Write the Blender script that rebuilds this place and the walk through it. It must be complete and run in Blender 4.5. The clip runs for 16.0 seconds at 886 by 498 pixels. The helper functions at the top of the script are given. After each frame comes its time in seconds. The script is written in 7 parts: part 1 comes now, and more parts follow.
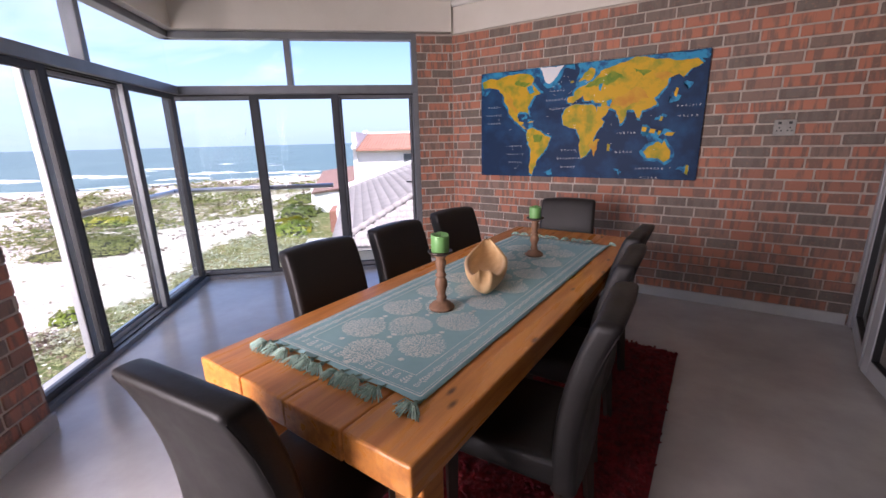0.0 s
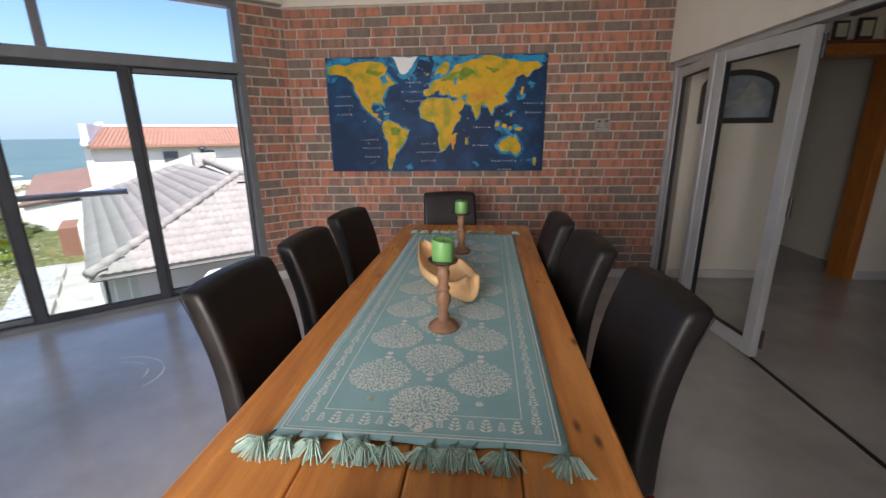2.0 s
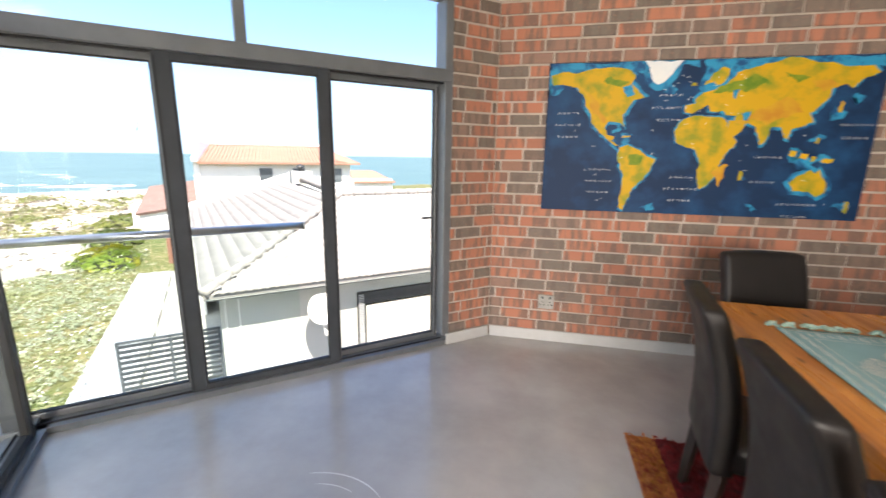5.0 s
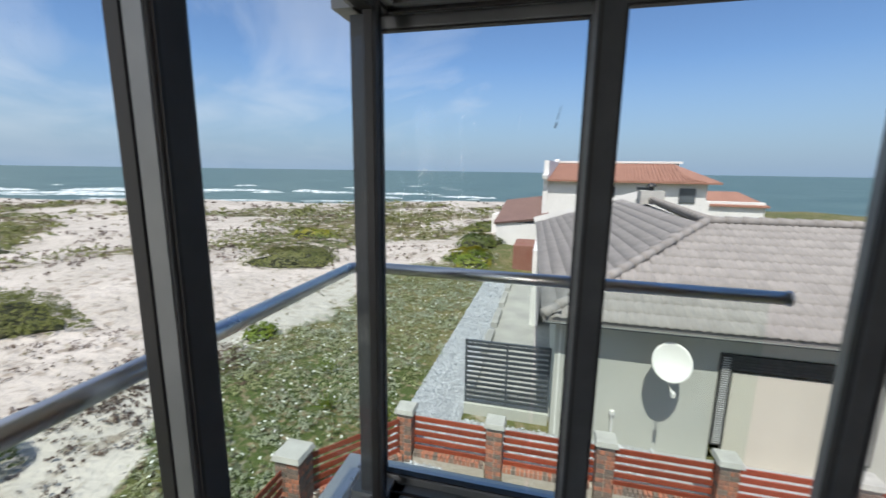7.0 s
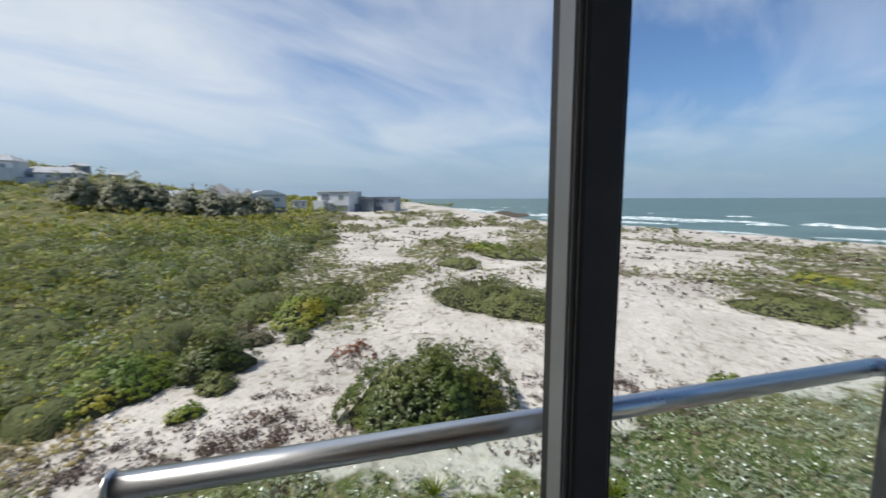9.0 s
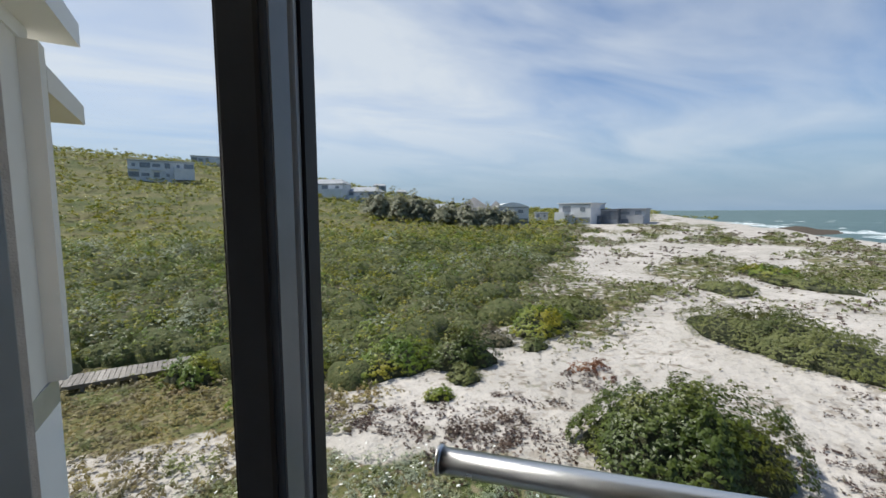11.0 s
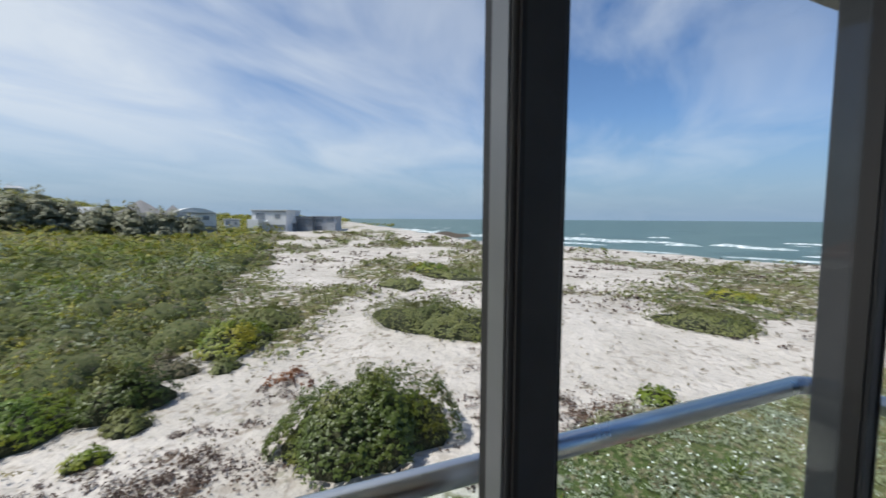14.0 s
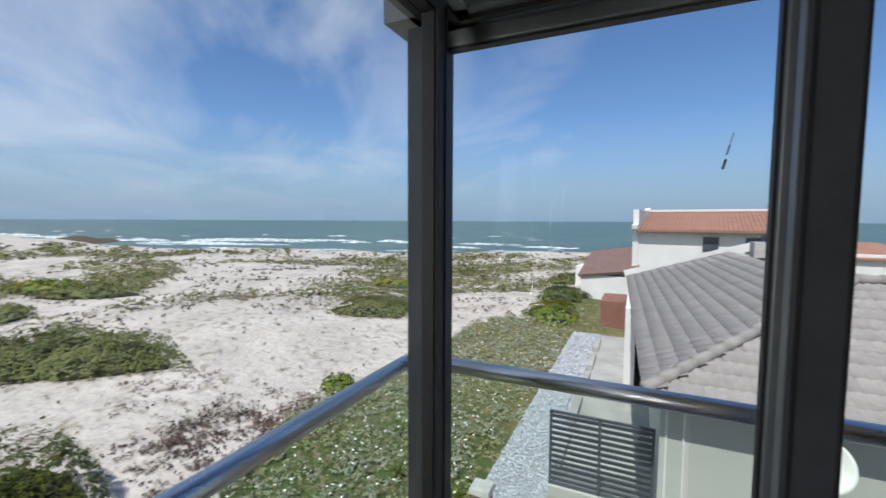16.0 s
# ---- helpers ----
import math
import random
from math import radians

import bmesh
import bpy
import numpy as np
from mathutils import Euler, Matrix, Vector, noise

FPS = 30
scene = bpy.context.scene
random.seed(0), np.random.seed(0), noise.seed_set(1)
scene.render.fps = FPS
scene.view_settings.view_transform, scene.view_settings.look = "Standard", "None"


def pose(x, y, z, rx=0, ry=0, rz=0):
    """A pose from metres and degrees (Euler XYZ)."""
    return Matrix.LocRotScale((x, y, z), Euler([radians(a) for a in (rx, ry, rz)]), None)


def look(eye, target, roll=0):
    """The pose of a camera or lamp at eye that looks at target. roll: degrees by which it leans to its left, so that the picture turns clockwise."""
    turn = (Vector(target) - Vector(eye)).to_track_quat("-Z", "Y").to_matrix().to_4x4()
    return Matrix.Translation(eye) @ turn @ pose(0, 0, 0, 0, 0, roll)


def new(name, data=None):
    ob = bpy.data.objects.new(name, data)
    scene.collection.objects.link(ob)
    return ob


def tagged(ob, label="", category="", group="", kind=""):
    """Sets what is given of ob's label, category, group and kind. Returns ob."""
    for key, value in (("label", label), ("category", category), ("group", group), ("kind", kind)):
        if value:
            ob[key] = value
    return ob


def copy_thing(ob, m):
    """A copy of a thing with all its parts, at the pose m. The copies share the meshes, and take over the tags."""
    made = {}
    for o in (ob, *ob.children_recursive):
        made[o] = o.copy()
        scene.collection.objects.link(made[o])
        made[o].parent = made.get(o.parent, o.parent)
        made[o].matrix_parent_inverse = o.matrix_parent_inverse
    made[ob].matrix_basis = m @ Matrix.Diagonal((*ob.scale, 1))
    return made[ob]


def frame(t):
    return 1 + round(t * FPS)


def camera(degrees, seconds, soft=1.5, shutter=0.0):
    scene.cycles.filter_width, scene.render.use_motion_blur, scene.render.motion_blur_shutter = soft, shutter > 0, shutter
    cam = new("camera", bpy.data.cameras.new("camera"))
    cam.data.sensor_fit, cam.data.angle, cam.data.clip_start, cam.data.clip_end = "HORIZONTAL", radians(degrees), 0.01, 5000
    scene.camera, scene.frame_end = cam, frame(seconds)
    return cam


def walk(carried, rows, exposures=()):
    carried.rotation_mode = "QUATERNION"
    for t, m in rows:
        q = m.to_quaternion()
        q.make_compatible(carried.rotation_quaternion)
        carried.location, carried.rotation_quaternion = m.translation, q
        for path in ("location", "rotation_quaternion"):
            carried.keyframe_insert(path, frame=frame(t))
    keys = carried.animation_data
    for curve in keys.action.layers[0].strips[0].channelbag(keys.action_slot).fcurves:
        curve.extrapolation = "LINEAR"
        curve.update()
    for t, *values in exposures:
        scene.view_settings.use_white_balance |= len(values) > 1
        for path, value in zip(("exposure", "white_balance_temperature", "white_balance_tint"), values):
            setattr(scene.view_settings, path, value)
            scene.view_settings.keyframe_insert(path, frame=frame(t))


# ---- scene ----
cam = camera(93.3, 16.0, shutter=0.3)
PATH = [
    (0.0, look((0.215, 0.179, 1.466), (-0.841, 1.8, 0.963), -1.4)),
    (0.5, look((0.057, 0.261, 1.465), (-0.882, 1.948, 0.944), -1.0)),
    (1.0, look((-0.105, 0.274, 1.454), (-0.844, 2.055, 0.922), -0.8)),
    (1.5, look((-0.393, 0.2, 1.443), (-0.852, 2.072, 0.908), -0.8)),
    (2.0, look((-0.602, 0.217, 1.435), (-0.735, 2.14, 0.904), -0.6)),
    (2.5, look((-0.797, 0.315, 1.446), (-0.626, 2.239, 0.93), -0.3)),
    (3.0, look((-1.009, 0.391, 1.441), (-0.605, 2.287, 0.947), 0.2)),
    (3.5, look((-1.289, 0.471, 1.463), (-0.822, 2.356, 0.982), 0.4)),
    (4.0, look((-1.51, 0.64, 1.455), (-1.233, 2.566, 0.992), 0.7)),
    (4.5, look((-1.738, 0.885, 1.456), (-1.818, 2.836, 1.021), 0.9)),
    (4.7, look((-1.848, 0.956, 1.464), (-2.066, 2.897, 1.031), 0.9)),
    (6.8, pose(-2.965, 1.743, 1.411, 79.05, -0.79, 50.83)),
    (7.0, pose(-3.072, 1.785, 1.423, 79.36, -0.81, 55.79)),
    (7.5, pose(-3.234, 1.789, 1.439, 80.40, -0.40, 70.16)),
    (8.0, pose(-3.300, 1.827, 1.446, 81.44, -0.23, 86.20)),
    (8.5, pose(-3.290, 1.880, 1.455, 82.36, -0.14, 101.92)),
    (9.0, pose(-3.285, 1.885, 1.456, 83.05, 0.19, 116.01)),
    (9.5, pose(-3.267, 1.851, 1.459, 83.73, 0.30, 127.73)),
    (10.0, pose(-3.240, 1.808, 1.462, 84.13, 0.50, 137.24)),
    (10.2, pose(-3.232, 1.795, 1.462, 84.25, 0.50, 140.40)),
    (11.25, pose(-3.215, 1.765, 1.460, 84.85, 0.25, 148.50)),
    (12.3, pose(-3.245, 1.785, 1.458, 85.36, 0.04, 140.90)),
    (12.5, pose(-3.262, 1.790, 1.455, 85.42, 0.00, 137.93)),
    (13.0, pose(-3.308, 1.804, 1.440, 85.60, -0.33, 129.08)),
    (13.5, pose(-3.348, 1.830, 1.440, 85.73, -0.45, 118.99)),
    (14.0, pose(-3.388, 1.871, 1.455, 85.82, -0.38, 108.11)),
    (14.5, pose(-3.436, 1.912, 1.463, 85.89, -0.37, 97.20)),
    (15.0, pose(-3.469, 1.962, 1.465, 85.86, -0.25, 86.55)),
    (15.5, pose(-3.493, 1.999, 1.462, 85.96, -0.17, 76.22)),
    (16.0, pose(-3.510, 2.044, 1.461, 86.06, -0.27, 66.59)),
]
EXPOSURE = [(0.0, 1.15, 6250, 30), (0.6, 1.0, 6250, 20), (1.5, 0.92, 6400, 18), (2.1, 0.95, 6500, 16), (2.8, 1.7, 7100, 17), (3.5, 1.95, 7400, 15), (4.2, 1.95, 7100, 14), (4.7, 1.9, 7000, 13), (6.8, 0.1, 6500, 10), (12.0, -0.08, 6450, 8), (16.0, -0.06, 6250, 9)]
walk(cam, PATH, EXPOSURE)

# ---- daylight ----
SUN_EL, SUN_AZ = 60.0, -48.6
world = bpy.data.worlds.new("sky")
scene.world = world
world.use_nodes = True
wn, wl = world.node_tree.nodes, world.node_tree.links
wn.clear()


def wnode(kind, operation=""):
    n = wn.new(kind)
    if operation:
        n.operation = operation
    return n


def colour_mix():
    n = wn.new("ShaderNodeMix")
    n.data_type = "RGBA"
    return n


sky = wnode("ShaderNodeTexSky")
sky.sky_type, sky.sun_disc = "NISHITA", False
sky.sun_elevation, sky.sun_rotation = radians(SUN_EL), radians(90 - SUN_AZ)
sky.altitude, sky.air_density, sky.dust_density, sky.ozone_density = 5, 1.0, 0.6, 2.0
coord = wnode("ShaderNodeTexCoord")
sep = wnode("ShaderNodeSeparateXYZ")
wl.new(coord.outputs["Generated"], sep.inputs[0])
lift = wnode("ShaderNodeMath", operation="MAXIMUM")
wl.new(sep.outputs["Z"], lift.inputs[0])
lift.inputs[1].default_value = 0.0
add = wnode("ShaderNodeMath", operation="ADD")
wl.new(lift.outputs[0], add.inputs[0])
add.inputs[1].default_value = 0.12
px_ = wnode("ShaderNodeMath", operation="DIVIDE")
py_ = wnode("ShaderNodeMath", operation="DIVIDE")
for n, o in ((px_, "X"), (py_, "Y")):
    wl.new(sep.outputs[o], n.inputs[0])
    wl.new(add.outputs[0], n.inputs[1])
plane = wnode("ShaderNodeCombineXYZ")
wl.new(px_.outputs[0], plane.inputs[0])
wl.new(py_.outputs[0], plane.inputs[1])
mapping = wnode("ShaderNodeMapping")
mapping.inputs["Rotation"].default_value = (0, 0, radians(20))
mapping.inputs["Scale"].default_value = (0.45, 0.85, 1)
wl.new(plane.outputs[0], mapping.inputs[0])
streak = wnode("ShaderNodeTexNoise")
streak.inputs["Scale"].default_value, streak.inputs["Detail"].default_value = 1.25, 9
streak.inputs["Roughness"].default_value, streak.inputs["Distortion"].default_value = 0.52, 0.6
wl.new(mapping.outputs[0], streak.inputs["Vector"])
# more cloud inland and south, clear blue towards the north-west
drift = wnode("ShaderNodeVectorMath", operation="DOT_PRODUCT")
wl.new(coord.outputs["Generated"], drift.inputs[0])
drift.inputs[1].default_value = (-0.03, -0.30, 0.0)
cover = wnode("ShaderNodeMath", operation="ADD")
wl.new(streak.outputs["Fac"], cover.inputs[0])
wl.new(drift.outputs["Value"], cover.inputs[1])
ramp = wnode("ShaderNodeValToRGB")
ramp.color_ramp.elements[0].position, ramp.color_ramp.elements[1].position = 0.42, 0.84
ramp.color_ramp.elements[0].color, ramp.color_ramp.elements[1].color = (0, 0, 0, 1), (0.85, 0.85, 0.85, 1)
wl.new(cover.outputs[0], ramp.inputs[0])
haze = wnode("ShaderNodeMapRange")
haze.inputs["From Min"].default_value, haze.inputs["From Max"].default_value = 0.0, 0.22
haze.inputs["To Min"].default_value, haze.inputs["To Max"].default_value = 0.0, 1.0
wl.new(sep.outputs["Z"], haze.inputs["Value"])
blue = colour_mix()
blue.inputs["A"].default_value = (3.05, 4.25, 5.85, 1)
wl.new(haze.outputs[0], blue.inputs["Factor"])
clear = wnode("ShaderNodeVectorMath", "MULTIPLY")
wl.new(sky.outputs[0], clear.inputs[0])
clear.inputs[1].default_value = (0.90, 1.09, 1.34)
wl.new(clear.outputs[0], blue.inputs["B"])
cloud = colour_mix()
cloud.inputs["B"].default_value = (8.2, 8.6, 9.2, 1)
thin = wnode("ShaderNodeMapRange")
thin.inputs["From Min"].default_value, thin.inputs["From Max"].default_value = 0.03, 0.20
thin.inputs["To Min"].default_value, thin.inputs["To Max"].default_value = 0.12, 1.0
wl.new(sep.outputs["Z"], thin.inputs["Value"])
veil = wnode("ShaderNodeMath", "MULTIPLY")
wl.new(ramp.outputs[0], veil.inputs[0])
wl.new(thin.outputs[0], veil.inputs[1])
wl.new(veil.outputs[0], cloud.inputs["Factor"])
wl.new(blue.outputs["Result"], cloud.inputs["A"])
bg = wnode("ShaderNodeBackground")
bg.inputs["Strength"].default_value = 0.1
wl.new(cloud.outputs["Result"], bg.inputs["Color"])
wl.new(bg.outputs[0], wnode("ShaderNodeOutputWorld").inputs[0])

sun = new("sun", bpy.data.lights.new("sun", "SUN"))
sun.data.energy, sun.data.angle, sun.data.color = 4.6, radians(0.55), (1.0, 0.955, 0.9)
sun.matrix_world = look((0, 0, 30), Vector((0, 0, 30)) - Vector((math.cos(radians(SUN_AZ)) * math.cos(radians(SUN_EL)), math.sin(radians(SUN_AZ)) * math.cos(radians(SUN_EL)), math.sin(radians(SUN_EL)))))

# added fill lamps, standing in for sky light in unseen south and west openings
def fill_light(name, eye, target, w, h, watts, tone=(1.0, 0.90, 0.76), spread=180):
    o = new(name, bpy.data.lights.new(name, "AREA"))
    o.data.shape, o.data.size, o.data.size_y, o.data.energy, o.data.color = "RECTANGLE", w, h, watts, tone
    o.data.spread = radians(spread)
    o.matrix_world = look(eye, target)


fill_light("sky_south_dining", (-1.0, -3.05, 1.35), (-1.0, 3, 1.25), 1.2, 1.94, 2)
fill_light("sky_south_hall", (4.2, -3.05, 1.35), (4.2, 3, 1.1), 1.3, 1.9, 2.2)
fill_light("sky_west", (-1.93, -1.55, 1.35), (-2.3, 3.4, 0.7), 1.9, 1.9, 54, (1.0, 0.94, 0.88), 100)

# ---- materials ----
def rgb(c):
    return (*c, 1.0) if len(c) == 3 else c


def surface(name, a, b=None, scale=4.0, rough=0.6, metal=0.0, bump=0.0, fine=60.0, stretch=(1, 1, 1), vary=0.0, rough_b=None, low=0.35, high=0.65, island=False, spec=0.5, detail=6, dist=0.01):
    """Two colours mixed by coarse noise, a finer grain in the relief, and an optional change from piece to piece."""
    m = bpy.data.materials.new(name)
    m.use_nodes = True
    n, l = m.node_tree.nodes, m.node_tree.links
    p = n["Principled BSDF"]
    p.inputs["Roughness"].default_value, p.inputs["Metallic"].default_value = rough, metal
    p.inputs["Specular IOR Level"].default_value = spec
    geo = n.new("ShaderNodeNewGeometry")
    mp = n.new("ShaderNodeMapping")
    mp.inputs["Scale"].default_value = stretch
    l.new(geo.outputs["Position"], mp.inputs[0])
    no = n.new("ShaderNodeTexNoise")
    no.inputs["Scale"].default_value, no.inputs["Detail"].default_value, no.inputs["Roughness"].default_value = scale, detail, 0.6
    l.new(mp.outputs[0], no.inputs["Vector"])
    mix = n.new("ShaderNodeMix")
    mix.data_type = "RGBA"
    mix.inputs["A"].default_value, mix.inputs["B"].default_value = rgb(a), rgb(b or a)
    mr = n.new("ShaderNodeMapRange")
    mr.inputs["From Min"].default_value, mr.inputs["From Max"].default_value = low, high
    l.new(no.outputs["Fac"], mr.inputs["Value"])
    l.new(mr.outputs[0], mix.inputs["Factor"])
    colour = mix.outputs["Result"]
    if vary:
        hsv = n.new("ShaderNodeHueSaturation")
        rnd = geo.outputs["Random Per Island"] if island else n.new("ShaderNodeObjectInfo").outputs["Random"]
        v = n.new("ShaderNodeMapRange")
        v.inputs["To Min"].default_value, v.inputs["To Max"].default_value = 1 - vary, 1 + vary
        l.new(rnd, v.inputs["Value"])
        l.new(v.outputs[0], hsv.inputs["Value"])
        l.new(colour, hsv.inputs["Color"])
        colour = hsv.outputs[0]
    l.new(colour, p.inputs["Base Color"])
    if rough_b is not None:
        rr = n.new("ShaderNodeMapRange")
        rr.inputs["To Min"].default_value, rr.inputs["To Max"].default_value = rough, rough_b
        l.new(mr.outputs[0], rr.inputs["Value"])
        l.new(rr.outputs[0], p.inputs["Roughness"])
    if bump:
        fn = n.new("ShaderNodeTexNoise")
        fn.inputs["Scale"].default_value, fn.inputs["Detail"].default_value = fine, 5
        l.new(mp.outputs[0], fn.inputs["Vector"])
        bp = n.new("ShaderNodeBump")
        bp.inputs["Strength"].default_value, bp.inputs["Distance"].default_value = bump, dist
        l.new(fn.outputs["Fac"], bp.inputs["Height"])
        l.new(bp.outputs[0], p.inputs["Normal"])
    return m


def brick_material(name, island):
    m = bpy.data.materials.new(name)
    m.use_nodes = True
    n, l = m.node_tree.nodes, m.node_tree.links
    p = n["Principled BSDF"]
    p.inputs["Roughness"].default_value = 0.82
    geo = n.new("ShaderNodeNewGeometry")
    rnd = geo.outputs["Random Per Island"] if island else n.new("ShaderNodeObjectInfo").outputs["Random"]
    body = n.new("ShaderNodeValToRGB")
    e = body.color_ramp.elements
    e[0].position, e[0].color = 0.0, (0.42, 0.165, 0.105, 1)
    e[1].position, e[1].color = 1.0, (0.20, 0.155, 0.13, 1)
    for pos, c in ((0.25, (0.50, 0.20, 0.12, 1)), (0.48, (0.38, 0.16, 0.105, 1)), (0.62, (0.28, 0.18, 0.14, 1)), (0.8, (0.18, 0.15, 0.125, 1))):
        k = e.new(pos)
        k.color = c
    l.new(rnd, body.inputs[0])
    # burnt bands across a brick
    mp = n.new("ShaderNodeMapping")
    mp.inputs["Scale"].default_value = (22, 22, 3.0)
    shift = n.new("ShaderNodeVectorMath")
    shift.operation = "MULTIPLY_ADD"
    l.new(rnd, shift.inputs[0])
    shift.inputs[1].default_value = (31.0, 17.0, 43.0)
    l.new(geo.outputs["Position"], shift.inputs[2])
    l.new(shift.outputs[0], mp.inputs[0])
    band = n.new("ShaderNodeTexNoise")
    band.inputs["Scale"].default_value, band.inputs["Detail"].default_value = 1.0, 3
    l.new(mp.outputs[0], band.inputs["Vector"])
    br = n.new("ShaderNodeMapRange")
    br.inputs["From Min"].default_value, br.inputs["From Max"].default_value = 0.48, 0.58
    l.new(band.outputs["Fac"], br.inputs["Value"])
    burnt = n.new("ShaderNodeMix")
    burnt.data_type = "RGBA"
    burnt.inputs["B"].default_value = (0.15, 0.115, 0.095, 1)
    half = n.new("ShaderNodeMath")
    half.operation = "MULTIPLY"
    half.inputs[1].default_value = 0.75
    l.new(br.outputs[0], half.inputs[0])
    l.new(half.outputs[0], burnt.inputs["Factor"])
    l.new(body.outputs[0], burnt.inputs["A"])
    grain = n.new("ShaderNodeTexNoise")
    grain.inputs["Scale"].default_value, grain.inputs["Detail"].default_value = 55, 8
    l.new(geo.outputs["Position"], grain.inputs["Vector"])
    speck = n.new("ShaderNodeMix")
    speck.data_type = "RGBA"
    speck.inputs["B"].default_value = (0.46, 0.24, 0.16, 1)
    sr = n.new("ShaderNodeMapRange")
    sr.inputs["From Min"].default_value, sr.inputs["From Max"].default_value, sr.inputs["To Max"].default_value = 0.55, 0.8, 0.55
    l.new(grain.outputs["Fac"], sr.inputs["Value"])
    l.new(sr.outputs[0], speck.inputs["Factor"])
    l.new(burnt.outputs["Result"], speck.inputs["A"])
    l.new(speck.outputs["Result"], p.inputs["Base Color"])
    bp = n.new("ShaderNodeBump")
    bp.inputs["Strength"].default_value, bp.inputs["Distance"].default_value = 0.5, 0.006
    l.new(grain.outputs["Fac"], bp.inputs["Height"])
    l.new(bp.outputs[0], p.inputs["Normal"])
    return m


def glass_material(name, tint=(0.985, 0.99, 0.985), gloss=0.14):
    m = bpy.data.materials.new(name)
    m.use_nodes = True
    n, l = m.node_tree.nodes, m.node_tree.links
    n.clear()
    tr = n.new("ShaderNodeBsdfTransparent")
    tr.inputs[0].default_value = rgb(tint)
    gl_ = n.new("ShaderNodeBsdfGlossy")
    gl_.inputs["Roughness"].default_value = 0.01
    lw = n.new("ShaderNodeLayerWeight")
    lw.inputs["Blend"].default_value = 0.5
    pw = n.new("ShaderNodeMath")
    pw.operation = "POWER"
    pw.inputs[1].default_value = 4.0
    l.new(lw.outputs["Facing"], pw.inputs[0])
    sc = n.new("ShaderNodeMath")
    sc.operation = "MULTIPLY_ADD"
    sc.inputs[1].default_value, sc.inputs[2].default_value = gloss, 0.0025
    l.new(pw.outputs[0], sc.inputs[0])
    mix = n.new("ShaderNodeMixShader")
    l.new(sc.outputs[0], mix.inputs[0])
    l.new(tr.outputs[0], mix.inputs[1])
    l.new(gl_.outputs[0], mix.inputs[2])
    l.new(mix.outputs[0], n.new("ShaderNodeOutputMaterial").inputs[0])
    return m


def leaf_material(name, cols, rough=0.55):
    """Leaf colours that change from clump to clump by place, and from leaf to leaf."""
    m = bpy.data.materials.new(name)
    m.use_nodes = True
    n, l = m.node_tree.nodes, m.node_tree.links
    p = n["Principled BSDF"]
    p.inputs["Roughness"].default_value = rough
    geo = n.new("ShaderNodeNewGeometry")
    no = n.new("ShaderNodeTexNoise")
    no.inputs["Scale"].default_value, no.inputs["Detail"].default_value = 0.55, 3
    l.new(geo.outputs["Position"], no.inputs["Vector"])
    rp = n.new("ShaderNodeValToRGB")
    e = rp.color_ramp.elements
    e[0].position, e[0].color = 0.36, rgb(cols[0])
    e[1].position, e[1].color = 0.64, rgb(cols[-1])
    for i, c in enumerate(cols[1:-1]):
        k = e.new(0.36 + 0.28 * (i + 1) / (len(cols) - 1))
        k.color = rgb(c)
    l.new(no.outputs["Fac"], rp.inputs[0])
    hsv = n.new("ShaderNodeHueSaturation")
    v = n.new("ShaderNodeMapRange")
    v.inputs["To Min"].default_value, v.inputs["To Max"].default_value = 0.78, 1.24
    l.new(geo.outputs["Random Per Island"], v.inputs["Value"])
    l.new(v.outputs[0], hsv.inputs["Value"])
    l.new(rp.outputs[0], hsv.inputs["Color"])
    l.new(hsv.outputs[0], p.inputs["Base Color"])
    # thin leaves let some light through
    tl = n.new("ShaderNodeBsdfTranslucent")
    l.new(hsv.outputs[0], tl.inputs["Color"])
    mx = n.new("ShaderNodeMixShader")
    mx.inputs[0].default_value = 0.32
    l.new(p.outputs[0], mx.inputs[1])
    l.new(tl.outputs[0], mx.inputs[2])
    l.new(mx.outputs[0], n["Material Output"].inputs[0])
    return m


BRICK, BRICK_REST = brick_material("face brick", False), brick_material("face brick rest", True)
MORTAR = surface("mortar", (0.56, 0.49, 0.42), (0.44, 0.38, 0.32), 12, 0.95, bump=0.5, fine=180)
PLASTER = surface("cream plaster", (0.72, 0.68, 0.60), (0.68, 0.64, 0.56), 3, 0.85, bump=0.12, fine=140)
CEILING = surface("white ceiling", (0.80, 0.79, 0.75), (0.76, 0.75, 0.71), 2, 0.9, bump=0.05)
CONCRETE = surface("polished concrete", (0.47, 0.455, 0.445), (0.35, 0.338, 0.328), 1.6, 0.13, rough_b=0.27, bump=0.03, fine=18, detail=9, spec=0.95)
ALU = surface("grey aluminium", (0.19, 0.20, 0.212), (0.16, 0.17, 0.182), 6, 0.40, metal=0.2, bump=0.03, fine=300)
# the folding doors' own pale grey, also daylight on an outer leaf
ALU_PALE_LIT = surface("pale grey aluminium", (0.44, 0.45, 0.46), (0.38, 0.39, 0.40), 6, 0.40, metal=0.2, bump=0.03, fine=300)
# dark copy of the grey aluminium; the dim room's shade is its colour
ALU_SHADED = surface("charcoal aluminium", (0.072, 0.078, 0.086), (0.058, 0.063, 0.070), 6, 0.5, bump=0.03, fine=300, spec=0.12)
ALU_DARK = surface("black gasket", (0.012, 0.012, 0.014), None, 6, 0.6)
BLACK = surface("black plastic", (0.02, 0.02, 0.02), (0.03, 0.03, 0.03), 20, 0.45)
STEEL = surface("brushed steel", (0.60, 0.61, 0.63), (0.56, 0.57, 0.59), 5, 0.27, metal=1.0, rough_b=0.32)
GLASS = glass_material("window glass")
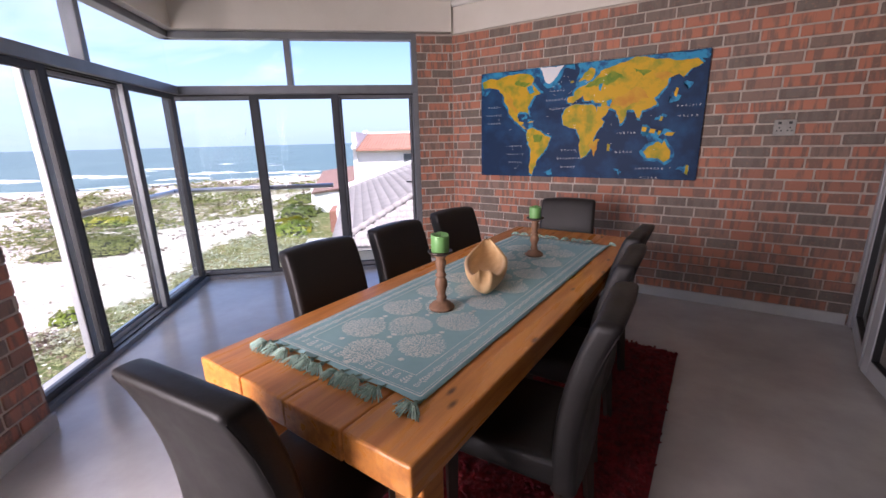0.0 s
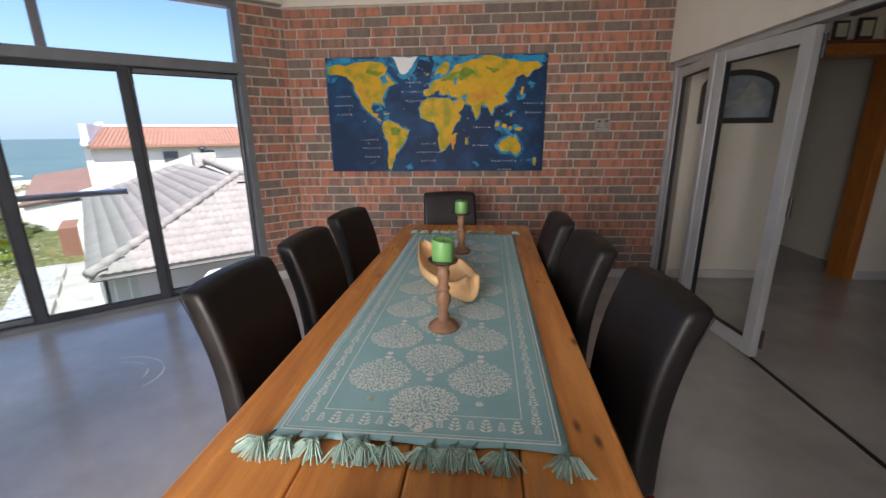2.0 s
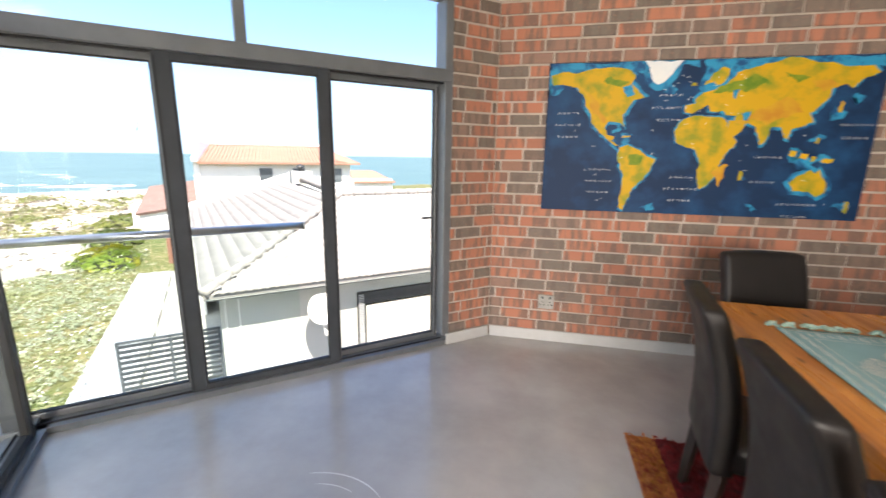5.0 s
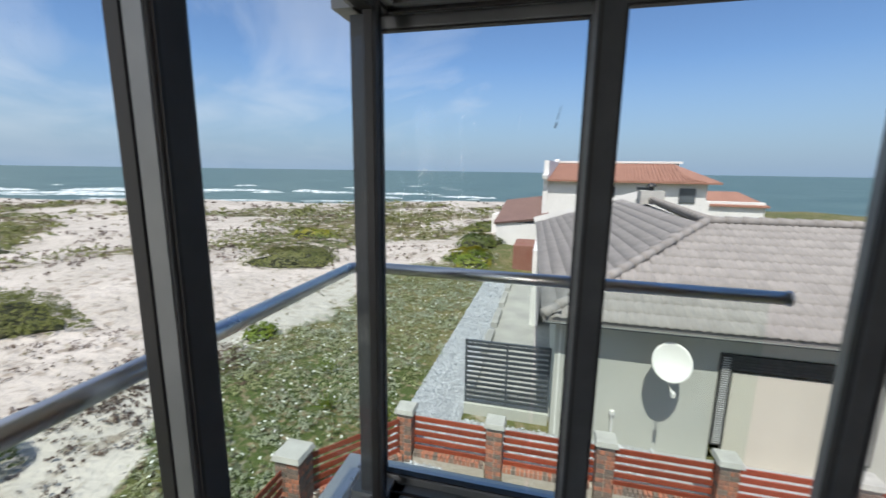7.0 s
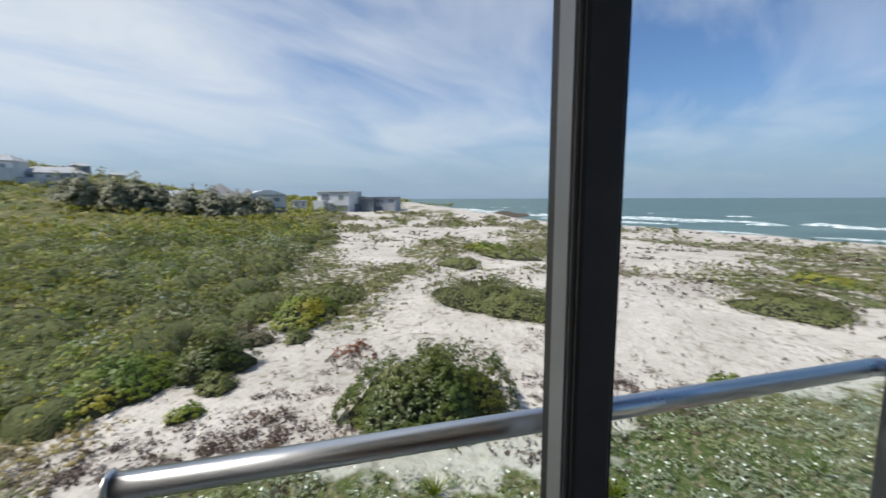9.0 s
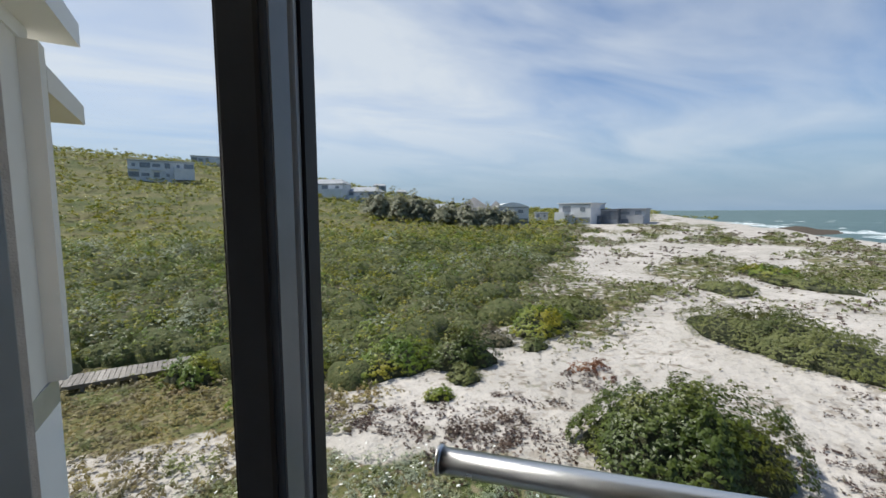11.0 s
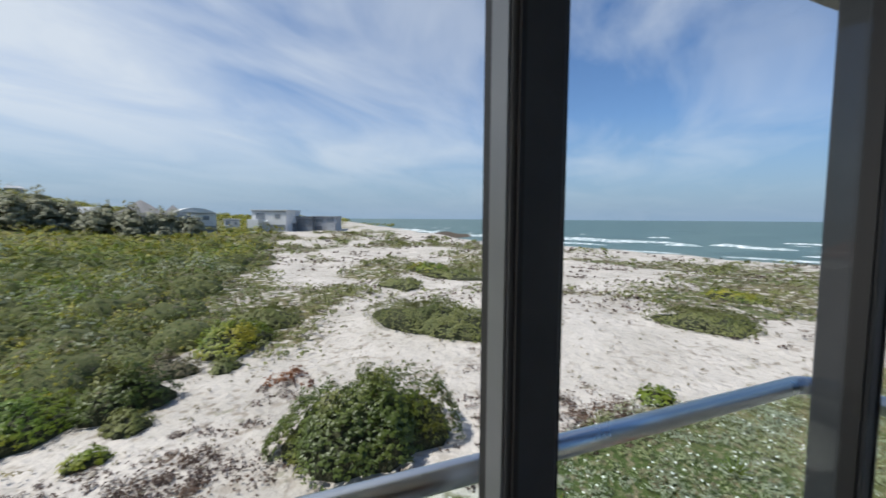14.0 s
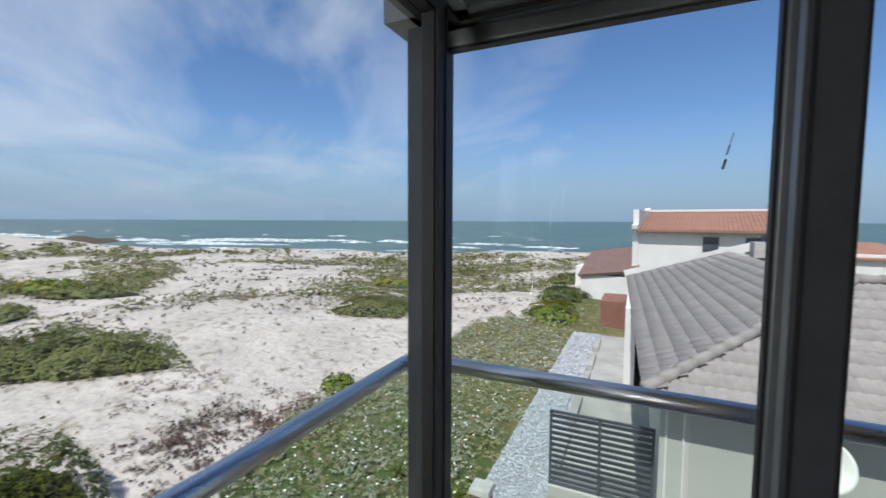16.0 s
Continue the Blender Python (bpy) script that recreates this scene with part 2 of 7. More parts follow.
RAILGLASS = glass_material("balustrade glass", (0.93, 0.97, 0.95))
SKIRT = surface("grey skirting", (0.55, 0.55, 0.54), (0.48, 0.48, 0.47), 5, 0.5)
LEATHER = surface("dark brown leather", (0.007, 0.0058, 0.0055), (0.012, 0.0095, 0.009), 9, 0.42, rough_b=0.54, bump=0.35, fine=170, dist=0.002, spec=0.38)
SEAM = surface("leather seam", (0.01, 0.008, 0.008), None, 9, 0.6)
DARKWOOD = surface("dark stained wood", (0.035, 0.02, 0.014), (0.02, 0.012, 0.009), 10, 0.4, stretch=(6, 6, 1))
RUGRED = surface("red shag", (0.30, 0.012, 0.018), (0.12, 0.006, 0.01), 26, 0.95, bump=1.0, fine=230, dist=0.02)
RUGORANGE = surface("orange shag", (0.62, 0.24, 0.04), (0.34, 0.05, 0.02), 30, 0.95, bump=1.0, fine=230, dist=0.02)
CLOTH = surface("teal runner cloth", (0.28, 0.475, 0.51), (0.235, 0.415, 0.445), 9, 0.92, bump=0.35, fine=420, dist=0.003)
CLOTHWHITE = surface("off-white print", (0.80, 0.80, 0.74), (0.66, 0.70, 0.66), 120, 0.92, bump=0.2, fine=400, dist=0.002)
TASSEL = surface("sage tassel yarn", (0.22, 0.36, 0.30), (0.36, 0.46, 0.40), 60, 0.95, vary=0.3, island=True)
CANDLE = surface("green wax", (0.12, 0.30, 0.085), (0.15, 0.35, 0.11), 14, 0.42, bump=0.05)
WICK = surface("wick", (0.03, 0.025, 0.02), None, 10, 0.9)
TURNED = surface("carved brown wood", (0.27, 0.145, 0.08), (0.15, 0.075, 0.04), 26, 0.6, bump=0.4, fine=110, stretch=(1, 1, 0.4), dist=0.004)
BOWLWOOD = surface("pale carved wood", (0.70, 0.47, 0.24), (0.56, 0.33, 0.14), 7, 0.5, bump=0.15, fine=60, stretch=(2, 0.6, 3))
TEAK = surface("orange door wood", (0.42, 0.16, 0.035), (0.33, 0.11, 0.025), 6, 0.35, bump=0.08, stretch=(6, 6, 0.7))
REDWOOD = surface("red-brown door wood", (0.30, 0.085, 0.028), (0.17, 0.042, 0.016), 5, 0.32, bump=0.08, stretch=(0.7, 0.7, 7))
PALEWOOD = surface("oak", (0.50, 0.30, 0.12), (0.40, 0.22, 0.08), 7, 0.45, stretch=(5, 5, 0.8))
PINKWOOD = surface("reddish table top wood", (0.36, 0.13, 0.08), (0.28, 0.10, 0.06), 7, 0.35, stretch=(1, 5, 5))
WHITEPL = surface("white plastic", (0.72, 0.72, 0.68), (0.68, 0.68, 0.64), 8, 0.4)
REDSHADE = surface("dark red lampshade fabric", (0.32, 0.012, 0.02), (0.26, 0.01, 0.016), 40, 0.85)
CERAMIC = surface("dark glazed ceramic", (0.06, 0.055, 0.05), (0.16, 0.14, 0.12), 12, 0.3)
FRAMEBLACK = surface("black picture frame", (0.03, 0.03, 0.032), (0.05, 0.05, 0.05), 10, 0.4)
COTTON = surface("cream cotton", (0.72, 0.68, 0.52), (0.62, 0.57, 0.42), 22, 0.95, bump=0.3, fine=200)
WALLWHITE = surface("white render", (0.80, 0.79, 0.76), (0.72, 0.71, 0.68), 0.8, 0.9, bump=0.15, fine=30)
WALLSAGE = surface("pale sage render", (0.52, 0.52, 0.47), (0.47, 0.475, 0.43), 1.2, 0.9, bump=0.15, fine=40)
TILEGREY = surface("grey concrete roof tile", (0.315, 0.292, 0.272), (0.262, 0.244, 0.228), 5, 0.85, bump=0.2, fine=60, vary=0.07)
TILEGREY_REST = surface("grey concrete roof tile rest", (0.315, 0.292, 0.272), (0.262, 0.244, 0.228), 5, 0.85, bump=0.2, fine=60, vary=0.07, island=True)
TILERED = surface("terracotta roof tile", (0.36, 0.19, 0.135), (0.29, 0.15, 0.105), 1.4, 0.85, bump=0.3, fine=20)
TERRACOTTA = surface("terracotta render", (0.25, 0.135, 0.10), (0.23, 0.10, 0.07), 2, 0.9)
FENCEWOOD = surface("red-stained slat", (0.30, 0.062, 0.028), (0.22, 0.042, 0.02), 6, 0.45, bump=0.15, stretch=(1, 1, 6), vary=0.2)
CAPSTONE = surface("concrete cap", (0.50, 0.49, 0.45), (0.40, 0.39, 0.36), 6, 0.9, bump=0.3)
SLATGREY = surface("charcoal aluminium slat", (0.12, 0.135, 0.15), (0.10, 0.112, 0.125), 8, 0.45, metal=0.3)
PAVING = surface("weathered concrete", (0.42, 0.41, 0.38), (0.30, 0.295, 0.28), 1.1, 0.9, bump=0.2, fine=25)
GRAVEL = surface("pale gravel", (0.66, 0.68, 0.71), (0.44, 0.46, 0.49), 30, 0.95, vary=0.16, island=True)
DISHWHITE = surface("off-white dish paint", (0.74, 0.73, 0.69), (0.68, 0.67, 0.63), 5, 0.5)
DARKPANE = surface("dark window pane", (0.05, 0.06, 0.07), (0.12, 0.14, 0.15), 0.4, 0.12)
LOUVRE = surface("dark louvre", (0.05, 0.05, 0.048), (0.07, 0.07, 0.066), 9, 0.5)
BOARDWALK = surface("weathered boardwalk timber", (0.34, 0.31, 0.27), (0.24, 0.215, 0.19), 9, 0.9, vary=0.25)
THATCH = surface("grey thatch", (0.27, 0.26, 0.25), (0.20, 0.195, 0.19), 0.7, 0.95)
FARWHITE = surface("far white render", (0.70, 0.70, 0.69), (0.62, 0.62, 0.61), 0.3, 0.9)
FARGREY = surface("far grey render", (0.42, 0.43, 0.44), (0.34, 0.35, 0.36), 0.3, 0.9)
FARDARK = surface("far dark glass and steel", (0.12, 0.13, 0.14), (0.20, 0.21, 0.22), 0.4, 0.5)
FARPANE = surface("far window pane", (0.16, 0.18, 0.20), (0.26, 0.28, 0.30), 0.5, 0.2)
MAROON = surface("weathered maroon tile", (0.20, 0.125, 0.105), (0.16, 0.10, 0.085), 2, 0.85, bump=0.3, fine=20)
STEM = surface("shrub stem", (0.12, 0.085, 0.055), (0.08, 0.055, 0.035), 10, 0.9)

# ---- building helpers ----
def mesh_of(name, bm, material, smooth=False):
    me = bpy.data.meshes.new(name)
    bm.to_mesh(me)
    bm.free()
    me.materials.append(material)
    if smooth:
        me.polygons.foreach_set("use_smooth", [True] * len(me.polygons))
    return me


def part(name, bm, material, parent, label="", smooth=False):
    ob = new(name, mesh_of(name, bm, material, smooth))
    ob.parent = parent
    if label:
        ob["label"] = label
    return ob


def lone(name, bm, material, label="", category="", group="", kind="", smooth=False):
    return tagged(new(name, mesh_of(name, bm, material, smooth)), label, category, group, kind)


def thing(name, m, label, category, group="", kind=""):
    e = new(name)
    e.empty_display_size = 0.1
    e.matrix_world = m
    return tagged(e, label, category, group, kind)


def box(bm, centre, size, rot=(0, 0, 0), bevel=0.0, seg=2):
    m = pose(*centre, *rot) @ Matrix.Diagonal((*size, 1))
    r = bmesh.ops.create_cube(bm, size=1, matrix=m)
    if bevel:
        edges = list({e for v in r["verts"] for e in v.link_edges})
        bmesh.ops.bevel(bm, geom=edges, offset=bevel, segments=seg, affect="EDGES", profile=0.5)
    return bm


def boxm(centre, size, rot=(0, 0, 0), bevel=0.0, seg=2):
    return box(bmesh.new(), centre, size, rot, bevel, seg)


def rod(bm, a, b, r, seg=12, r2=None):
    a, b = Vector(a), Vector(b)
    d = b - a
    m = Matrix.Translation((a + b) / 2) @ d.to_track_quat("Z", "Y").to_matrix().to_4x4()
    bmesh.ops.create_cone(bm, cap_ends=True, segments=seg, radius1=r, radius2=r if r2 is None else r2, depth=d.length, matrix=m)
    return bm


def lathe(profile, seg=24):
    bm = bmesh.new()
    rings = []
    for r, z in profile:
        rings.append([bm.verts.new((max(r, 1e-4) * math.cos(2 * math.pi * i / seg), max(r, 1e-4) * math.sin(2 * math.pi * i / seg), z)) for i in range(seg)])
    for a, b in zip(rings, rings[1:]):
        for i in range(seg):
            bm.faces.new((a[i], a[(i + 1) % seg], b[(i + 1) % seg], b[i]))
    bm.faces.new(rings[0][::-1])
    bm.faces.new(rings[-1])
    return bm


def prism(bm, outline, z0, z1):
    """A closed outline of (x, y), counter-clockwise, raised from z0 to z1."""
    lo = [bm.verts.new((x, y, z0)) for x, y in outline]
    hi = [bm.verts.new((x, y, z1)) for x, y in outline]
    k = len(outline)
    bm.faces.new(lo[::-1])
    bm.faces.new(hi)
    for i in range(k):
        bm.faces.new((lo[i], lo[(i + 1) % k], hi[(i + 1) % k], hi[i]))
    return bm


def quad_cloud(name, pts, sizes, normals, material):
    """Many small leaf-shaped quads as one mesh."""
    k = len(pts)
    up = np.random.normal(size=(k, 3))
    n = normals / np.linalg.norm(normals, axis=1, keepdims=True)
    a = np.cross(n, up)
    a /= np.linalg.norm(a, axis=1, keepdims=True)
    b = np.cross(n, a)
    s = sizes[:, None]
    v = np.stack([pts - a * s, pts - b * s * 0.45, pts + a * s, pts + b * s * 0.45], 1).reshape(-1, 3)
    me = bpy.data.meshes.new(name)
    me.vertices.add(4 * k)
    me.vertices.foreach_set("co", v.astype(np.float32).ravel())
    me.loops.add(4 * k)
    me.loops.foreach_set("vertex_index", np.arange(4 * k, dtype=np.int32))
    me.polygons.add(k)
    me.polygons.foreach_set("loop_start", np.arange(0, 4 * k, 4, dtype=np.int32))
    me.update(calc_edges=True)
    me.materials.append(material)
    return me


# ---- plan: the glazed corner stands at 41.5 degrees to the brick wall ----
GA = 41.5
UX, UY = math.cos(radians(GA)), math.sin(radians(GA))
VX, VY = UY, -UX
CX, CY = -4.587, 2.518
GLAZ = pose(CX, CY, 0, 0, 0, GA)  # local x runs along the right glazing, local -y along the left one


def gl(u, v, z=0.0):
    return (CX + UX * u + VX * v, CY + UY * u + VY * v, z)


MAPY, RX, CEIL = 4.385, 1.15, 2.87
W0 = gl(2.87, 0.14)

# floor slab: dining room and the hall beside it
lone("floor", prism(bmesh.new(), [gl(-0.06, -0.06)[:2], gl(-0.06, 3.9)[:2], (-2.2, -3.2), (7.2, -3.2), (7.2, 4.6), (-2.3, 4.6), gl(2.95, -0.06)[:2]], -0.25, 0.0), CONCRETE, "polished grey concrete floor with soft reflections", "floor", kind="structure")
lone("ceiling", prism(bmesh.new(), [gl(-0.12, -0.12)[:2], gl(-0.12, 3.9)[:2], (-2.2, -3.2), (7.2, -3.2), (7.2, 4.6), (-2.3, 4.6), gl(2.95, -0.12)[:2]], CEIL, 3.0), CEILING, "plain white plastered ceiling", "ceiling", kind="structure")
lone("roof_slab", prism(bmesh.new(), [gl(-0.5, -0.5)[:2], gl(-0.5, 3.9)[:2], (-2.5, -3.5), (7.5, -3.5), (7.5, 4.9), (-2.3, 4.9), gl(2.95, -0.5)[:2]], 3.004, 3.22), WALLWHITE, "flat white roof slab with a short overhang", "roof", kind="structure")


def brick_face(name, along, origin, length, courses, wall, first=0, last=0, z0=0.0):
    """Stretcher bricks proud of a mortar face; origin and along give the face, left to right seen from the room."""
    ax, ay = along
    ang = math.degrees(math.atan2(ay, ax))
    nx, ny = ay, -ax
    L, Hh, J, D = 0.2185, 0.0705, 0.0135, 0.03
    def piece(w, h):
        return boxm((0, 0, 0), (w, D, h), bevel=0.004, seg=1)
    full = mesh_of("brick", piece(L, Hh), BRICK)
    cuts = {}
    rest = bmesh.new()
    rnd = random.Random(len(name) + courses)
    for c in range(courses):
        z = z0 + c * 0.085 + Hh / 2 + 0.006
        x = -(L + J) / 2 if c % 2 else 0.0
        x += 0.05 * (c % 3)
        x -= (L + J) * 1
        while x < length:
            a, b = max(x, 0.0), min(x + L, length)
            x += L + J
            if b - a < 0.03:
                continue
            w = b - a
            s = (a + b) / 2
            d = -0.003 + rnd.uniform(-0.002, 0.002)
            centre = (origin[0] + ax * s - nx * d, origin[1] + ay * s - ny * d, z + rnd.uniform(-0.0015, 0.0015))
            if first <= c < last:
                key = round(w, 2)
                if abs(w - L) < 1e-4:
                    me = full
                else:
                    if key not in cuts:
                        cuts[key] = mesh_of("brick", piece(key, Hh), BRICK)
                    me = cuts[key]
                ob = new("brick", me)
                ob.parent = wall
                ob.matrix_local = wall.matrix_world.inverted() @ pose(*centre, 0, rnd.uniform(-0.4, 0.4), ang)
            else:
                box(rest, centre, (w, D, Hh), (0, 0, ang))
    if rest.verts:
        ob = part("bricks", rest, BRICK_REST, wall)
        ob.matrix_local = wall.matrix_world.inverted()
        tagged(ob, kind="stuff")
    else:
        rest.free()


COURSES = 30
BRICKTOP = COURSES * 0.085 + 0.01
# wall with the map: mortar core, bricks are added at the end of the file
wall_map = lone("wall_map", prism(bmesh.new(), [(-2.36, MAPY + 0.004), (RX + 0.06, MAPY + 0.004), (RX + 0.06, MAPY + 0.24), (-2.36, MAPY + 0.24)], 0.0, BRICKTOP), MORTAR, "red and charcoal face brick wall with pale mortar", "brick wall", kind="structure")
lone("wall_map_upper", boxm(((-2.36 + RX + 0.06) / 2, MAPY + 0.115, (BRICKTOP + CEIL) / 2 + 0.002), (RX + 0.06 + 2.36, 0.23, CEIL - BRICKTOP - 0.004)), PLASTER, "cream plaster band above the brick wall", "wall", kind="structure")
# pier between the glazing and the map wall, and the one at the far end of the left glazing
PIER_U0, PIER_V = 2.53, 0.08
pier_right = lone("wall_pier_right", prism(bmesh.new(), [gl(PIER_U0, 0.089)[:2], gl(2.93, 0.089)[:2], gl(2.93, -0.11)[:2], gl(PIER_U0, -0.11)[:2]], 0.0, BRICKTOP), MORTAR, "face brick pier beside the glazing", "brick pier", kind="structure")
PIER_V0, PIER_U = 2.66, 0.20
pier_left = lone("wall_pier_left", prism(bmesh.new(), [gl(-0.1, PIER_V0)[:2], gl(-0.1, 3.7)[:2], gl(PIER_U + 0.009, 3.7)[:2], gl(PIER_U + 0.009, PIER_V0)[:2]], 0.0, BRICKTOP), MORTAR, "face brick pier at the end of the sliding doors", "brick pier", kind="structure")
# plaster beam over the glazing
lone("beam_right", prism(bmesh.new(), [gl(0.15, 0.15)[:2], gl(-0.12, -0.12)[:2], gl(2.93, -0.12)[:2], gl(2.9, 0.15)[:2]], 2.575, CEIL - 0.002), PLASTER, "cream plastered beam over the glazing", "beam", kind="structure")
lone("beam_left", prism(bmesh.new(), [gl(-0.12, -0.12)[:2], gl(0.15, 0.15)[:2], gl(0.15, 3.7)[:2], gl(-0.12, 3.7)[:2]], 2.575, CEIL - 0.002), PLASTER, "cream plastered beam over the sliding doors", "beam", kind="structure")
# closing walls out of view
cl = gl(0.19, 3.66)
# unseen opening added in this wall to hold the west fill lamp
we = bmesh.new()
WY0, WY1 = -2.52, -0.58
box(we, (cl[0] - 0.05, (cl[1] + WY1) / 2, CEIL / 2), (0.2, cl[1] - WY1, CEIL - 0.006))
box(we, (cl[0] - 0.05, (WY0 - 3.0) / 2, CEIL / 2), (0.2, WY0 + 3.0, CEIL - 0.006))
box(we, (cl[0] - 0.05, (WY0 + WY1) / 2, 0.19), (0.2, WY1 - WY0, 0.37))
box(we, (cl[0] - 0.05, (WY0 + WY1) / 2, (2.33 + CEIL) / 2), (0.2, WY1 - WY0, CEIL - 2.336))
lone("wall_west", we, PLASTER, "cream plaster wall with a wide window", "wall", kind="structure")
# two unseen openings added for the south fill lamps
so = bmesh.new()
for x0, x1 in ((-2.3, -1.62), (-0.38, 3.52), (4.88, 7.1)):
    box(so, ((x0 + x1) / 2, -3.1, CEIL / 2), (x1 - x0, 0.2, CEIL - 0.006))
for x0, x1 in ((-1.62, -0.38), (3.52, 4.88)):
    box(so, ((x0 + x1) / 2, -3.1, 0.19), (x1 - x0, 0.2, 0.37))
    box(so, ((x0 + x1) / 2, -3.1, (2.33 + CEIL) / 2), (x1 - x0, 0.2, CEIL - 2.336))
lone("wall_south", so, PLASTER, "cream plaster wall with two windows", "wall", kind="structure")
east = bmesh.new()
box(east, (7.1, 3.55, CEIL / 2), (0.2, 2.0, CEIL - 0.006))
box(east, (7.1, -2.3, CEIL / 2), (0.2, 1.4, CEIL - 0.006))
box(east, (7.1, 0.48, CEIL / 2), (0.2, 4.14, CEIL - 0.006))
lone("wall_east", east, PLASTER, "plain cream plaster wall of the hall", "wall", kind="structure")
# wide eaves, unseen, added to keep the sun off the south openings
ev = bmesh.new()
box(ev, (3.3, -4.05, 2.62), (11.2, 1.66, 0.22))
lone("roof_eaves", ev, PLASTER, "deep plastered eaves over the windows", "eaves", kind="structure")
# lintel wall above the folding doors
FOLD_Y0, FOLD_Y1, FOLD_H = -0.2, 4.37, 2.02
lin = bmesh.new()
box(lin, (RX + 0.11, (FOLD_Y0 + MAPY) / 2, (FOLD_H + CEIL) / 2), (0.22, MAPY - FOLD_Y0 - 0.004, CEIL - FOLD_H - 0.004))
box(lin, (RX + 0.11, (-3.0 + FOLD_Y0) / 2, CEIL / 2), (0.22, FOLD_Y0 + 3.0, CEIL - 0.004))
lone("wall_lintel", lin, PLASTER, "cream plaster wall above the folding doors", "wall", kind="structure")
# hall wall in line with the brick wall, with two doorways
HY = MAPY + 0.02
hw = bmesh.new()
D1, D2 = (2.32, 3.10), (3.86, 4.62)
for x0, x1 in ((RX + 0.23, D1[0]), (D1[1], D2[0]), (D2[1], 7.0)):
    box(hw, ((x0 + x1) / 2, HY + 0.1, CEIL / 2), (x1 - x0, 0.2, CEIL - 0.006))
for x0, x1 in (D1, D2):
    box(hw, ((x0 + x1) / 2, HY + 0.1, (2.09 + CEIL) / 2), (x1 - x0, 0.2, CEIL - 2.096))
lone("wall_hall", hw, PLASTER, "cream plaster wall of the hall with two doorways", "wall", kind="structure")
# the dim rooms behind the two doorways
back = bmesh.new()
box(back, (3.4, 6.7, CEIL / 2), (4.4, 0.1, CEIL))
box(back, (1.25, 5.6, CEIL / 2), (0.1, 2.1, CEIL))
box(back, (5.6, 5.6, CEIL / 2), (0.1, 2.1, CEIL))
box(back, (3.48, 5.6, CEIL / 2), (0.1, 2.0, CEIL))
box(back, (3.4, 5.65, CEIL + 0.03), (4.5, 2.1, 0.05))
lone("wall_back_rooms", back, PLASTER, "plain walls of the rooms behind the hall", "wall", kind="structure")
lone("floor_back_rooms", boxm((3.4, 5.66, -0.05), (4.4, 2.1, 0.098)), CONCRETE, "grey concrete floor of the back rooms", "floor", kind="structure")

# cornice along the map wall and the lintel
cor = bmesh.new()
box(cor, (-0.6, MAPY - 0.025, CEIL - 0.028), (3.46, 0.05, 0.05), bevel=0.015)
box(cor, (RX - 0.025, 1.0, CEIL - 0.028), (0.05, 6.6, 0.05), bevel=0.015)
lone("trim", cor, CEILING, "small white cornice at the ceiling", "cornice", kind="structure")
# skirting
sk = bmesh.new()
box(sk, ((-2.33 + RX + 0.04) / 2, MAPY - 0.013, 0.045), (RX + 0.04 + 2.33, 0.018, 0.09), bevel=0.004)
a = gl((2.50 + 2.90) / 2, 0.105)
box(sk, (a[0], a[1], 0.045), (0.40, 0.018, 0.09), (0, 0, GA), bevel=0.004)
a = gl(0.229, 3.18)
box(sk, (a[0], a[1], 0.045), (0.018, 1.05, 0.09), (0, 0, GA), bevel=0.004)
box(sk, ((RX + 0.25 + D1[0] - 0.08) / 2, HY - 0.01, 0.045), (D1[0] - RX - 0.34, 0.018, 0.09), bevel=0.004)
box(sk, ((D1[1] + D2[0]) / 2, HY - 0.01, 0.045), (D2[0] - D1[1] - 0.18, 0.018, 0.09), bevel=0.004)
box(sk, ((D2[1] + 7.0) / 2 + 0.05, HY - 0.01, 0.045), (7.0 - D2[1] - 0.12, 0.018, 0.09), bevel=0.004)
lone("baseboard", sk, SKIRT, "pale grey skirting along the walls", "skirting", kind="structure")


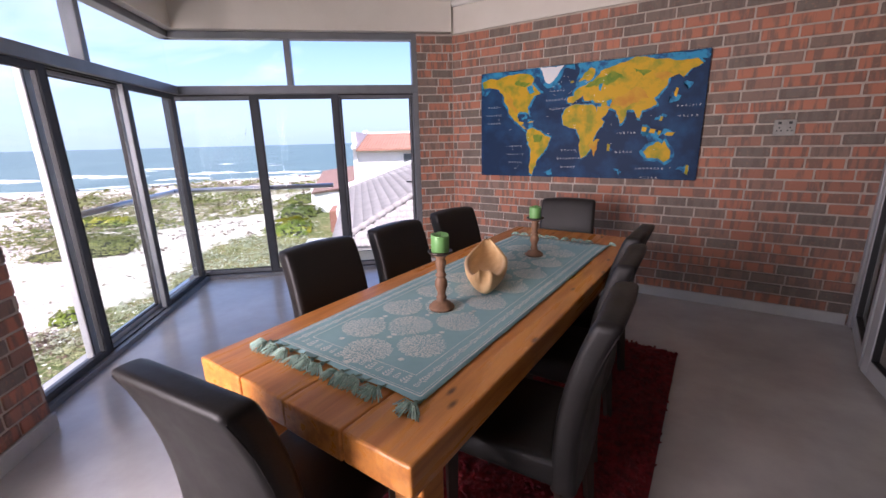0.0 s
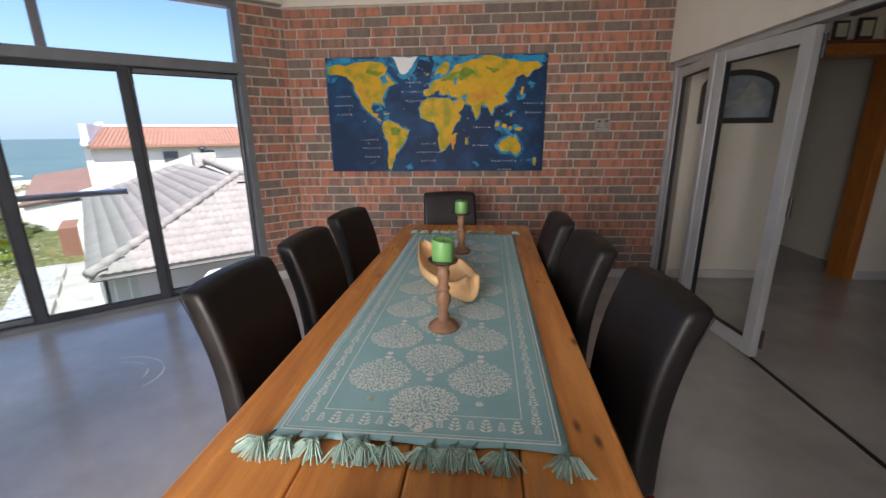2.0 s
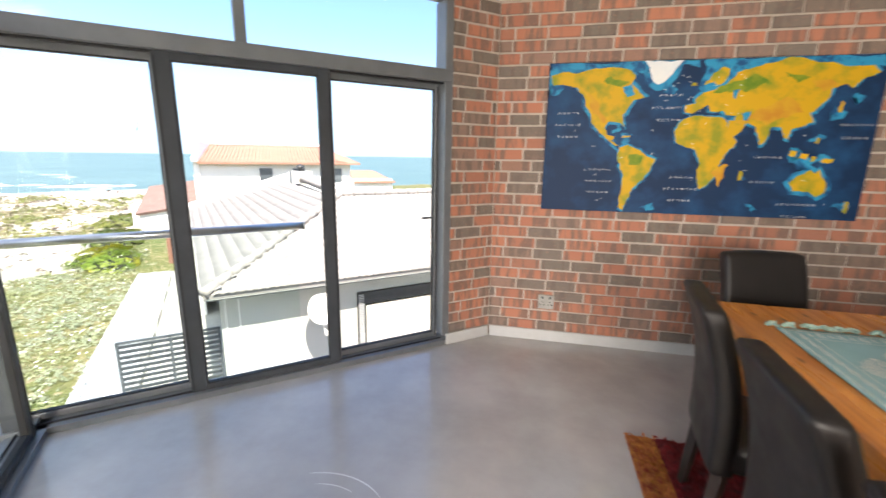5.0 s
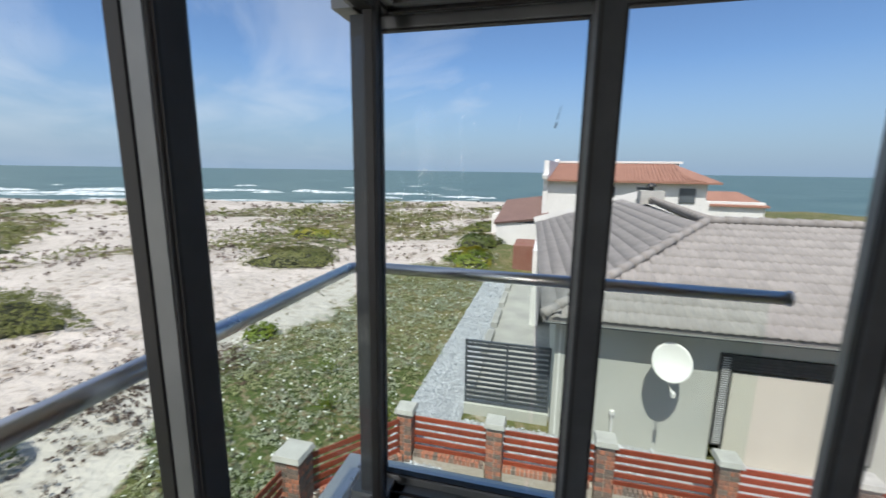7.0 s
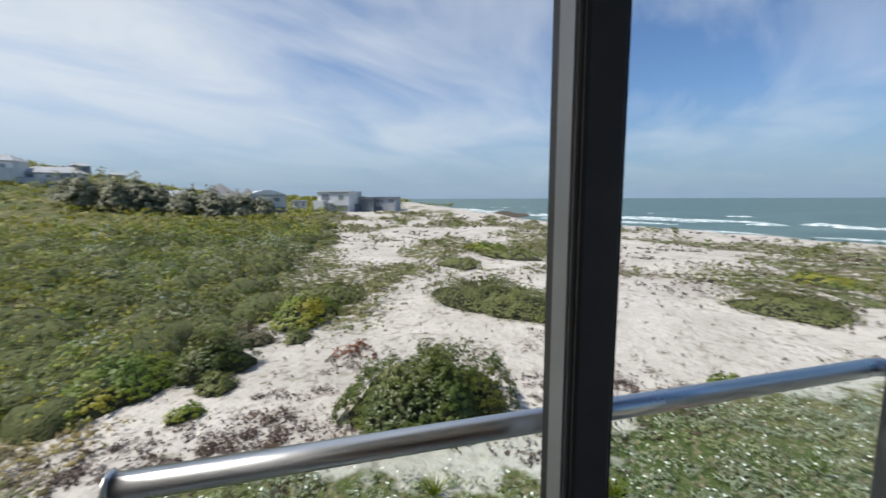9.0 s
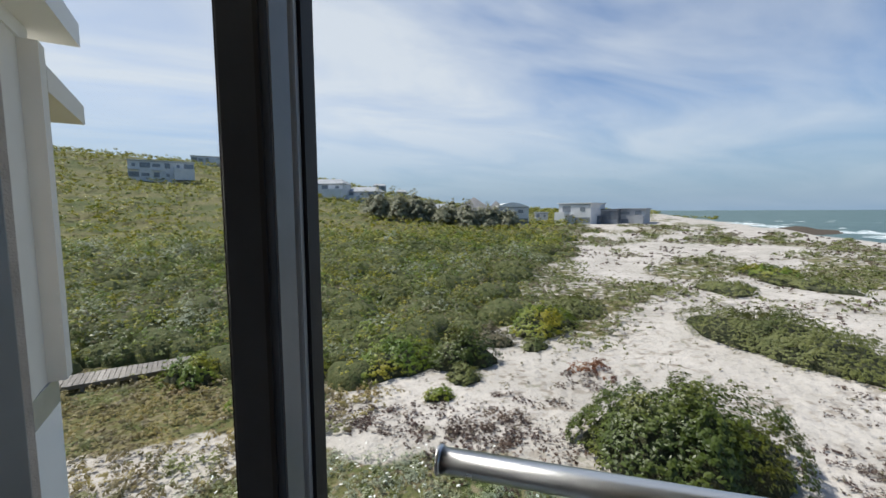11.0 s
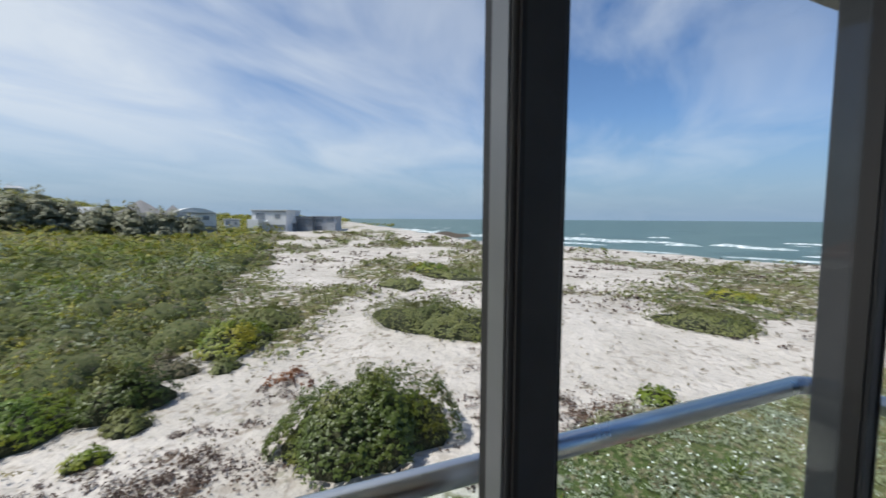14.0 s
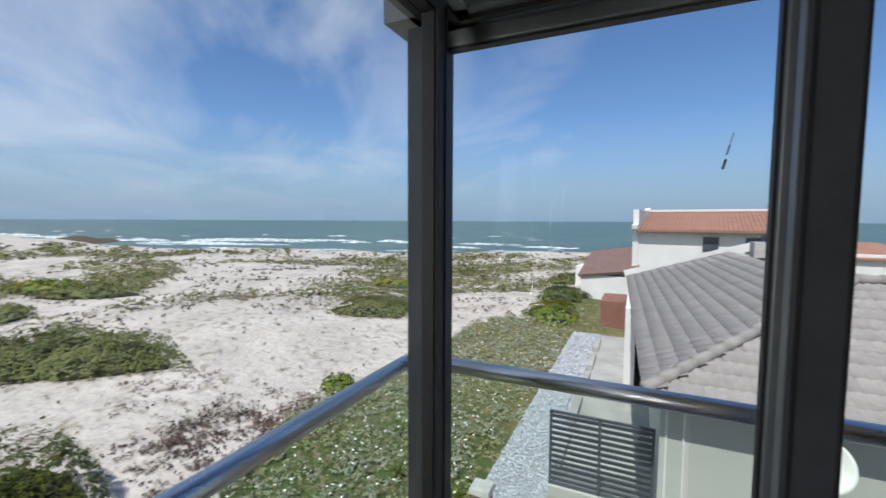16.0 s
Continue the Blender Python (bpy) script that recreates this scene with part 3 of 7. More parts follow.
# ---- glazing ----
def glazing(name, m, length, panels, upper_mullion, handle_side, label, jamb):
    """Sliding glazing in local x from 0 to length, room towards -y. panels: glass from, to, depth of the leaf."""
    t = thing(name, m, label, "glazed door", kind="structure")
    fr = bmesh.new()
    box(fr, (length / 2, 0.0, 0.02), (length, 0.16, 0.038))
    box(fr, (length / 2, 0.0, 2.015), (length, 0.16, 0.085), bevel=0.004, seg=1)
    box(fr, (length / 2, 0.0, 2.54), (length, 0.11, 0.065), bevel=0.004, seg=1)
    box(fr, (jamb, 0.0, 1.29), (0.06, 0.15, 2.43), bevel=0.004, seg=1)
    box(fr, (upper_mullion, 0.0, 2.283), (0.06, 0.10, 0.448), bevel=0.004, seg=1)
    part("window_frame", fr, ALU, t)
    tr = bmesh.new()
    for y in (-0.035, 0.035):
        box(tr, (length / 2, y, 0.044), (length - 0.1, 0.006, 0.012))
        box(tr, (length / 2, y, 1.967), (length - 0.1, 0.02, 0.012))
    part("track", tr, ALU_DARK, t, "dark sliding tracks")
    for g0, g1, y, sw0, sw1 in panels:
        lf = bmesh.new()
        x0, x1 = g0 - sw0, g1 + sw1
        box(lf, (g0 - sw0 / 2, y, 1.01), (sw0, 0.045, 1.94), bevel=0.005)
        box(lf, (g1 + sw1 / 2, y, 1.01), (sw1, 0.045, 1.94), bevel=0.005)
        box(lf, ((g0 + g1) / 2, y, 0.058), (g1 - g0, 0.043, 0.036), bevel=0.004)
        box(lf, ((g0 + g1) / 2, y, 1.956), (g1 - g0, 0.043, 0.046), bevel=0.004)
        # lit or shaded copy of the aluminium by depth of the leaf
        leaf = part("sliding_leaf", lf, ALU_PALE_LIT if y > 0.047 else ALU if y > 0 else ALU_SHADED, t)
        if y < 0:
            # daylight on the stile sides, put into thin strips of paler metal
            lit_edge = bmesh.new()
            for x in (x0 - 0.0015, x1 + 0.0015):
                box(lit_edge, (x, y, 1.01), (0.003, 0.036, 1.90))
            part("stile_return", lit_edge, ALU, leaf, "paler anodised edge of the stile")
        gk = bmesh.new()
        for x in (g0 + 0.003, g1 - 0.003):
            box(gk, (x, y, 1.005), (0.008, 0.03, 1.855))
        for z in (0.079, 1.930):
            box(gk, ((g0 + g1) / 2, y, z), (g1 - g0, 0.03, 0.008))
        for x in (x0 + 0.012, x1 - 0.012):
            box(gk, (x, y - 0.024, 1.0), (0.007, 0.004, 1.9))
        part("gasket", gk, ALU_DARK, leaf, "black rubber gasket")
        pn = part("pane", boxm(((g0 + g1) / 2, y, 1.005), (g1 - g0, 0.006, 1.856)), GLASS, leaf)
        pn.visible_shadow = False
    for x0, x1 in ((0.0, upper_mullion - 0.03), (upper_mullion + 0.03, length - 0.06)):
        pn = part("pane", boxm(((x0 + x1) / 2, 0.0, 2.283), (x1 - x0, 0.006, 0.448)), GLASS, t)
        pn.visible_shadow = False
    if handle_side:
        hd = bmesh.new()
        box(hd, (handle_side, 0.088, 1.0), (0.10, 0.018, 0.016), bevel=0.005)
        box(hd, (handle_side + 0.045, 0.07, 1.0), (0.016, 0.04, 0.05), bevel=0.005)
        part("door_handle", hd, BLACK, t, "black lever handle outside the glass")
    return t


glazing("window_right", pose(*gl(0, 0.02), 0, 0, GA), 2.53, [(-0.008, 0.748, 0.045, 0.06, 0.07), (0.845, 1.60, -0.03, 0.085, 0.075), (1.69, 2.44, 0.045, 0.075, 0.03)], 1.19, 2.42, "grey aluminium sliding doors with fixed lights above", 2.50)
LL = 2.66
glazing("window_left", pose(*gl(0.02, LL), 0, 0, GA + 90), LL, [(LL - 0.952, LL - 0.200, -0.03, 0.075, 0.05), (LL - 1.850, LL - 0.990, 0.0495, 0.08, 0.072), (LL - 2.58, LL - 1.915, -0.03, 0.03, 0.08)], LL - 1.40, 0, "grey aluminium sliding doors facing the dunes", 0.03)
post = thing("corner_post", pose(*gl(0, 0), 0, 0, GA), "dark grey aluminium corner post between two glazed walls", "window post", kind="structure")
# post darkened to hold the shade of the room side
part("post", boxm((-0.035, -0.02, 0.99), (0.07, 0.15, 1.93), bevel=0.006), ALU_SHADED, post)
part("gasket", boxm((0.004, -0.06, 0.99), (0.012, 0.02, 1.86)), ALU_DARK, post, "black rubber gasket")
cap = bmesh.new()
box(cap, (-0.06, -0.02, 2.015), (0.14, 0.18, 0.085))
box(cap, (-0.03, -0.02, 0.03), (0.16, 0.18, 0.058))
part("corner_frame", cap, ALU, post)


# ---- folding doors to the hall ----
def fold_leaf(name, a, b, handle, label):
    """A glazed leaf from a to b (floor points), hinged at its ends."""
    ax, ay = a
    bx, by = b
    w = math.hypot(bx - ax, by - ay)
    t = thing(name, pose(ax, ay, 0, 0, 0, math.degrees(math.atan2(by - ay, bx - ax))), label, "folding door", "folding door leaves")
    f = bmesh.new()
    box(f, (0.045, 0, 1.0), (0.085, 0.05, 1.93), bevel=0.005)
    box(f, (w - 0.045, 0, 1.0), (0.085, 0.05, 1.93), bevel=0.005)
    box(f, (w / 2, 0, 0.085), (w - 0.175, 0.048, 0.10), bevel=0.005)
    box(f, (w / 2, 0, 1.925), (w - 0.175, 0.048, 0.08), bevel=0.005)
    part("frame", f, ALU_PALE_LIT, t)
    g = bmesh.new()
    for x in (0.09, w - 0.09):
        box(g, (x, 0, 1.01), (0.008, 0.034, 1.74))
    for z in (0.138, 1.882):
        box(g, (w / 2, 0, z), (w - 0.18, 0.034, 0.008))
    part("gasket", g, ALU_DARK, t, "black rubber gasket")
    p = part("pane", boxm((w / 2, 0, 1.01), (w - 0.18, 0.006, 1.74)), GLASS, t)
    p.visible_shadow = False
    if handle:
        h = bmesh.new()
        box(h, (w - 0.045, 0.035, 1.0), (0.03, 0.022, 0.24), bevel=0.006)
        part("handle", h, BLACK, t, "black pull handle")
    for z in (0.16, 1.0, 1.86):
        h = bmesh.new()
        rod(h, (w + 0.004, 0.03, z - 0.06), (w + 0.004, 0.03, z + 0.06), 0.011, 10)
        box(h, (w - 0.025, 0.03, z + 0.035), (0.05, 0.012, 0.035), bevel=0.003)
        box(h, (w - 0.025, 0.03, z - 0.035), (0.05, 0.012, 0.035), bevel=0.003)
        part("hinge", h, BLACK, t, "black hinge")
    return t


fold_leaf("folding_leaf", (1.235, 4.30), (1.125, 3.52), True, "grey aluminium glazed folding door leaf, slightly folded")
fold_leaf("folding_leaf", (1.125, 3.50), (1.205, 2.74), False, "grey aluminium glazed folding door leaf beside the opening")
ff = bmesh.new()
box(ff, (1.235, (FOLD_Y0 + FOLD_Y1) / 2, FOLD_H - 0.022), (0.09, FOLD_Y1 - FOLD_Y0, 0.04), bevel=0.004)
box(ff, (1.245, 4.345, 1.0), (0.09, 0.05, 1.99), bevel=0.004)
box(ff, (1.245, FOLD_Y0 + 0.025, 1.0), (0.09, 0.05, 1.99), bevel=0.004)
lone("door_1", ff, ALU_PALE_LIT, "grey aluminium frame of the folding doors", "door frame", kind="structure")
tr = bmesh.new()
box(tr, (1.228, (FOLD_Y0 + FOLD_Y1) / 2, 0.003), (0.022, FOLD_Y1 - FOLD_Y0, 0.006))
lone("trim_track", tr, ALU_DARK, "black floor track of the folding doors", "door track", kind="structure")
lone("trim_head_track", boxm((1.235, 1.2, FOLD_H - 0.048), (0.03, 2.8, 0.012)), ALU_DARK, "black head track of the folding doors", "door track", kind="structure")

# ---- balustrade outside the glazing ----
rail = thing("balustrade", GLAZ, "steel handrail on clear glass outside the corner", "balustrade")
RZ, RU, RV = 0.985, -0.20, 0.165
bm = bmesh.new()
rod(bm, (RU + 0.06, RV, RZ), (1.505, RV, RZ), 0.025, 16)
rod(bm, (RU, RV - 0.06, RZ), (RU, -1.69, RZ), 0.025, 16)
pts = [(RU + 0.06 - 0.06 * math.sin(k * math.pi / 12), RV - 0.06 + 0.06 * math.cos(k * math.pi / 12), RZ) for k in range(7)]
for p, q in zip(pts, pts[1:]):
    rod(bm, p, q, 0.025, 16)
for p, d in (((1.505, RV, RZ), (0.008, 0, 0)), ((RU, -1.69, RZ), (0, -0.008, 0))):
    rod(bm, p, Vector(p) + Vector(d), 0.029, 16)
part("handrail", bm, STEEL, rail, "brushed stainless steel handrail", True)
for x0, x1 in ((-0.19, 0.62), (0.632, 1.45)):
    part("glass_panel", boxm(((x0 + x1) / 2, RV, 0.44), (x1 - x0, 0.010, 1.04)), RAILGLASS, rail).visible_shadow = False
for y0, y1 in ((0.15, -0.67), (-0.682, -1.64)):
    part("glass_panel", boxm((RU, (y0 + y1) / 2, 0.44), (0.010, y0 - y1, 1.04)), RAILGLASS, rail).visible_shadow = False
ch = bmesh.new()
box(ch, (0.66, RV, -0.06), (1.72, 0.05, 0.07))
box(ch, (RU, -0.78, -0.06), (0.05, 1.80, 0.07))
part("base_channel", ch, STEEL, rail)
# slab edge and the storey below
lone("slab_edge", prism(bmesh.new(), [gl(-0.32, -0.30)[:2], gl(-0.32, 2.1)[:2], gl(-0.06, 2.1)[:2], gl(-0.06, -0.06)[:2], gl(2.0, -0.06)[:2], gl(2.0, -0.30)[:2]], -0.25, -0.095), WALLWHITE, "white edge of the floor slab", "slab", kind="structure")
low = bmesh.new()
prism(low, [gl(-0.04, 0.0)[:2], gl(-0.04, 3.9)[:2], (-2.2, -3.2), (7.2, -3.2), (7.2, 4.6), (-2.3, 4.6), gl(2.95, -0.04)[:2], gl(0.0, -0.04)[:2]], -4.6, -0.252)
lone("wall_lower_storey", low, WALLWHITE, "white rendered storey below the room", "wall", kind="structure")

# ---- dining table ----
TABLE = pose(-0.690, 2.055, 0, 0, 0, -2.0)
TZ = 0.770


def plank_wood():
    m = surface("varnished pine", (0.66, 0.275, 0.066), (0.42, 0.14, 0.028), 3.6, 0.25, rough_b=0.36, bump=0.06, fine=30, stretch=(7, 0.5, 7), vary=0.10)
    n, l = m.node_tree.nodes, m.node_tree.links
    p = n["Principled BSDF"]
    geo = n.new("ShaderNodeNewGeometry")
    mp = n.new("ShaderNodeMapping")
    mp.inputs["Scale"].default_value = (2.6, 1.0, 2.6)
    l.new(geo.outputs["Position"], mp.inputs[0])
    vo = n.new("ShaderNodeTexVoronoi")
    vo.voronoi_dimensions = "2D"
    vo.inputs["Scale"].default_value = 2.4
    l.new(mp.outputs[0], vo.inputs["Vector"])
    mr = n.new("ShaderNodeMapRange")
    mr.inputs["From Min"].default_value, mr.inputs["From Max"].default_value = 0.02, 0.075
    mr.inputs["To Min"].default_value, mr.inputs["To Max"].default_value = 0.85, 0.0
    l.new(vo.outputs["Distance"], mr.inputs["Value"])
    mix = n.new("ShaderNodeMix")
    mix.data_type = "RGBA"
    mix.inputs["B"].default_value = (0.06, 0.02, 0.008, 1)
    old = p.inputs["Base Color"].links[0].from_socket
    l.new(mr.outputs[0], mix.inputs["Factor"])
    l.new(old, mix.inputs["A"])
    l.new(mix.outputs["Result"], p.inputs["Base Color"])
    return m


PINE = plank_wood()
table = thing("dining_table", TABLE, "long varnished pine dining table with thick planks", "table")
HL, HW, TT = 1.265, 0.462, 0.095
widths = [0.238, 0.222, 0.236, 0.228]
x = -HW
for i, w in enumerate(widths):
    bm = boxm((x + w / 2, 0, TZ - TT / 2), (w - 0.0025, 2 * HL - 0.006 * (i % 2), TT), bevel=0.007, seg=2)
    part("plank", bm, PINE, table)
    x += w
ap = bmesh.new()
for sx in (-1, 1):
    box(ap, (sx * (HW - 0.11), 0, TZ - TT - 0.05), (0.03, 2 * HL - 0.36, 0.10))
for sy in (-1, 1):
    box(ap, (0, sy * (HL - 0.16), TZ - TT - 0.05), (2 * HW - 0.22, 0.03, 0.10))
part("apron", ap, PINE, table)
for sx in (-1, 1):
    for sy in (-1, 1):
        part("leg", boxm((sx * (HW - 0.11), sy * (HL - 0.16), (TZ - TT) / 2), (0.10, 0.10, TZ - TT), bevel=0.008), PINE, table)

# ---- table runner ----
RUN = pose(-0.688, 1.985, 0, 0, 0, -2.0)
runner = thing("table_runner", RUN, "teal cotton table runner printed with off-white medallions", "table runner")
RL, RW, RZT = 1.0, 0.335, TZ + 0.004
bm = bmesh.new()
nx, ny = 22, 60
grid = []
for j in range(ny + 1):
    row = []
    for i in range(nx + 1):
        px = -RW + 2 * RW * i / nx
        py = -RL + 2 * RL * j / ny
        edge = 0.004 * noise.noise((px * 5, py * 3, 2.0))
        row.append(bm.verts.new((px + (0.004 * noise.noise((0, py * 6, 5)) if i in (0, nx) else 0), py + (0.008 * noise.noise((px * 7, 0, 9)) if j in (0, ny) else 0), RZT + 0.0012 + abs(edge) * 0.35)))
    grid.append(row)
for j in range(ny):
    for i in range(nx):
        bm.faces.new((grid[j][i], grid[j][i + 1], grid[j + 1][i + 1], grid[j + 1][i]))
ex = bmesh.ops.extrude_face_region(bm, geom=list(bm.faces))
for v in ex["geom"]:
    if isinstance(v, bmesh.types.BMVert):
        v.co.z += 0.002
part("cloth", bm, CLOTH, runner, smooth=True)
PZ = RZT + 0.0048


def leaf_shape(bm, x, y, ang, ln, wd, z):
    c, s = math.cos(ang), math.sin(ang)
    pts = [(0, 0), (ln * 0.45, wd), (ln, 0), (ln * 0.45, -wd)]
    bm.faces.new([bm.verts.new((x + c * a - s * b, y + s * a + c * b, z)) for a, b in pts[::-1]])


def strip(bm, x0, y0, x1, y1, w, z):
    d = Vector((x1 - x0, y1 - y0)).normalized() * (w / 2)
    bm.faces.new([bm.verts.new(p) for p in ((x0 - d.y, y0 + d.x, z), (x0 + d.y, y0 - d.x, z), (x1 + d.y, y1 - d.x, z), (x1 - d.y, y1 + d.x, z))])


def medallion(flip):
    bm = bmesh.new()
    rnd = random.Random(3)
    for i in range(560):
        a = i * 2.39996
        r = 0.080 * math.sqrt((i + 0.5) / 560)
        px, py = r * math.cos(a) * 1.05, r * math.sin(a)
        py *= 1.30 - 0.45 * abs(math.cos(a)) if py > 0 else 0.88
        turn = a + rnd.choice((-1.1, 1.1, 0.5, -0.5)) + rnd.uniform(-0.3, 0.3)
        leaf_shape(bm, px, py, turn, rnd.uniform(0.007, 0.0125), rnd.uniform(0.0017, 0.0030), rnd.uniform(0, 0.0003))
    for i in range(5):
        a = math.pi / 2 + (i - 2) * 0.35
        leaf_shape(bm, 0, 0.094, a, 0.018, 0.005, 0.0002)
    for i in range(6):
        leaf_shape(bm, 0, -0.106, i * math.pi / 3, 0.012, 0.006, 0.0002)
    if flip:
        bmesh.ops.rotate(bm, cent=(0, 0, 0), matrix=Matrix.Rotation(math.pi, 3, "Z"), verts=bm.verts)
    return bm


med = mesh_of("medallion", medallion(False), CLOTHWHITE)
med2 = mesh_of("medallion", medallion(True), CLOTHWHITE)
for cx, off, me in ((-0.140, 0.0, med), (0.140, 0.0, med), (0.0, 0.12, med2)):
    y = -0.745 + off
    if off:
        y -= 0.232
    while y < 0.86:
        if y > -0.88:
            o = new("medallion", me)
            o.parent = runner
            o.matrix_local = pose(cx, y, PZ)
        y += 0.232
bd = bmesh.new()
BX, BY = RW - 0.016, RL - 0.022
for off, w in ((0.0, 0.004), (0.009, 0.002), (0.078, 0.003)):
    for sx in (-1, 1):
        strip(bd, sx * (BX - off), -BY + off, sx * (BX - off), BY - off, w, PZ)
    for sy in (-1, 1):
        strip(bd, -BX + off, sy * (BY - off), BX - off, sy * (BY - off), w, PZ)
part("border_line", bd, CLOTHWHITE, runner)
bt = bmesh.new()


def little_tree(x, y, ang, s=1.0):
    for k in range(4):
        d = (k - 1.5) * 0.010 * s
        for sg in (-1, 1):
            leaf_shape(bt, x + math.cos(ang) * d, y + math.sin(ang) * d, ang + sg * 0.95, 0.0155 * s * (1.1 - 0.18 * k), 0.0035 * s, PZ)
    leaf_shape(bt, x + math.cos(ang) * 0.014 * s, y + math.sin(ang) * 0.014 * s, ang, 0.012 * s, 0.003, PZ)


k = 0
y = -BY + 0.04
while y < BY - 0.03:
    for sx in (-1, 1):
        little_tree(sx * (BX - 0.044), y, math.pi / 2, 1.1 if k % 2 else 0.75)
    y += 0.036
    k += 1
x = -BX + 0.08
k = 0
while x < BX - 0.06:
    for sy in (-1, 1):
        little_tree(x, sy * (BY - 0.044), math.pi / 2, 1.2 if k % 2 else 0.8)
    x += 0.036
    k += 1
part("border_print", bt, CLOTHWHITE, runner)


def tassel(x, y, ang, s=1.0):
    """A yarn tassel lying on the wood, its knot at x, y and the skirt spread along ang."""
    bm = bmesh.new()
    rnd = random.Random(int(1000 * (x + 3 * y)))
    c, sn = math.cos(ang), math.sin(ang)
    for i in range(46):
        sp = rnd.uniform(-0.85, 0.85)
        ln = s * rnd.uniform(0.040, 0.070)
        h = rnd.uniform(0.002, 0.018)
        a = ang + sp
        p0 = Vector((x + c * 0.012, y + sn * 0.012, TZ + 0.010 + h * 0.5))
        p1 = Vector((x + math.cos(a) * ln * 0.55, y + math.sin(a) * ln * 0.5, TZ + 0.008 + h))
        p2 = Vector((x + math.cos(a + sp * 0.2) * ln, y + math.sin(a + sp * 0.2) * ln, TZ + 0.003 + h * 0.25))
        for q0, q1 in ((p0, p1), (p1, p2)):
            rod(bm, q0, q1, 0.0022, 4)
    bmesh.ops.create_icosphere(bm, subdivisions=2, radius=0.008, matrix=Matrix.Translation((x, y, TZ + 0.012)))
    rod(bm, (x - c * 0.03, y - sn * 0.03, TZ + 0.007), (x, y, TZ + 0.012), 0.003, 5)
    return part("tassel", bm, TASSEL, runner)


rr = random.Random(8)
for i, fx in enumerate((-0.335, -0.275, -0.215, -0.155, -0.105, -0.055, 0.035, 0.085, 0.125, 0.195, 0.330)):
    tassel(fx, -RL - 0.012, -math.pi / 2 + rr.uniform(-0.5, 0.5), 1.0 if i else 1.1)
    tassel(fx + 0.01, RL + 0.012, math.pi / 2 + rr.uniform(-0.7, 0.7), 0.6)

# ---- candlesticks, candles, bowl ----
def candlestick(x, y, h, label):
    k = h / 0.285
    prof = [(0.0, 0.0), (0.052, 0.0), (0.055, 0.006), (0.053, 0.014), (0.044, 0.020), (0.040, 0.028), (0.026, 0.036), (0.019, 0.046), (0.023, 0.055), (0.018, 0.064), (0.016, 0.075), (0.021, 0.095), (0.0265, 0.115), (0.0255, 0.135), (0.019, 0.150), (0.017, 0.156), (0.023, 0.162), (0.023, 0.170), (0.017, 0.176), (0.0165, 0.19), (0.021, 0.215), (0.0225, 0.23), (0.018, 0.245), (0.022, 0.252), (0.030, 0.262)]
    t = thing("candlestick", pose(x, y, RZT + 0.006, 0, 0, 20), label, "candlestick", "pair of candlesticks")
    part("stem", lathe([(r, z * k) for r, z in prof]), TURNED, t, smooth=True)
    part("dish", lathe([(0.0, 0.262 * k), (0.03, 0.262 * k), (0.049, 0.272 * k), (0.052, 0.281 * k), (0.049, 0.283 * k), (0.044, 0.276 * k), (0.0, 0.274 * k)]), DARKWOOD, t, "dark turned candle dish", True)
    return RZT + 0.006 + 0.275 * k


def candle(x, y, z, r, h):
    t = thing("candle", pose(x, y, z), "short thick green pillar candle, partly burnt", "candle", "green candles")
    part("wax", lathe([(0.0, 0.0), (r * 0.97, 0.0), (r, 0.004), (r, h - 0.006), (r * 0.97, h), (r * 0.86, h - 0.002), (r * 0.7, h - 0.010), (0.0, h - 0.012)], 28), CANDLE, t, smooth=True)
    for v in t.children[0].data.vertices:
        if v.co.z > h - 0.009 and math.hypot(v.co.x, v.co.y) > r * 0.8:
            v.co.z += 0.006 * noise.noise((v.co.x * 40, v.co.y * 40, x + y)) - 0.004 * max(0.0, v.co.x / r)
    part("wick", rod(bmesh.new(), (0, 0, h - 0.013), (0.002, 0, h + 0.002), 0.0015, 6), WICK, t)


top = candlestick(-0.695, 1.555, 0.254, "turned brown wooden candlestick holding a green candle")
candle(-0.695, 1.555, top, 0.037, 0.075)
top = candlestick(-0.657, 2.525, 0.234, "shorter turned wooden candlestick holding a green candle")
candle(-0.657, 2.525, top, 0.034, 0.070)

bowl = thing("carved_bowl", pose(-0.716, 2.005, RZT + 0.006, 0, 0, 25.6), "long pale carved wooden boat-shaped bowl", "bowl")
bm = bmesh.new()
NS, NR = 26, 18
rings_o, rings_i = [], []
for i in range(NS + 1):
    t = i / NS
    y = -0.29 + 0.60 * t
    w = 0.105 * (math.sin(math.pi * min(max(t * 0.97 + 0.02, 0), 1)) ** 0.62) * (1.0 if t < 0.55 else 1.0 - 0.35 * (t - 0.55) / 0.45) + 0.004
    rim = 0.078 + 0.055 * (t ** 2.6) + (0.05 * (1 - t / 0.16) ** 2 if t < 0.16 else 0)
    keel = 0.0 + 0.075 * max(0.0, (t - 0.55) / 0.45) ** 2 + 0.03 * max(0, (0.1 - t) / 0.1) ** 2
    oo, ii = [], []
    for j in range(NR + 1):
        a = math.pi * j / NR
        cx, sz = -math.cos(a), math.sin(a)
        oo.append(bm.verts.new((w * cx, y, rim - (rim - keel) * sz ** 0.75)))
        ii.append(bm.verts.new((w * 0.80 * cx, y * 0.955 + 0.012, rim - max(rim - keel - 0.022, 0.003) * sz ** 0.7 * (0.98 if 0.05 < t < 0.96 else 0.15))))
    rings_o.append(oo)
    rings_i.append(ii)
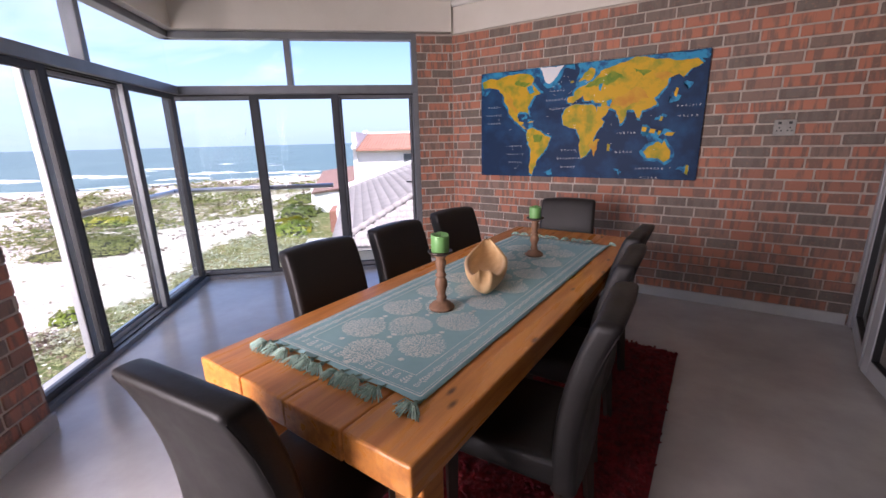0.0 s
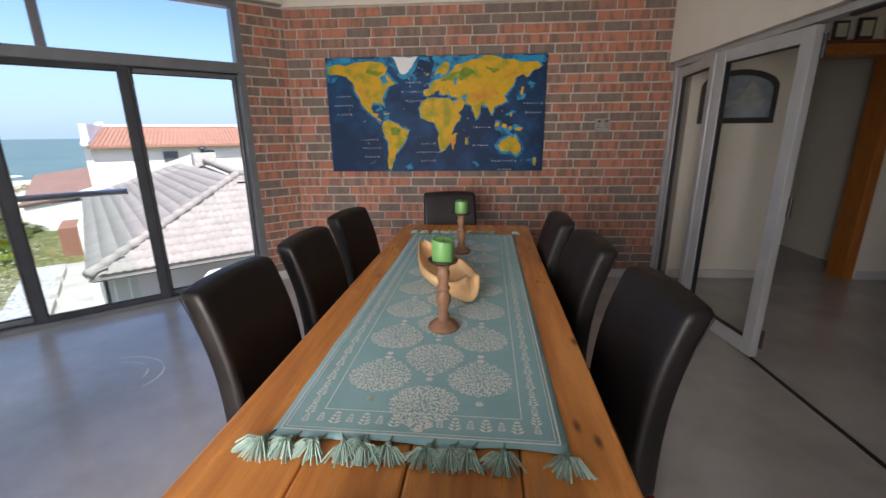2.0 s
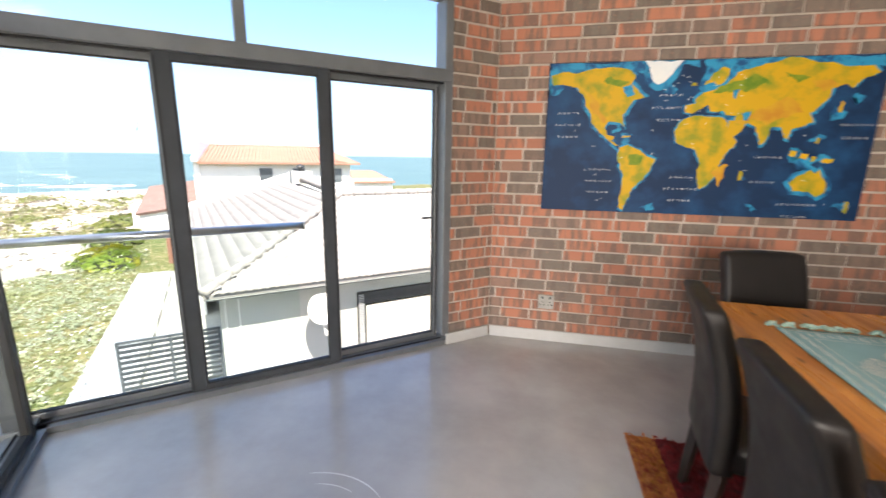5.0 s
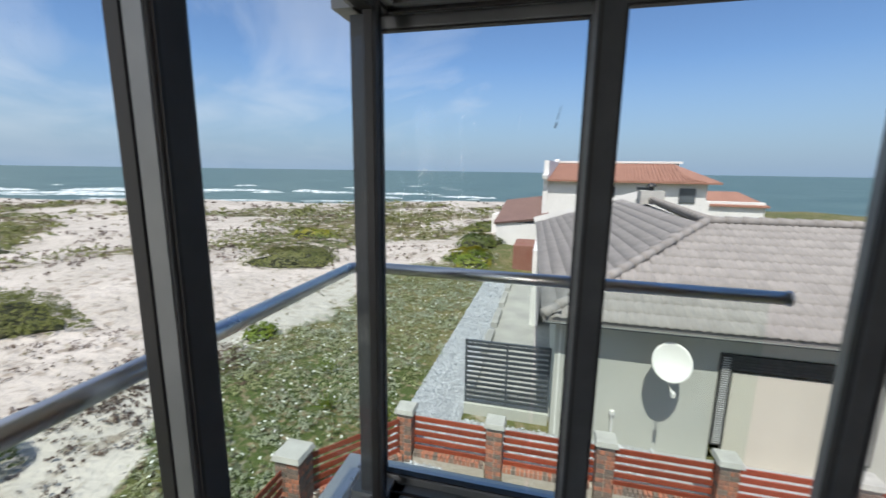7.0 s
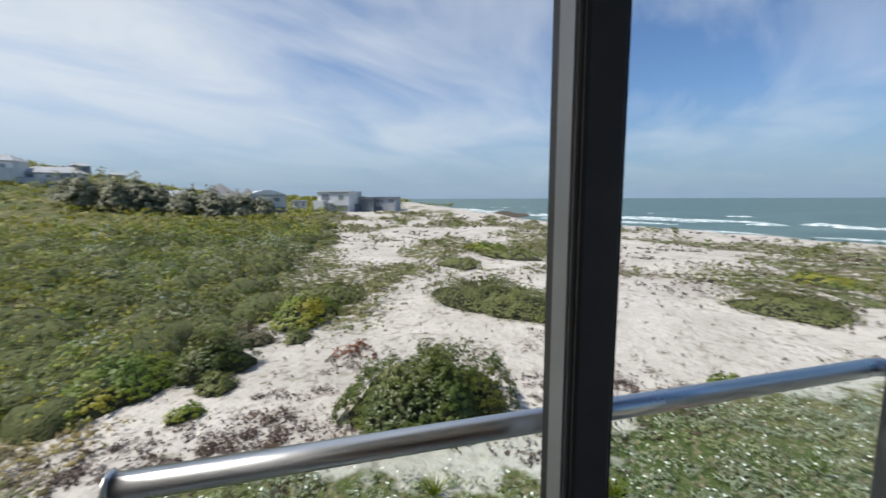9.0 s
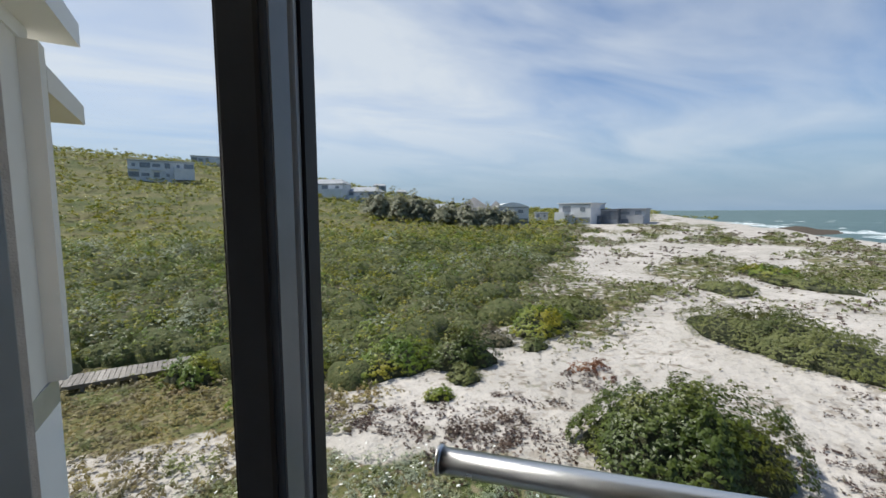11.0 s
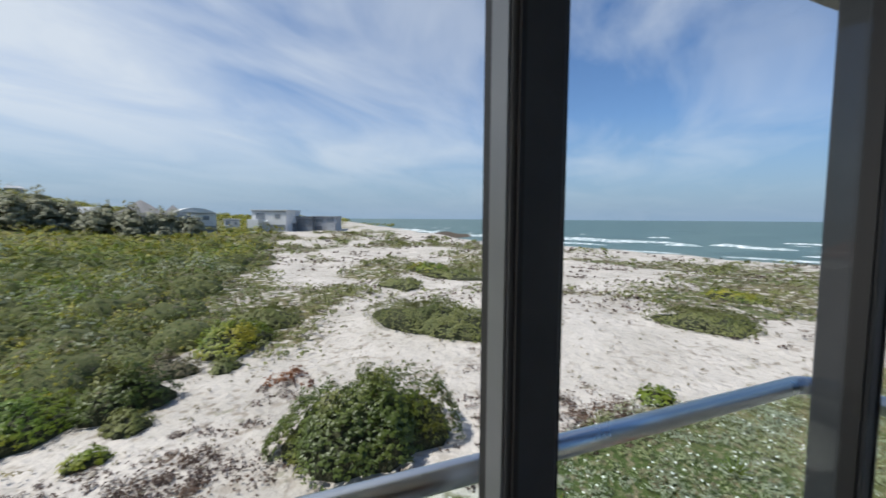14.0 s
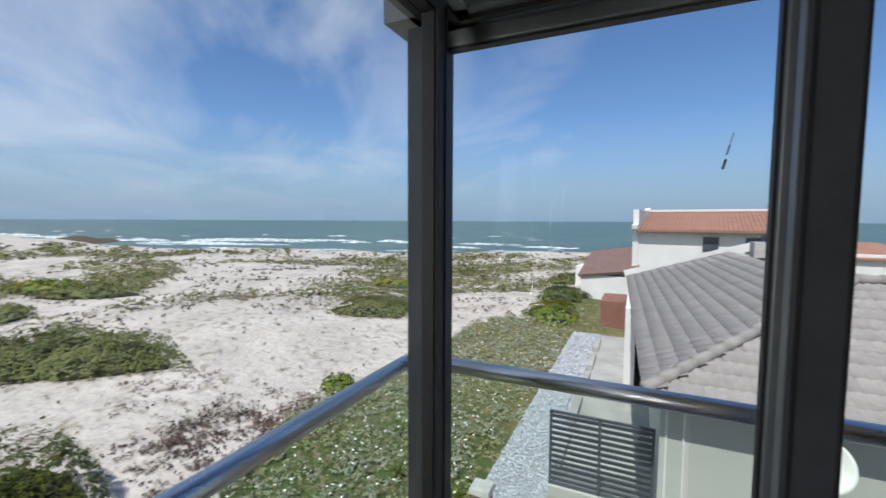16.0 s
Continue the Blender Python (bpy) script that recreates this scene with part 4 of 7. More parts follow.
for i in range(NS):
    for j in range(NR):
        bm.faces.new((rings_o[i][j], rings_o[i][j + 1], rings_o[i + 1][j + 1], rings_o[i + 1][j]))
        bm.faces.new((rings_i[i][j + 1], rings_i[i][j], rings_i[i + 1][j], rings_i[i + 1][j + 1]))
    for j, f in ((0, 1), (NR, -1)):
        q = (rings_o[i][j], rings_o[i + 1][j], rings_i[i + 1][j], rings_i[i][j])
        bm.faces.new(q if f > 0 else q[::-1])
for i in (0, NS):
    for j in range(NR):
        q = (rings_o[i][j], rings_i[i][j], rings_i[i][j + 1], rings_o[i][j + 1])
        bm.faces.new(q if i == 0 else q[::-1])
bmesh.ops.recalc_face_normals(bm, faces=bm.faces)
part("hull", bm, BOWLWOOD, bowl, smooth=True)

# ---- chairs ----
def chair_thing(m, label):
    t = thing("dining_chair", m, label, "chair", "chairs round the table")
    bm = boxm((0, 0.02, 0.435), (0.435, 0.44, 0.11), bevel=0.028, seg=3)
    for v in bm.verts:
        if v.co.z > 0.46:
            v.co.z += 0.014 * (1 - (v.co.x / 0.22) ** 2) * (1 - ((v.co.y - 0.02) / 0.22) ** 2)
    part("seat", bm, LEATHER, t, smooth=True)
    bm = bmesh.new()
    bmesh.ops.create_cube(bm, size=1, matrix=pose(0, -0.205, 0.665) @ Matrix.Diagonal((0.435, 0.082, 0.61, 1)))
    bmesh.ops.bevel(bm, geom=list(bm.edges), offset=0.026, segments=3, affect="EDGES", profile=0.6)
    zs = [0.45, 0.52, 0.59, 0.66, 0.73, 0.80, 0.87, 0.92]
    for z in zs:
        bmesh.ops.bisect_plane(bm, geom=list(bm.verts) + list(bm.edges) + list(bm.faces), plane_co=(0, 0, z), plane_no=(0, 0, 1))
    for x in (-0.11, 0, 0.11):
        bmesh.ops.bisect_plane(bm, geom=list(bm.verts) + list(bm.edges) + list(bm.faces), plane_co=(x, 0, 0), plane_no=(1, 0, 0))
    for v in bm.verts:
        h = max(0.0, (v.co.z - 0.40) / 0.57)
        v.co.y -= 0.055 * h + 0.045 * h * h * h
        v.co.y += 0.018 * math.sin(math.pi * h) - 0.010 * (1 - (v.co.x / 0.22) ** 2)
        v.co.x *= 1 - 0.035 * h * h
        if v.co.z > 0.9:
            v.co.z += 0.012 * (1 - (v.co.x / 0.22) ** 2)
    part("backrest", bm, LEATHER, t, smooth=True)
    for sx in (-1, 1):
        bm = bmesh.new()
        pts = [Vector((sx * 0.213 * (1 - 0.035 * h * h), -0.235 - 0.055 * h - 0.045 * h ** 3 + 0.018 * math.sin(math.pi * h), 0.42 + 0.53 * h)) for h in [k / 8 for k in range(9)]]
        for p, q in zip(pts, pts[1:]):
            rod(bm, p, q, 0.0022, 5)
        part("seam", bm, SEAM, t, "raised side seam")
    for sx in (-1, 1):
        for y, dy in ((0.205, 0.0), (-0.20, -0.035)):
            bm = bmesh.new()
            rod(bm, (sx * 0.185, y + dy, 0.0), (sx * 0.185, y, 0.39), 0.021, 4, 0.03)
            part("leg", bm, DARKWOOD, t)
    return t


CHAIR = "high-backed dark brown leather dining chair drawn up to the table"
first = chair_thing(pose(-1.150, 1.545, 0, 0, 0, -90 - 5), CHAIR)
for x, y, r in ((-1.105, 2.115, -94), (-1.075, 2.705, -99), (-0.295, 1.48, 90 + 3), (-0.350, 2.08, 90 + 2), (-0.390, 2.612, 90 - 2), (-0.735, 3.33, 180 + 9), (-0.745, 0.84, 5)):
    c = copy_thing(first, pose(x, y, 0, 0, 0, r))
    if y > 3:
        c["label"] = "dark brown leather dining chair at the end by the wall"
    elif y < 1:
        c["label"] = "dark brown leather dining chair at the table's near end"

# ---- rug ----
rug = thing("rug", pose(-0.665, 2.17, 0), "shaggy red rug with orange edges under the table", "rug")
for nm, x0, x1, mt in (("pile_field", -0.66, 0.80, RUGRED), ("border", -0.80, -0.66, RUGORANGE)):
    bm = bmesh.new()
    kx, ky = max(4, int((x1 - x0) / 0.03)), 70
    g = [[bm.verts.new((x0 + (x1 - x0) * i / kx, -1.0 + 2.05 * j / ky, 0.016 + 0.012 * noise.noise((i * 0.9 + 7, j * 0.9, x0)))) for i in range(kx + 1)] for j in range(ky + 1)]
    for j in range(ky):
        for i in range(kx):
            bm.faces.new((g[j][i], g[j][i + 1], g[j + 1][i + 1], g[j + 1][i]))
    ed = [e for e in bm.edges if e.is_boundary]
    ex = bmesh.ops.extrude_edge_only(bm, edges=ed)
    for v in ex["geom"]:
        if isinstance(v, bmesh.types.BMVert):
            v.co.z = 0.002
    part(nm, bm, mt, rug)
tf = 5200
pp = np.column_stack([np.random.uniform(-0.80, 0.80, tf), np.random.uniform(-1.0, 1.05, tf), np.random.uniform(0.022, 0.034, tf)])
nn = np.column_stack([np.random.normal(size=tf), np.random.normal(size=tf), np.full(tf, 0.35)])
for nm, sel, mt in (("pile_yarn", pp[:, 0] > -0.66, RUGRED), ("edge_yarn", pp[:, 0] <= -0.66, RUGORANGE)):
    o = new(nm, quad_cloud(nm, pp[sel], np.full(sel.sum(), 0.017), nn[sel], mt))
    o.parent = rug
    tagged(o, kind="stuff")

# ---- world map ----
MX0, MX1, MZ0, MZ1 = -1.972, 0.075, 1.084, 2.124
MW, MH = MX1 - MX0, MZ1 - MZ0
wm = thing("world_map", pose(MX0, MAPY - 0.006, MZ0, 90, 0, 0), "large blue and yellow world map printed on a board", "wall map")
SEA = surface("deep ocean print", (0.006, 0.026, 0.075), (0.012, 0.075, 0.19), 3.4, 0.55, low=0.45, high=0.75, spec=0.2)
SHELF = surface("shallow sea print", (0.02, 0.26, 0.46), (0.010, 0.075, 0.19), 16, 0.55, low=0.46, high=0.62, spec=0.2)
LAND = surface("land print", (0.58, 0.34, 0.012), (0.26, 0.27, 0.02), 9, 0.55, low=0.46, high=0.64, spec=0.2)
LAND2 = surface("highland print", (0.50, 0.22, 0.02), (0.58, 0.34, 0.02), 12, 0.55, spec=0.2)
LAND3 = surface("lowland print", (0.10, 0.20, 0.015), (0.24, 0.28, 0.02), 14, 0.55, spec=0.2)
ICE = surface("ice print", (0.74, 0.74, 0.72), (0.64, 0.68, 0.70), 6, 0.5)
INK = surface("white lettering", (0.78, 0.78, 0.76), None, 6, 0.6)
part("board", boxm((MW / 2, MH / 2, 0.012), (MW, MH, 0.024), bevel=0.002, seg=1), SEA, wm)


def coast(name, pts, material, z, grow=0.0, rough=0.013):
    """A rough-edged flat shape from a few corners in fractions of the board."""
    cx = sum(p[0] for p in pts) / len(pts)
    cy = sum(p[1] for p in pts) / len(pts)
    out = []
    for i, p in enumerate(pts):
        q = pts[(i + 1) % len(pts)]
        for k in range(7):
            f = k / 7
            x, y = p[0] + (q[0] - p[0]) * f, p[1] + (q[1] - p[1]) * f
            n1 = noise.noise((x * 21, y * 21, 3.3)) + 0.6 * noise.noise((x * 55, y * 55, 8.1))
            n2 = noise.noise((x * 21, y * 21, 13.3)) + 0.6 * noise.noise((x * 55, y * 55, 18.1))
            d = math.hypot(x - cx, (y - cy)) + 1e-6
            x += rough * n1 + grow * (x - cx) / d
            y += rough * 2 * n2 + grow * 2 * (y - cy) / d
            out.append((min(max(x, 0.002), 0.998) * MW, min(max(y, 0.002), 0.998) * MH))
    bm = bmesh.new()
    f = bm.faces.new([bm.verts.new((x, y, z)) for x, y in out])
    bmesh.ops.triangulate(bm, faces=[f])
    bmesh.ops.recalc_face_normals(bm, faces=bm.faces)
    if bm.faces and sum(q.normal.z for q in bm.faces) < 0:
        bmesh.ops.reverse_faces(bm, faces=bm.faces)
    return part(name, bm, material, wm)


NAM = [(0.012, 0.925), (0.043, 0.942), (0.088, 0.935), (0.148, 0.958), (0.209, 0.971), (0.255, 0.954), (0.288, 0.913), (0.273, 0.862), (0.294, 0.823), (0.316, 0.777), (0.282, 0.743), (0.265, 0.684), (0.252, 0.635), (0.262, 0.579), (0.242, 0.605), (0.213, 0.611), (0.202, 0.576), (0.208, 0.531), (0.234, 0.521), (0.223, 0.49), (0.252, 0.464), (0.238, 0.464), (0.194, 0.52), (0.167, 0.575), (0.149, 0.659), (0.132, 0.713), (0.121, 0.792), (0.089, 0.844), (0.052, 0.855), (0.016, 0.856)]
SAM = [(0.254, 0.449), (0.285, 0.469), (0.32, 0.439), (0.343, 0.393), (0.377, 0.372), (0.364, 0.294), (0.341, 0.222), (0.315, 0.173), (0.303, 0.108), (0.284, 0.018), (0.271, 0.031), (0.269, 0.133), (0.277, 0.253), (0.264, 0.321), (0.248, 0.379)]
AFR = [(0.445, 0.637), (0.486, 0.663), (0.518, 0.649), (0.57, 0.644), (0.588, 0.578), (0.606, 0.519), (0.62, 0.492), (0.598, 0.419), (0.579, 0.358), (0.572, 0.276), (0.55, 0.202), (0.528, 0.173), (0.516, 0.214), (0.509, 0.296), (0.513, 0.373), (0.501, 0.433), (0.466, 0.443), (0.437, 0.482), (0.425, 0.552)]
EUA = [(0.448, 0.676), (0.453, 0.718), (0.477, 0.727), (0.474, 0.753), (0.501, 0.793), (0.528, 0.806), (0.553, 0.834), (0.574, 0.866), (0.595, 0.913), (0.637, 0.946), (0.678, 0.961), (0.729, 0.992), (0.773, 0.984), (0.827, 0.962), (0.892, 0.937), (0.958, 0.934), (0.979, 0.897), (0.941, 0.866), (0.913, 0.813), (0.895, 0.839), (0.858, 0.817), (0.862, 0.758), (0.836, 0.709), (0.814, 0.668), (0.825, 0.617), (0.803, 0.583), (0.77, 0.566), (0.765, 0.501), (0.748, 0.537), (0.737, 0.585), (0.716, 0.584), (0.702, 0.511), (0.69, 0.47), (0.676, 0.522), (0.667, 0.578), (0.641, 0.6), (0.621, 0.544), (0.604, 0.519), (0.588, 0.578), (0.58, 0.64), (0.568, 0.675), (0.529, 0.68), (0.518, 0.718), (0.497, 0.698), (0.476, 0.67)]
SCA = [(0.494, 0.838), (0.518, 0.91), (0.549, 0.95), (0.57, 0.933), (0.557, 0.865), (0.536, 0.833), (0.521, 0.862)]
AUS = [(0.792, 0.232), (0.814, 0.279), (0.843, 0.313), (0.86, 0.288), (0.869, 0.321), (0.894, 0.237), (0.896, 0.172), (0.873, 0.136), (0.849, 0.177), (0.803, 0.181)]
GRN = [(0.308, 0.991), (0.424, 0.994), (0.399, 0.934), (0.361, 0.85), (0.339, 0.867), (0.331, 0.939)]
# shallow water along the coasts and the northern seas
for k, (pts, g) in enumerate(((NAM, 0.012), (SAM, 0.008), (AFR, 0.005), (EUA, 0.009), (SCA, 0.02), (AUS, 0.014), (GRN, 0.02))):
    coast("shelf", pts, SHELF, 0.0246 + 0.00012 * k, g, 0.010)
for k, (x0, x1, y0) in enumerate(((0.004, 0.33, 0.93), (0.004, 0.06, 0.82), (0.30, 0.48, 0.95), (0.56, 0.996, 0.93), (0.49, 0.60, 0.83))):
    coast("shelf", [(x0, y0), ((x0 + x1) / 2, y0 + 0.02), (x1, y0), (x1, 0.996), (x0, 0.996)] if y0 > 0.9 else [(x0, y0 - 0.04), (x1, y0), (x1, 0.996), (x0, 0.996)], SHELF, 0.02425 + 0.00006 * k, 0, 0.014)
for cx, cy, w in ((0.79, 0.40, 0.030), (0.83, 0.36, 0.030), (0.87, 0.385, 0.024), (0.885, 0.66, 0.028), (0.845, 0.52, 0.022), (0.275, 0.50, 0.026), (0.245, 0.555, 0.02), (0.235, 0.80, 0.02), (0.375, 0.05, 0.026), (0.95, 0.09, 0.020), (0.70, 0.06, 0.018), (0.655, 0.27, 0.012), (0.40, 0.83, 0.022), (0.93, 0.75, 0.02)):
    coast("shelf", [(cx - w, cy), (cx, cy - w * 1.4), (cx + w, cy + w * 0.3), (cx, cy + w * 1.4)], SHELF, 0.0254 + 0.004 * cx * w, 0, 0.020)
for k, (nm, pts) in enumerate((("north_america", NAM), ("south_america", SAM), ("africa", AFR), ("eurasia", EUA), ("scandinavia", SCA), ("australia", AUS))):
    coast(nm, pts, LAND, 0.0260 + 0.0001 * k, 0, 0.006)
coast("greenland", GRN, ICE, 0.0267, 0, 0.008)
for pts in ([(0.70, 0.60), (0.80, 0.68), (0.74, 0.76), (0.64, 0.66)], [(0.12, 0.84), (0.17, 0.76), (0.20, 0.60), (0.155, 0.66)], [(0.555, 0.30), (0.60, 0.34), (0.585, 0.20)], [(0.60, 0.62), (0.66, 0.66), (0.64, 0.58)], [(0.80, 0.86), (0.90, 0.84), (0.84, 0.78)]):
    coast("highland", pts, LAND2, 0.0270, 0, 0.012)
for pts in ([(0.52, 0.78), (0.62, 0.80), (0.69, 0.86), (0.64, 0.90), (0.56, 0.84)], [(0.29, 0.33), (0.335, 0.35), (0.33, 0.40), (0.285, 0.40)], [(0.20, 0.90), (0.26, 0.88), (0.24, 0.84), (0.18, 0.87)], [(0.72, 0.90), (0.79, 0.88), (0.76, 0.84)]):
    coast("lowland", pts, LAND3, 0.0271, 0, 0.012)
for pts in ([(0.245, 0.84), (0.275, 0.86), (0.285, 0.79), (0.262, 0.77)], [(0.565, 0.645), (0.605, 0.65), (0.60, 0.625), (0.57, 0.628)], [(0.622, 0.665), (0.645, 0.68), (0.64, 0.62), (0.63, 0.63)], [(0.585, 0.80), (0.60, 0.81), (0.598, 0.75), (0.588, 0.76)]):
    coast("bay", pts, SHELF, 0.0273, 0, 0.006)
for x, y, w, hh in ((0.645, 0.27, 0.007, 0.034), (0.962, 0.085, 0.007, 0.04), (0.893, 0.70, 0.006, 0.035), (0.502, 0.775, 0.007, 0.02), (0.785, 0.415, 0.012, 0.02), (0.818, 0.40, 0.013, 0.018), (0.845, 0.385, 0.007, 0.018), (0.885, 0.375, 0.018, 0.015), (0.848, 0.50, 0.006, 0.022), (0.275, 0.515, 0.016, 0.006), (0.466, 0.845, 0.010, 0.010)):
    coast("island", [(x - w, y - hh * 0.7), (x + w * 0.6, y - hh), (x + w, y + hh * 0.7), (x - w * 0.5, y + hh)], LAND, 0.0275, 0, 0.003)


def words(text, x, y, size=0.017):
    cu = bpy.data.curves.new("lettering", "FONT")
    cu.body, cu.size, cu.space_character, cu.align_x = text, size, 2.6, "CENTER"
    cu.materials.append(INK)
    o = new("lettering", cu)
    o.parent = wm
    o.matrix_local = pose(x * MW, y * MH, 0.0285)


for lines, x, y in ((("NORTH", "PACIFIC", "OCEAN"), 0.075, 0.665), (("NORTH", "ATLANTIC", "OCEAN"), 0.40, 0.775), (("SOUTH", "PACIFIC", "OCEAN"), 0.195, 0.285), (("SOUTH", "ATLANTIC", "OCEAN"), 0.465, 0.245), (("INDIAN",), 0.715, 0.385), (("OCEAN",), 0.71, 0.225), (("PACIFIC", "OCEAN"), 0.945, 0.585), (("SOUTHERN", "OCEAN"), 0.82, 0.085)):
    for i, w in enumerate(lines):
        words(w, x, y - 0.078 * i, 0.021)
bars = bmesh.new()
rb = random.Random(5)
for i in range(46):
    bx, by = rb.uniform(0.38, 0.62), rb.uniform(0.60, 0.92)
    if i > 26:
        bx, by = rb.uniform(0.05, 0.95), rb.uniform(0.05, 0.6)
    w = rb.uniform(0.006, 0.016)
    box(bars, (bx * MW, by * MH, 0.0282), (w, 0.003, 0.0006))
tagged(part("small_print", bars, INK, wm, "tiny white place names"), kind="stuff")


# ---- sockets ----
STEELPLATE = surface("satin steel plate", (0.34, 0.33, 0.30), (0.28, 0.27, 0.25), 20, 0.45, metal=0.3)


def socket(x, z, w, h, label):
    t = thing("wall_socket", pose(x, MAPY - 0.004, z, 90, 0, 0), label, "socket", "wall sockets")
    part("plate", boxm((0, 0, 0.007), (w, h, 0.014), bevel=0.004), STEELPLATE, t)
    for sx in (-1, 1):
        for dx, dy in ((0, 0.012), (-0.013, -0.010), (0.013, -0.010)):
            hl = bmesh.new()
            rod(hl, (sx * w * 0.24 + dx, dy - 0.012, 0.0141), (sx * w * 0.24 + dx, dy - 0.012, 0.0152), 0.0058, 10)
            part("hole", hl, BLACK, t, "dark socket hole")
        part("rocker_switch", boxm((sx * w * 0.24, h * 0.30, 0.0148), (w * 0.16, h * 0.16, 0.002)), BLACK, t)


socket(0.612, 1.497, 0.135, 0.118, "satin steel double wall socket on the brick wall")
socket(-1.882, 0.332, 0.125, 0.118, "satin steel double wall socket low on the brick wall")

# ---- hall: doors, picture, table, lamp ----
def door_frame(name, x0, x1, label):
    f = bmesh.new()
    for x in (x0 + 0.0225, x1 - 0.0225):
        box(f, (x, HY + 0.07, 1.03), (0.045, 0.22, 2.055), bevel=0.004)
    box(f, ((x0 + x1) / 2, HY + 0.07, 2.072), (x1 - x0, 0.22, 0.036), bevel=0.004)
    for x in (x0 - 0.03, x1 + 0.03):
        box(f, (x, HY - 0.008, 1.04), (0.07, 0.016, 2.08), bevel=0.003)
    box(f, ((x0 + x1) / 2, HY - 0.012, 2.115), (x1 - x0 + 0.13, 0.024, 0.07), bevel=0.003)
    lone(name, f, TEAK, label, "door frame", kind="structure")


door_frame("door_2", D1[0], D1[1], "orange varnished wooden door frame with no leaf in view")
door_frame("door_3", D2[0], D2[1], "orange varnished wooden door frame behind the open door")
door = thing("wooden_door", pose(3.80, HY - 0.03, 0.012, 0, 0, -114), "red-brown planked wooden door standing open", "door")
for i in range(6):
    part("board", boxm((0.40, 0, 0.17 + 0.339 * i), (0.80, 0.04, 0.336), bevel=0.004), REDWOOD, door)
part("edge_strip", boxm((0.008, 0, 1.02), (0.015, 0.044, 2.03)), PALEWOOD, door, "pale wooden door edge")
part("edge_strip", boxm((0.806, 0, 1.02), (0.012, 0.044, 2.03)), TEAK, door)
h = bmesh.new()
box(h, (0.735, 0.026, 1.02), (0.035, 0.010, 0.05), bevel=0.004)
rod(h, (0.735, 0.02, 1.03), (0.735, 0.065, 1.03), 0.009, 10)
rod(h, (0.74, 0.06, 1.03), (0.63, 0.06, 1.03), 0.009, 10)
rod(h, (0.735, 0.02, 0.95), (0.735, 0.03, 0.95), 0.016, 14)
box(h, (0.735, -0.026, 1.02), (0.035, 0.010, 0.05), bevel=0.004)
rod(h, (0.735, -0.02, 1.03), (0.735, -0.065, 1.03), 0.009, 10)
rod(h, (0.74, -0.06, 1.03), (0.63, -0.06, 1.03), 0.009, 10)
rod(h, (0.735, -0.02, 0.95), (0.735, -0.03, 0.95), 0.016, 14)
part("handle", h, STEEL, door, "steel lever handle and lock")
# picture beside the folding doors
pic = thing("picture", pose(1.80, HY - 0.004, 1.73, 90, 0, 0), "arched black picture frame with a sailing boat", "picture")


def arch(w, h, k=14):
    return [(-w / 2, -h / 2), (w / 2, -h / 2)] + [(w / 2 * math.cos(math.pi * i / k), h / 2 - w * 0.22 + w * 0.22 * math.sin(math.pi * i / k)) for i in range(k + 1)]


part("frame", prism(bmesh.new(), arch(0.66, 0.46), 0.0, 0.022), FRAMEBLACK, pic)
part("canvas", prism(bmesh.new(), arch(0.56, 0.36), 0.0222, 0.025), surface("grey painted sky", (0.30, 0.34, 0.38), (0.16, 0.19, 0.23), 5, 0.6), pic)
bm = bmesh.new()
prism(bm, [(-0.16, -0.09), (0.18, -0.09), (0.24, -0.02), (-0.20, -0.04)], 0.0252, 0.0275)
prism(bm, [(-0.02, -0.02), (0.20, -0.02), (0.10, 0.15)], 0.0252, 0.0275)
part("boat", bm, surface("painted sail", (0.34, 0.35, 0.33), (0.24, 0.26, 0.26), 14, 0.6), pic, "pale painted boat")
# hat hanging on a cord
hat = thing("hanging_hat", pose(1.605, HY - 0.02, 0.0), "cream cotton hat hanging on a cord from a hook", "hat")
part("cord", rod(bmesh.new(), (0, 0, 0.92), (0.01, 0, 1.40), 0.004, 6), COTTON, hat)
part("hook", rod(bmesh.new(), (0.01, 0.03, 1.405), (0.01, -0.03, 1.405), 0.014, 10), DARKWOOD, hat, "small dark wooden hook")
bm = bmesh.new()
bmesh.ops.create_uvsphere(bm, u_segments=20, v_segments=12, radius=0.11, matrix=pose(-0.01, -0.05, 0.80, 10, 0, 8) @ Matrix.Diagonal((1, 0.45, 1.15, 1)))
for v in bm.verts:
    v.co.x += 0.02 * noise.noise(v.co * 9)
    v.co.y += 0.02 * noise.noise(v.co * 11 + Vector((3, 0, 0)))
part("crown", bm, COTTON, hat, smooth=True)
# switches
for x, z, mt, lb in ((3.40, 1.31, BLACK, "brown light switch on the hall wall"), (4.90, 1.30, WHITEPL, "white light switch on the hall wall"), (4.86, 0.33, WHITEPL, "white wall socket near the hall floor")):
    t = thing("light_switch", pose(x, HY, z, 90, 0, 0), lb, "switch")
    part("plate", boxm((0, 0, 0.006), (0.075, 0.115, 0.012), bevel=0.004), mt if mt is WHITEPL else TURNED, t)
    part("rocker", boxm((0, 0, 0.014), (0.026, 0.045, 0.006), bevel=0.002), mt, t)
